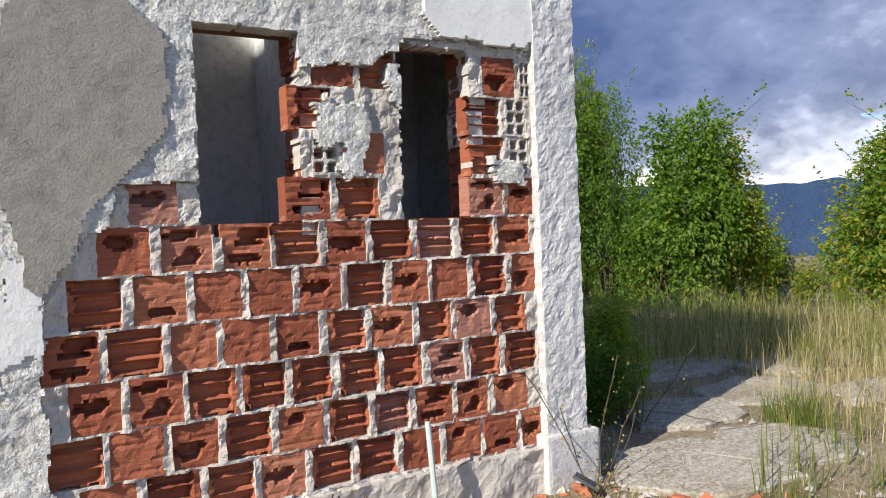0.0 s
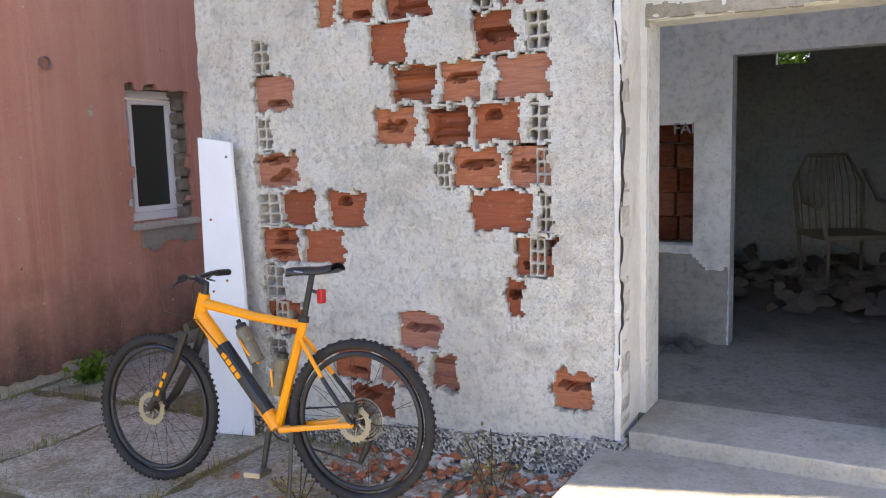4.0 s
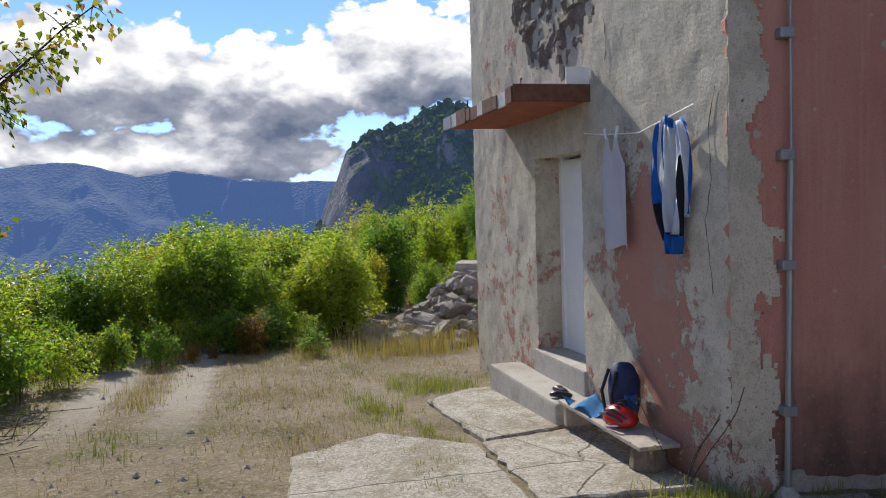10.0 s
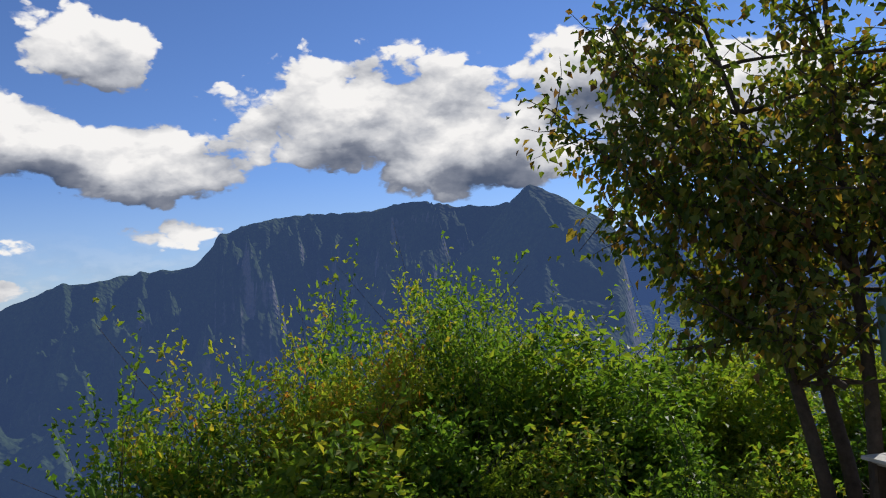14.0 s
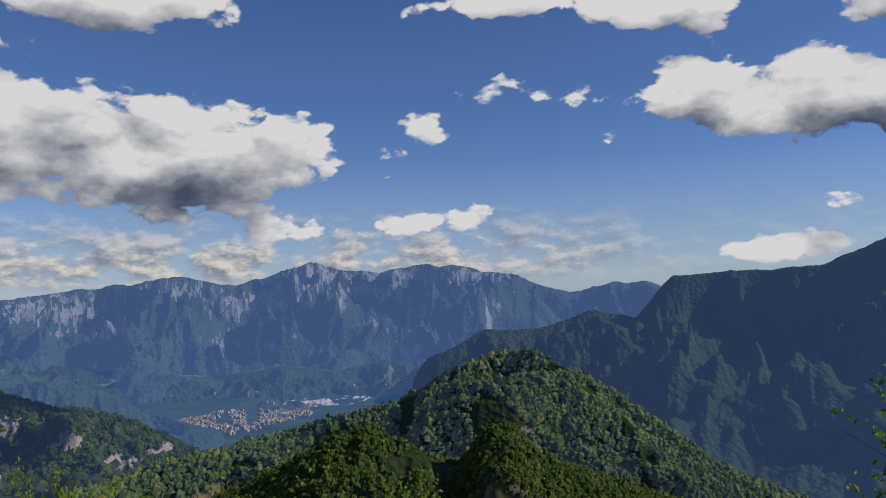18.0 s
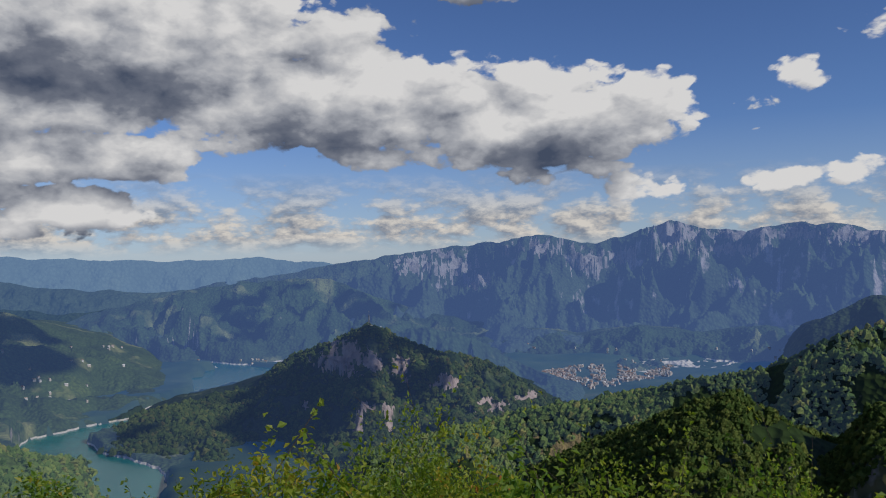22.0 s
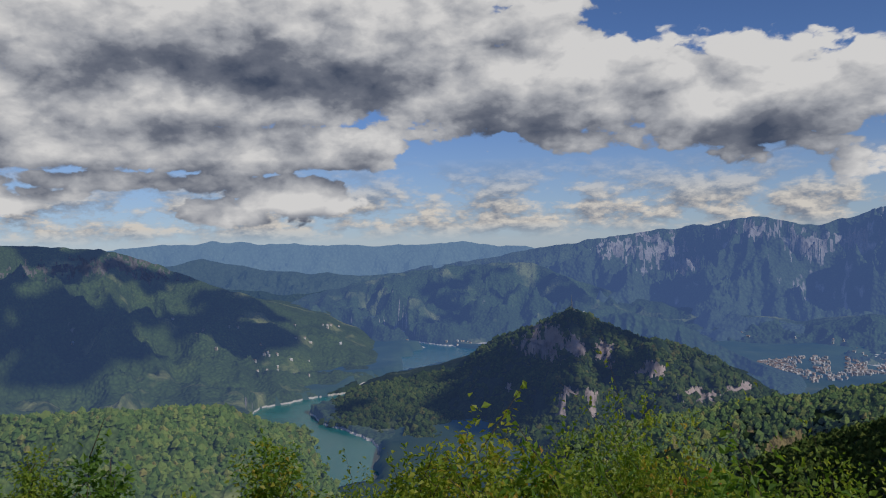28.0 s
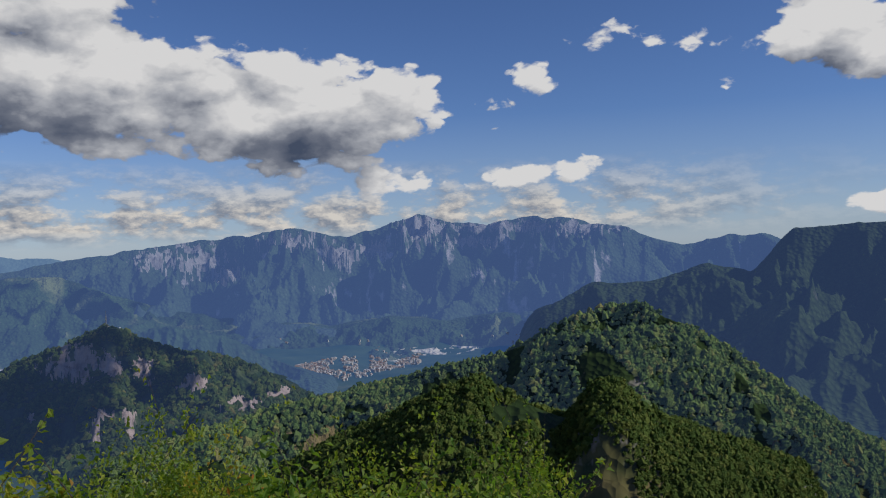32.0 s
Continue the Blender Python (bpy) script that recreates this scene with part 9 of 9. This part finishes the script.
for k in range(7):
    h_, w_ = 2 + k * 3, 1.4 - k * 0.15
    tube(mb, [(top_.x - w_, top_.y - w_, top_.z + h_), (top_.x + w_, top_.y - w_, top_.z + h_ + 2)], 0.15, 4)
    tube(mb, [(top_.x - w_, top_.y + w_, top_.z + h_), (top_.x + w_, top_.y + w_, top_.z + h_ + 2)], 0.15, 4)
part("lattice", mb, m_galv, mast)
part("antenna", tubem([(top_.x, top_.y, top_.z + 20), (top_.x, top_.y, top_.z + 31)], 0.3, 6), m_galv, mast)
part("hut", boxm(top_.x - 7, top_.x - 2, top_.y - 3, top_.y + 3, top_.z - 4, top_.z + 3, 0.1), m_plinth, mast, "small grey equipment hut")

# gravel on the track and before the ruin
peb = np.random.RandomState(91)
gx_, gy_ = [], []
while len(gx_) < 500:
    a, d = peb.uniform(-186, -148), 4.5 + 10 * peb.rand() ** 1.4
    x, y = at_bearing(a, d)
    if fbm(np.array(x * 0.7), np.array(y * 0.7), 3) > -0.12:
        gx_.append(x)
        gy_.append(y)
for _ in range(500):
    x, y = at_bearing(peb.uniform(26, 50), 4.2 + 5 * peb.rand())
    gx_.append(x)
    gy_.append(y)
gx_, gy_ = np.array(gx_), np.array(gy_)
gs_ = 0.008 + 0.03 * peb.rand(len(gx_)) ** 3
gz_ = ground_z(gx_, gy_)
dirs = np.array([(1, 0, 0), (0.3, 0.95, 0), (-0.8, 0.5, 0), (-0.7, -0.7, 0), (0.5, -0.85, 0), (0.1, 0.05, 0.75)])
V = np.stack([np.stack([gx_, gy_, gz_], -1) + dirs[k] * gs_[:, None] * peb.uniform(0.7, 1.3, (len(gx_), 1)) for k in range(6)], 1).reshape(-1, 3)
tri = np.array([(k, (k + 1) % 5, 5) for k in range(5)])
F = (tri[None] + np.arange(len(gx_))[:, None, None] * 6).reshape(-1, 3)
me = bpy.data.meshes.new("gravel")
me.from_pydata(V.tolist(), [], F.tolist())
me.materials.append(m_stone)
tagged(new("gravel", me), "loose gravel and pebbles on the dry ground", "gravel", "", "stuff")
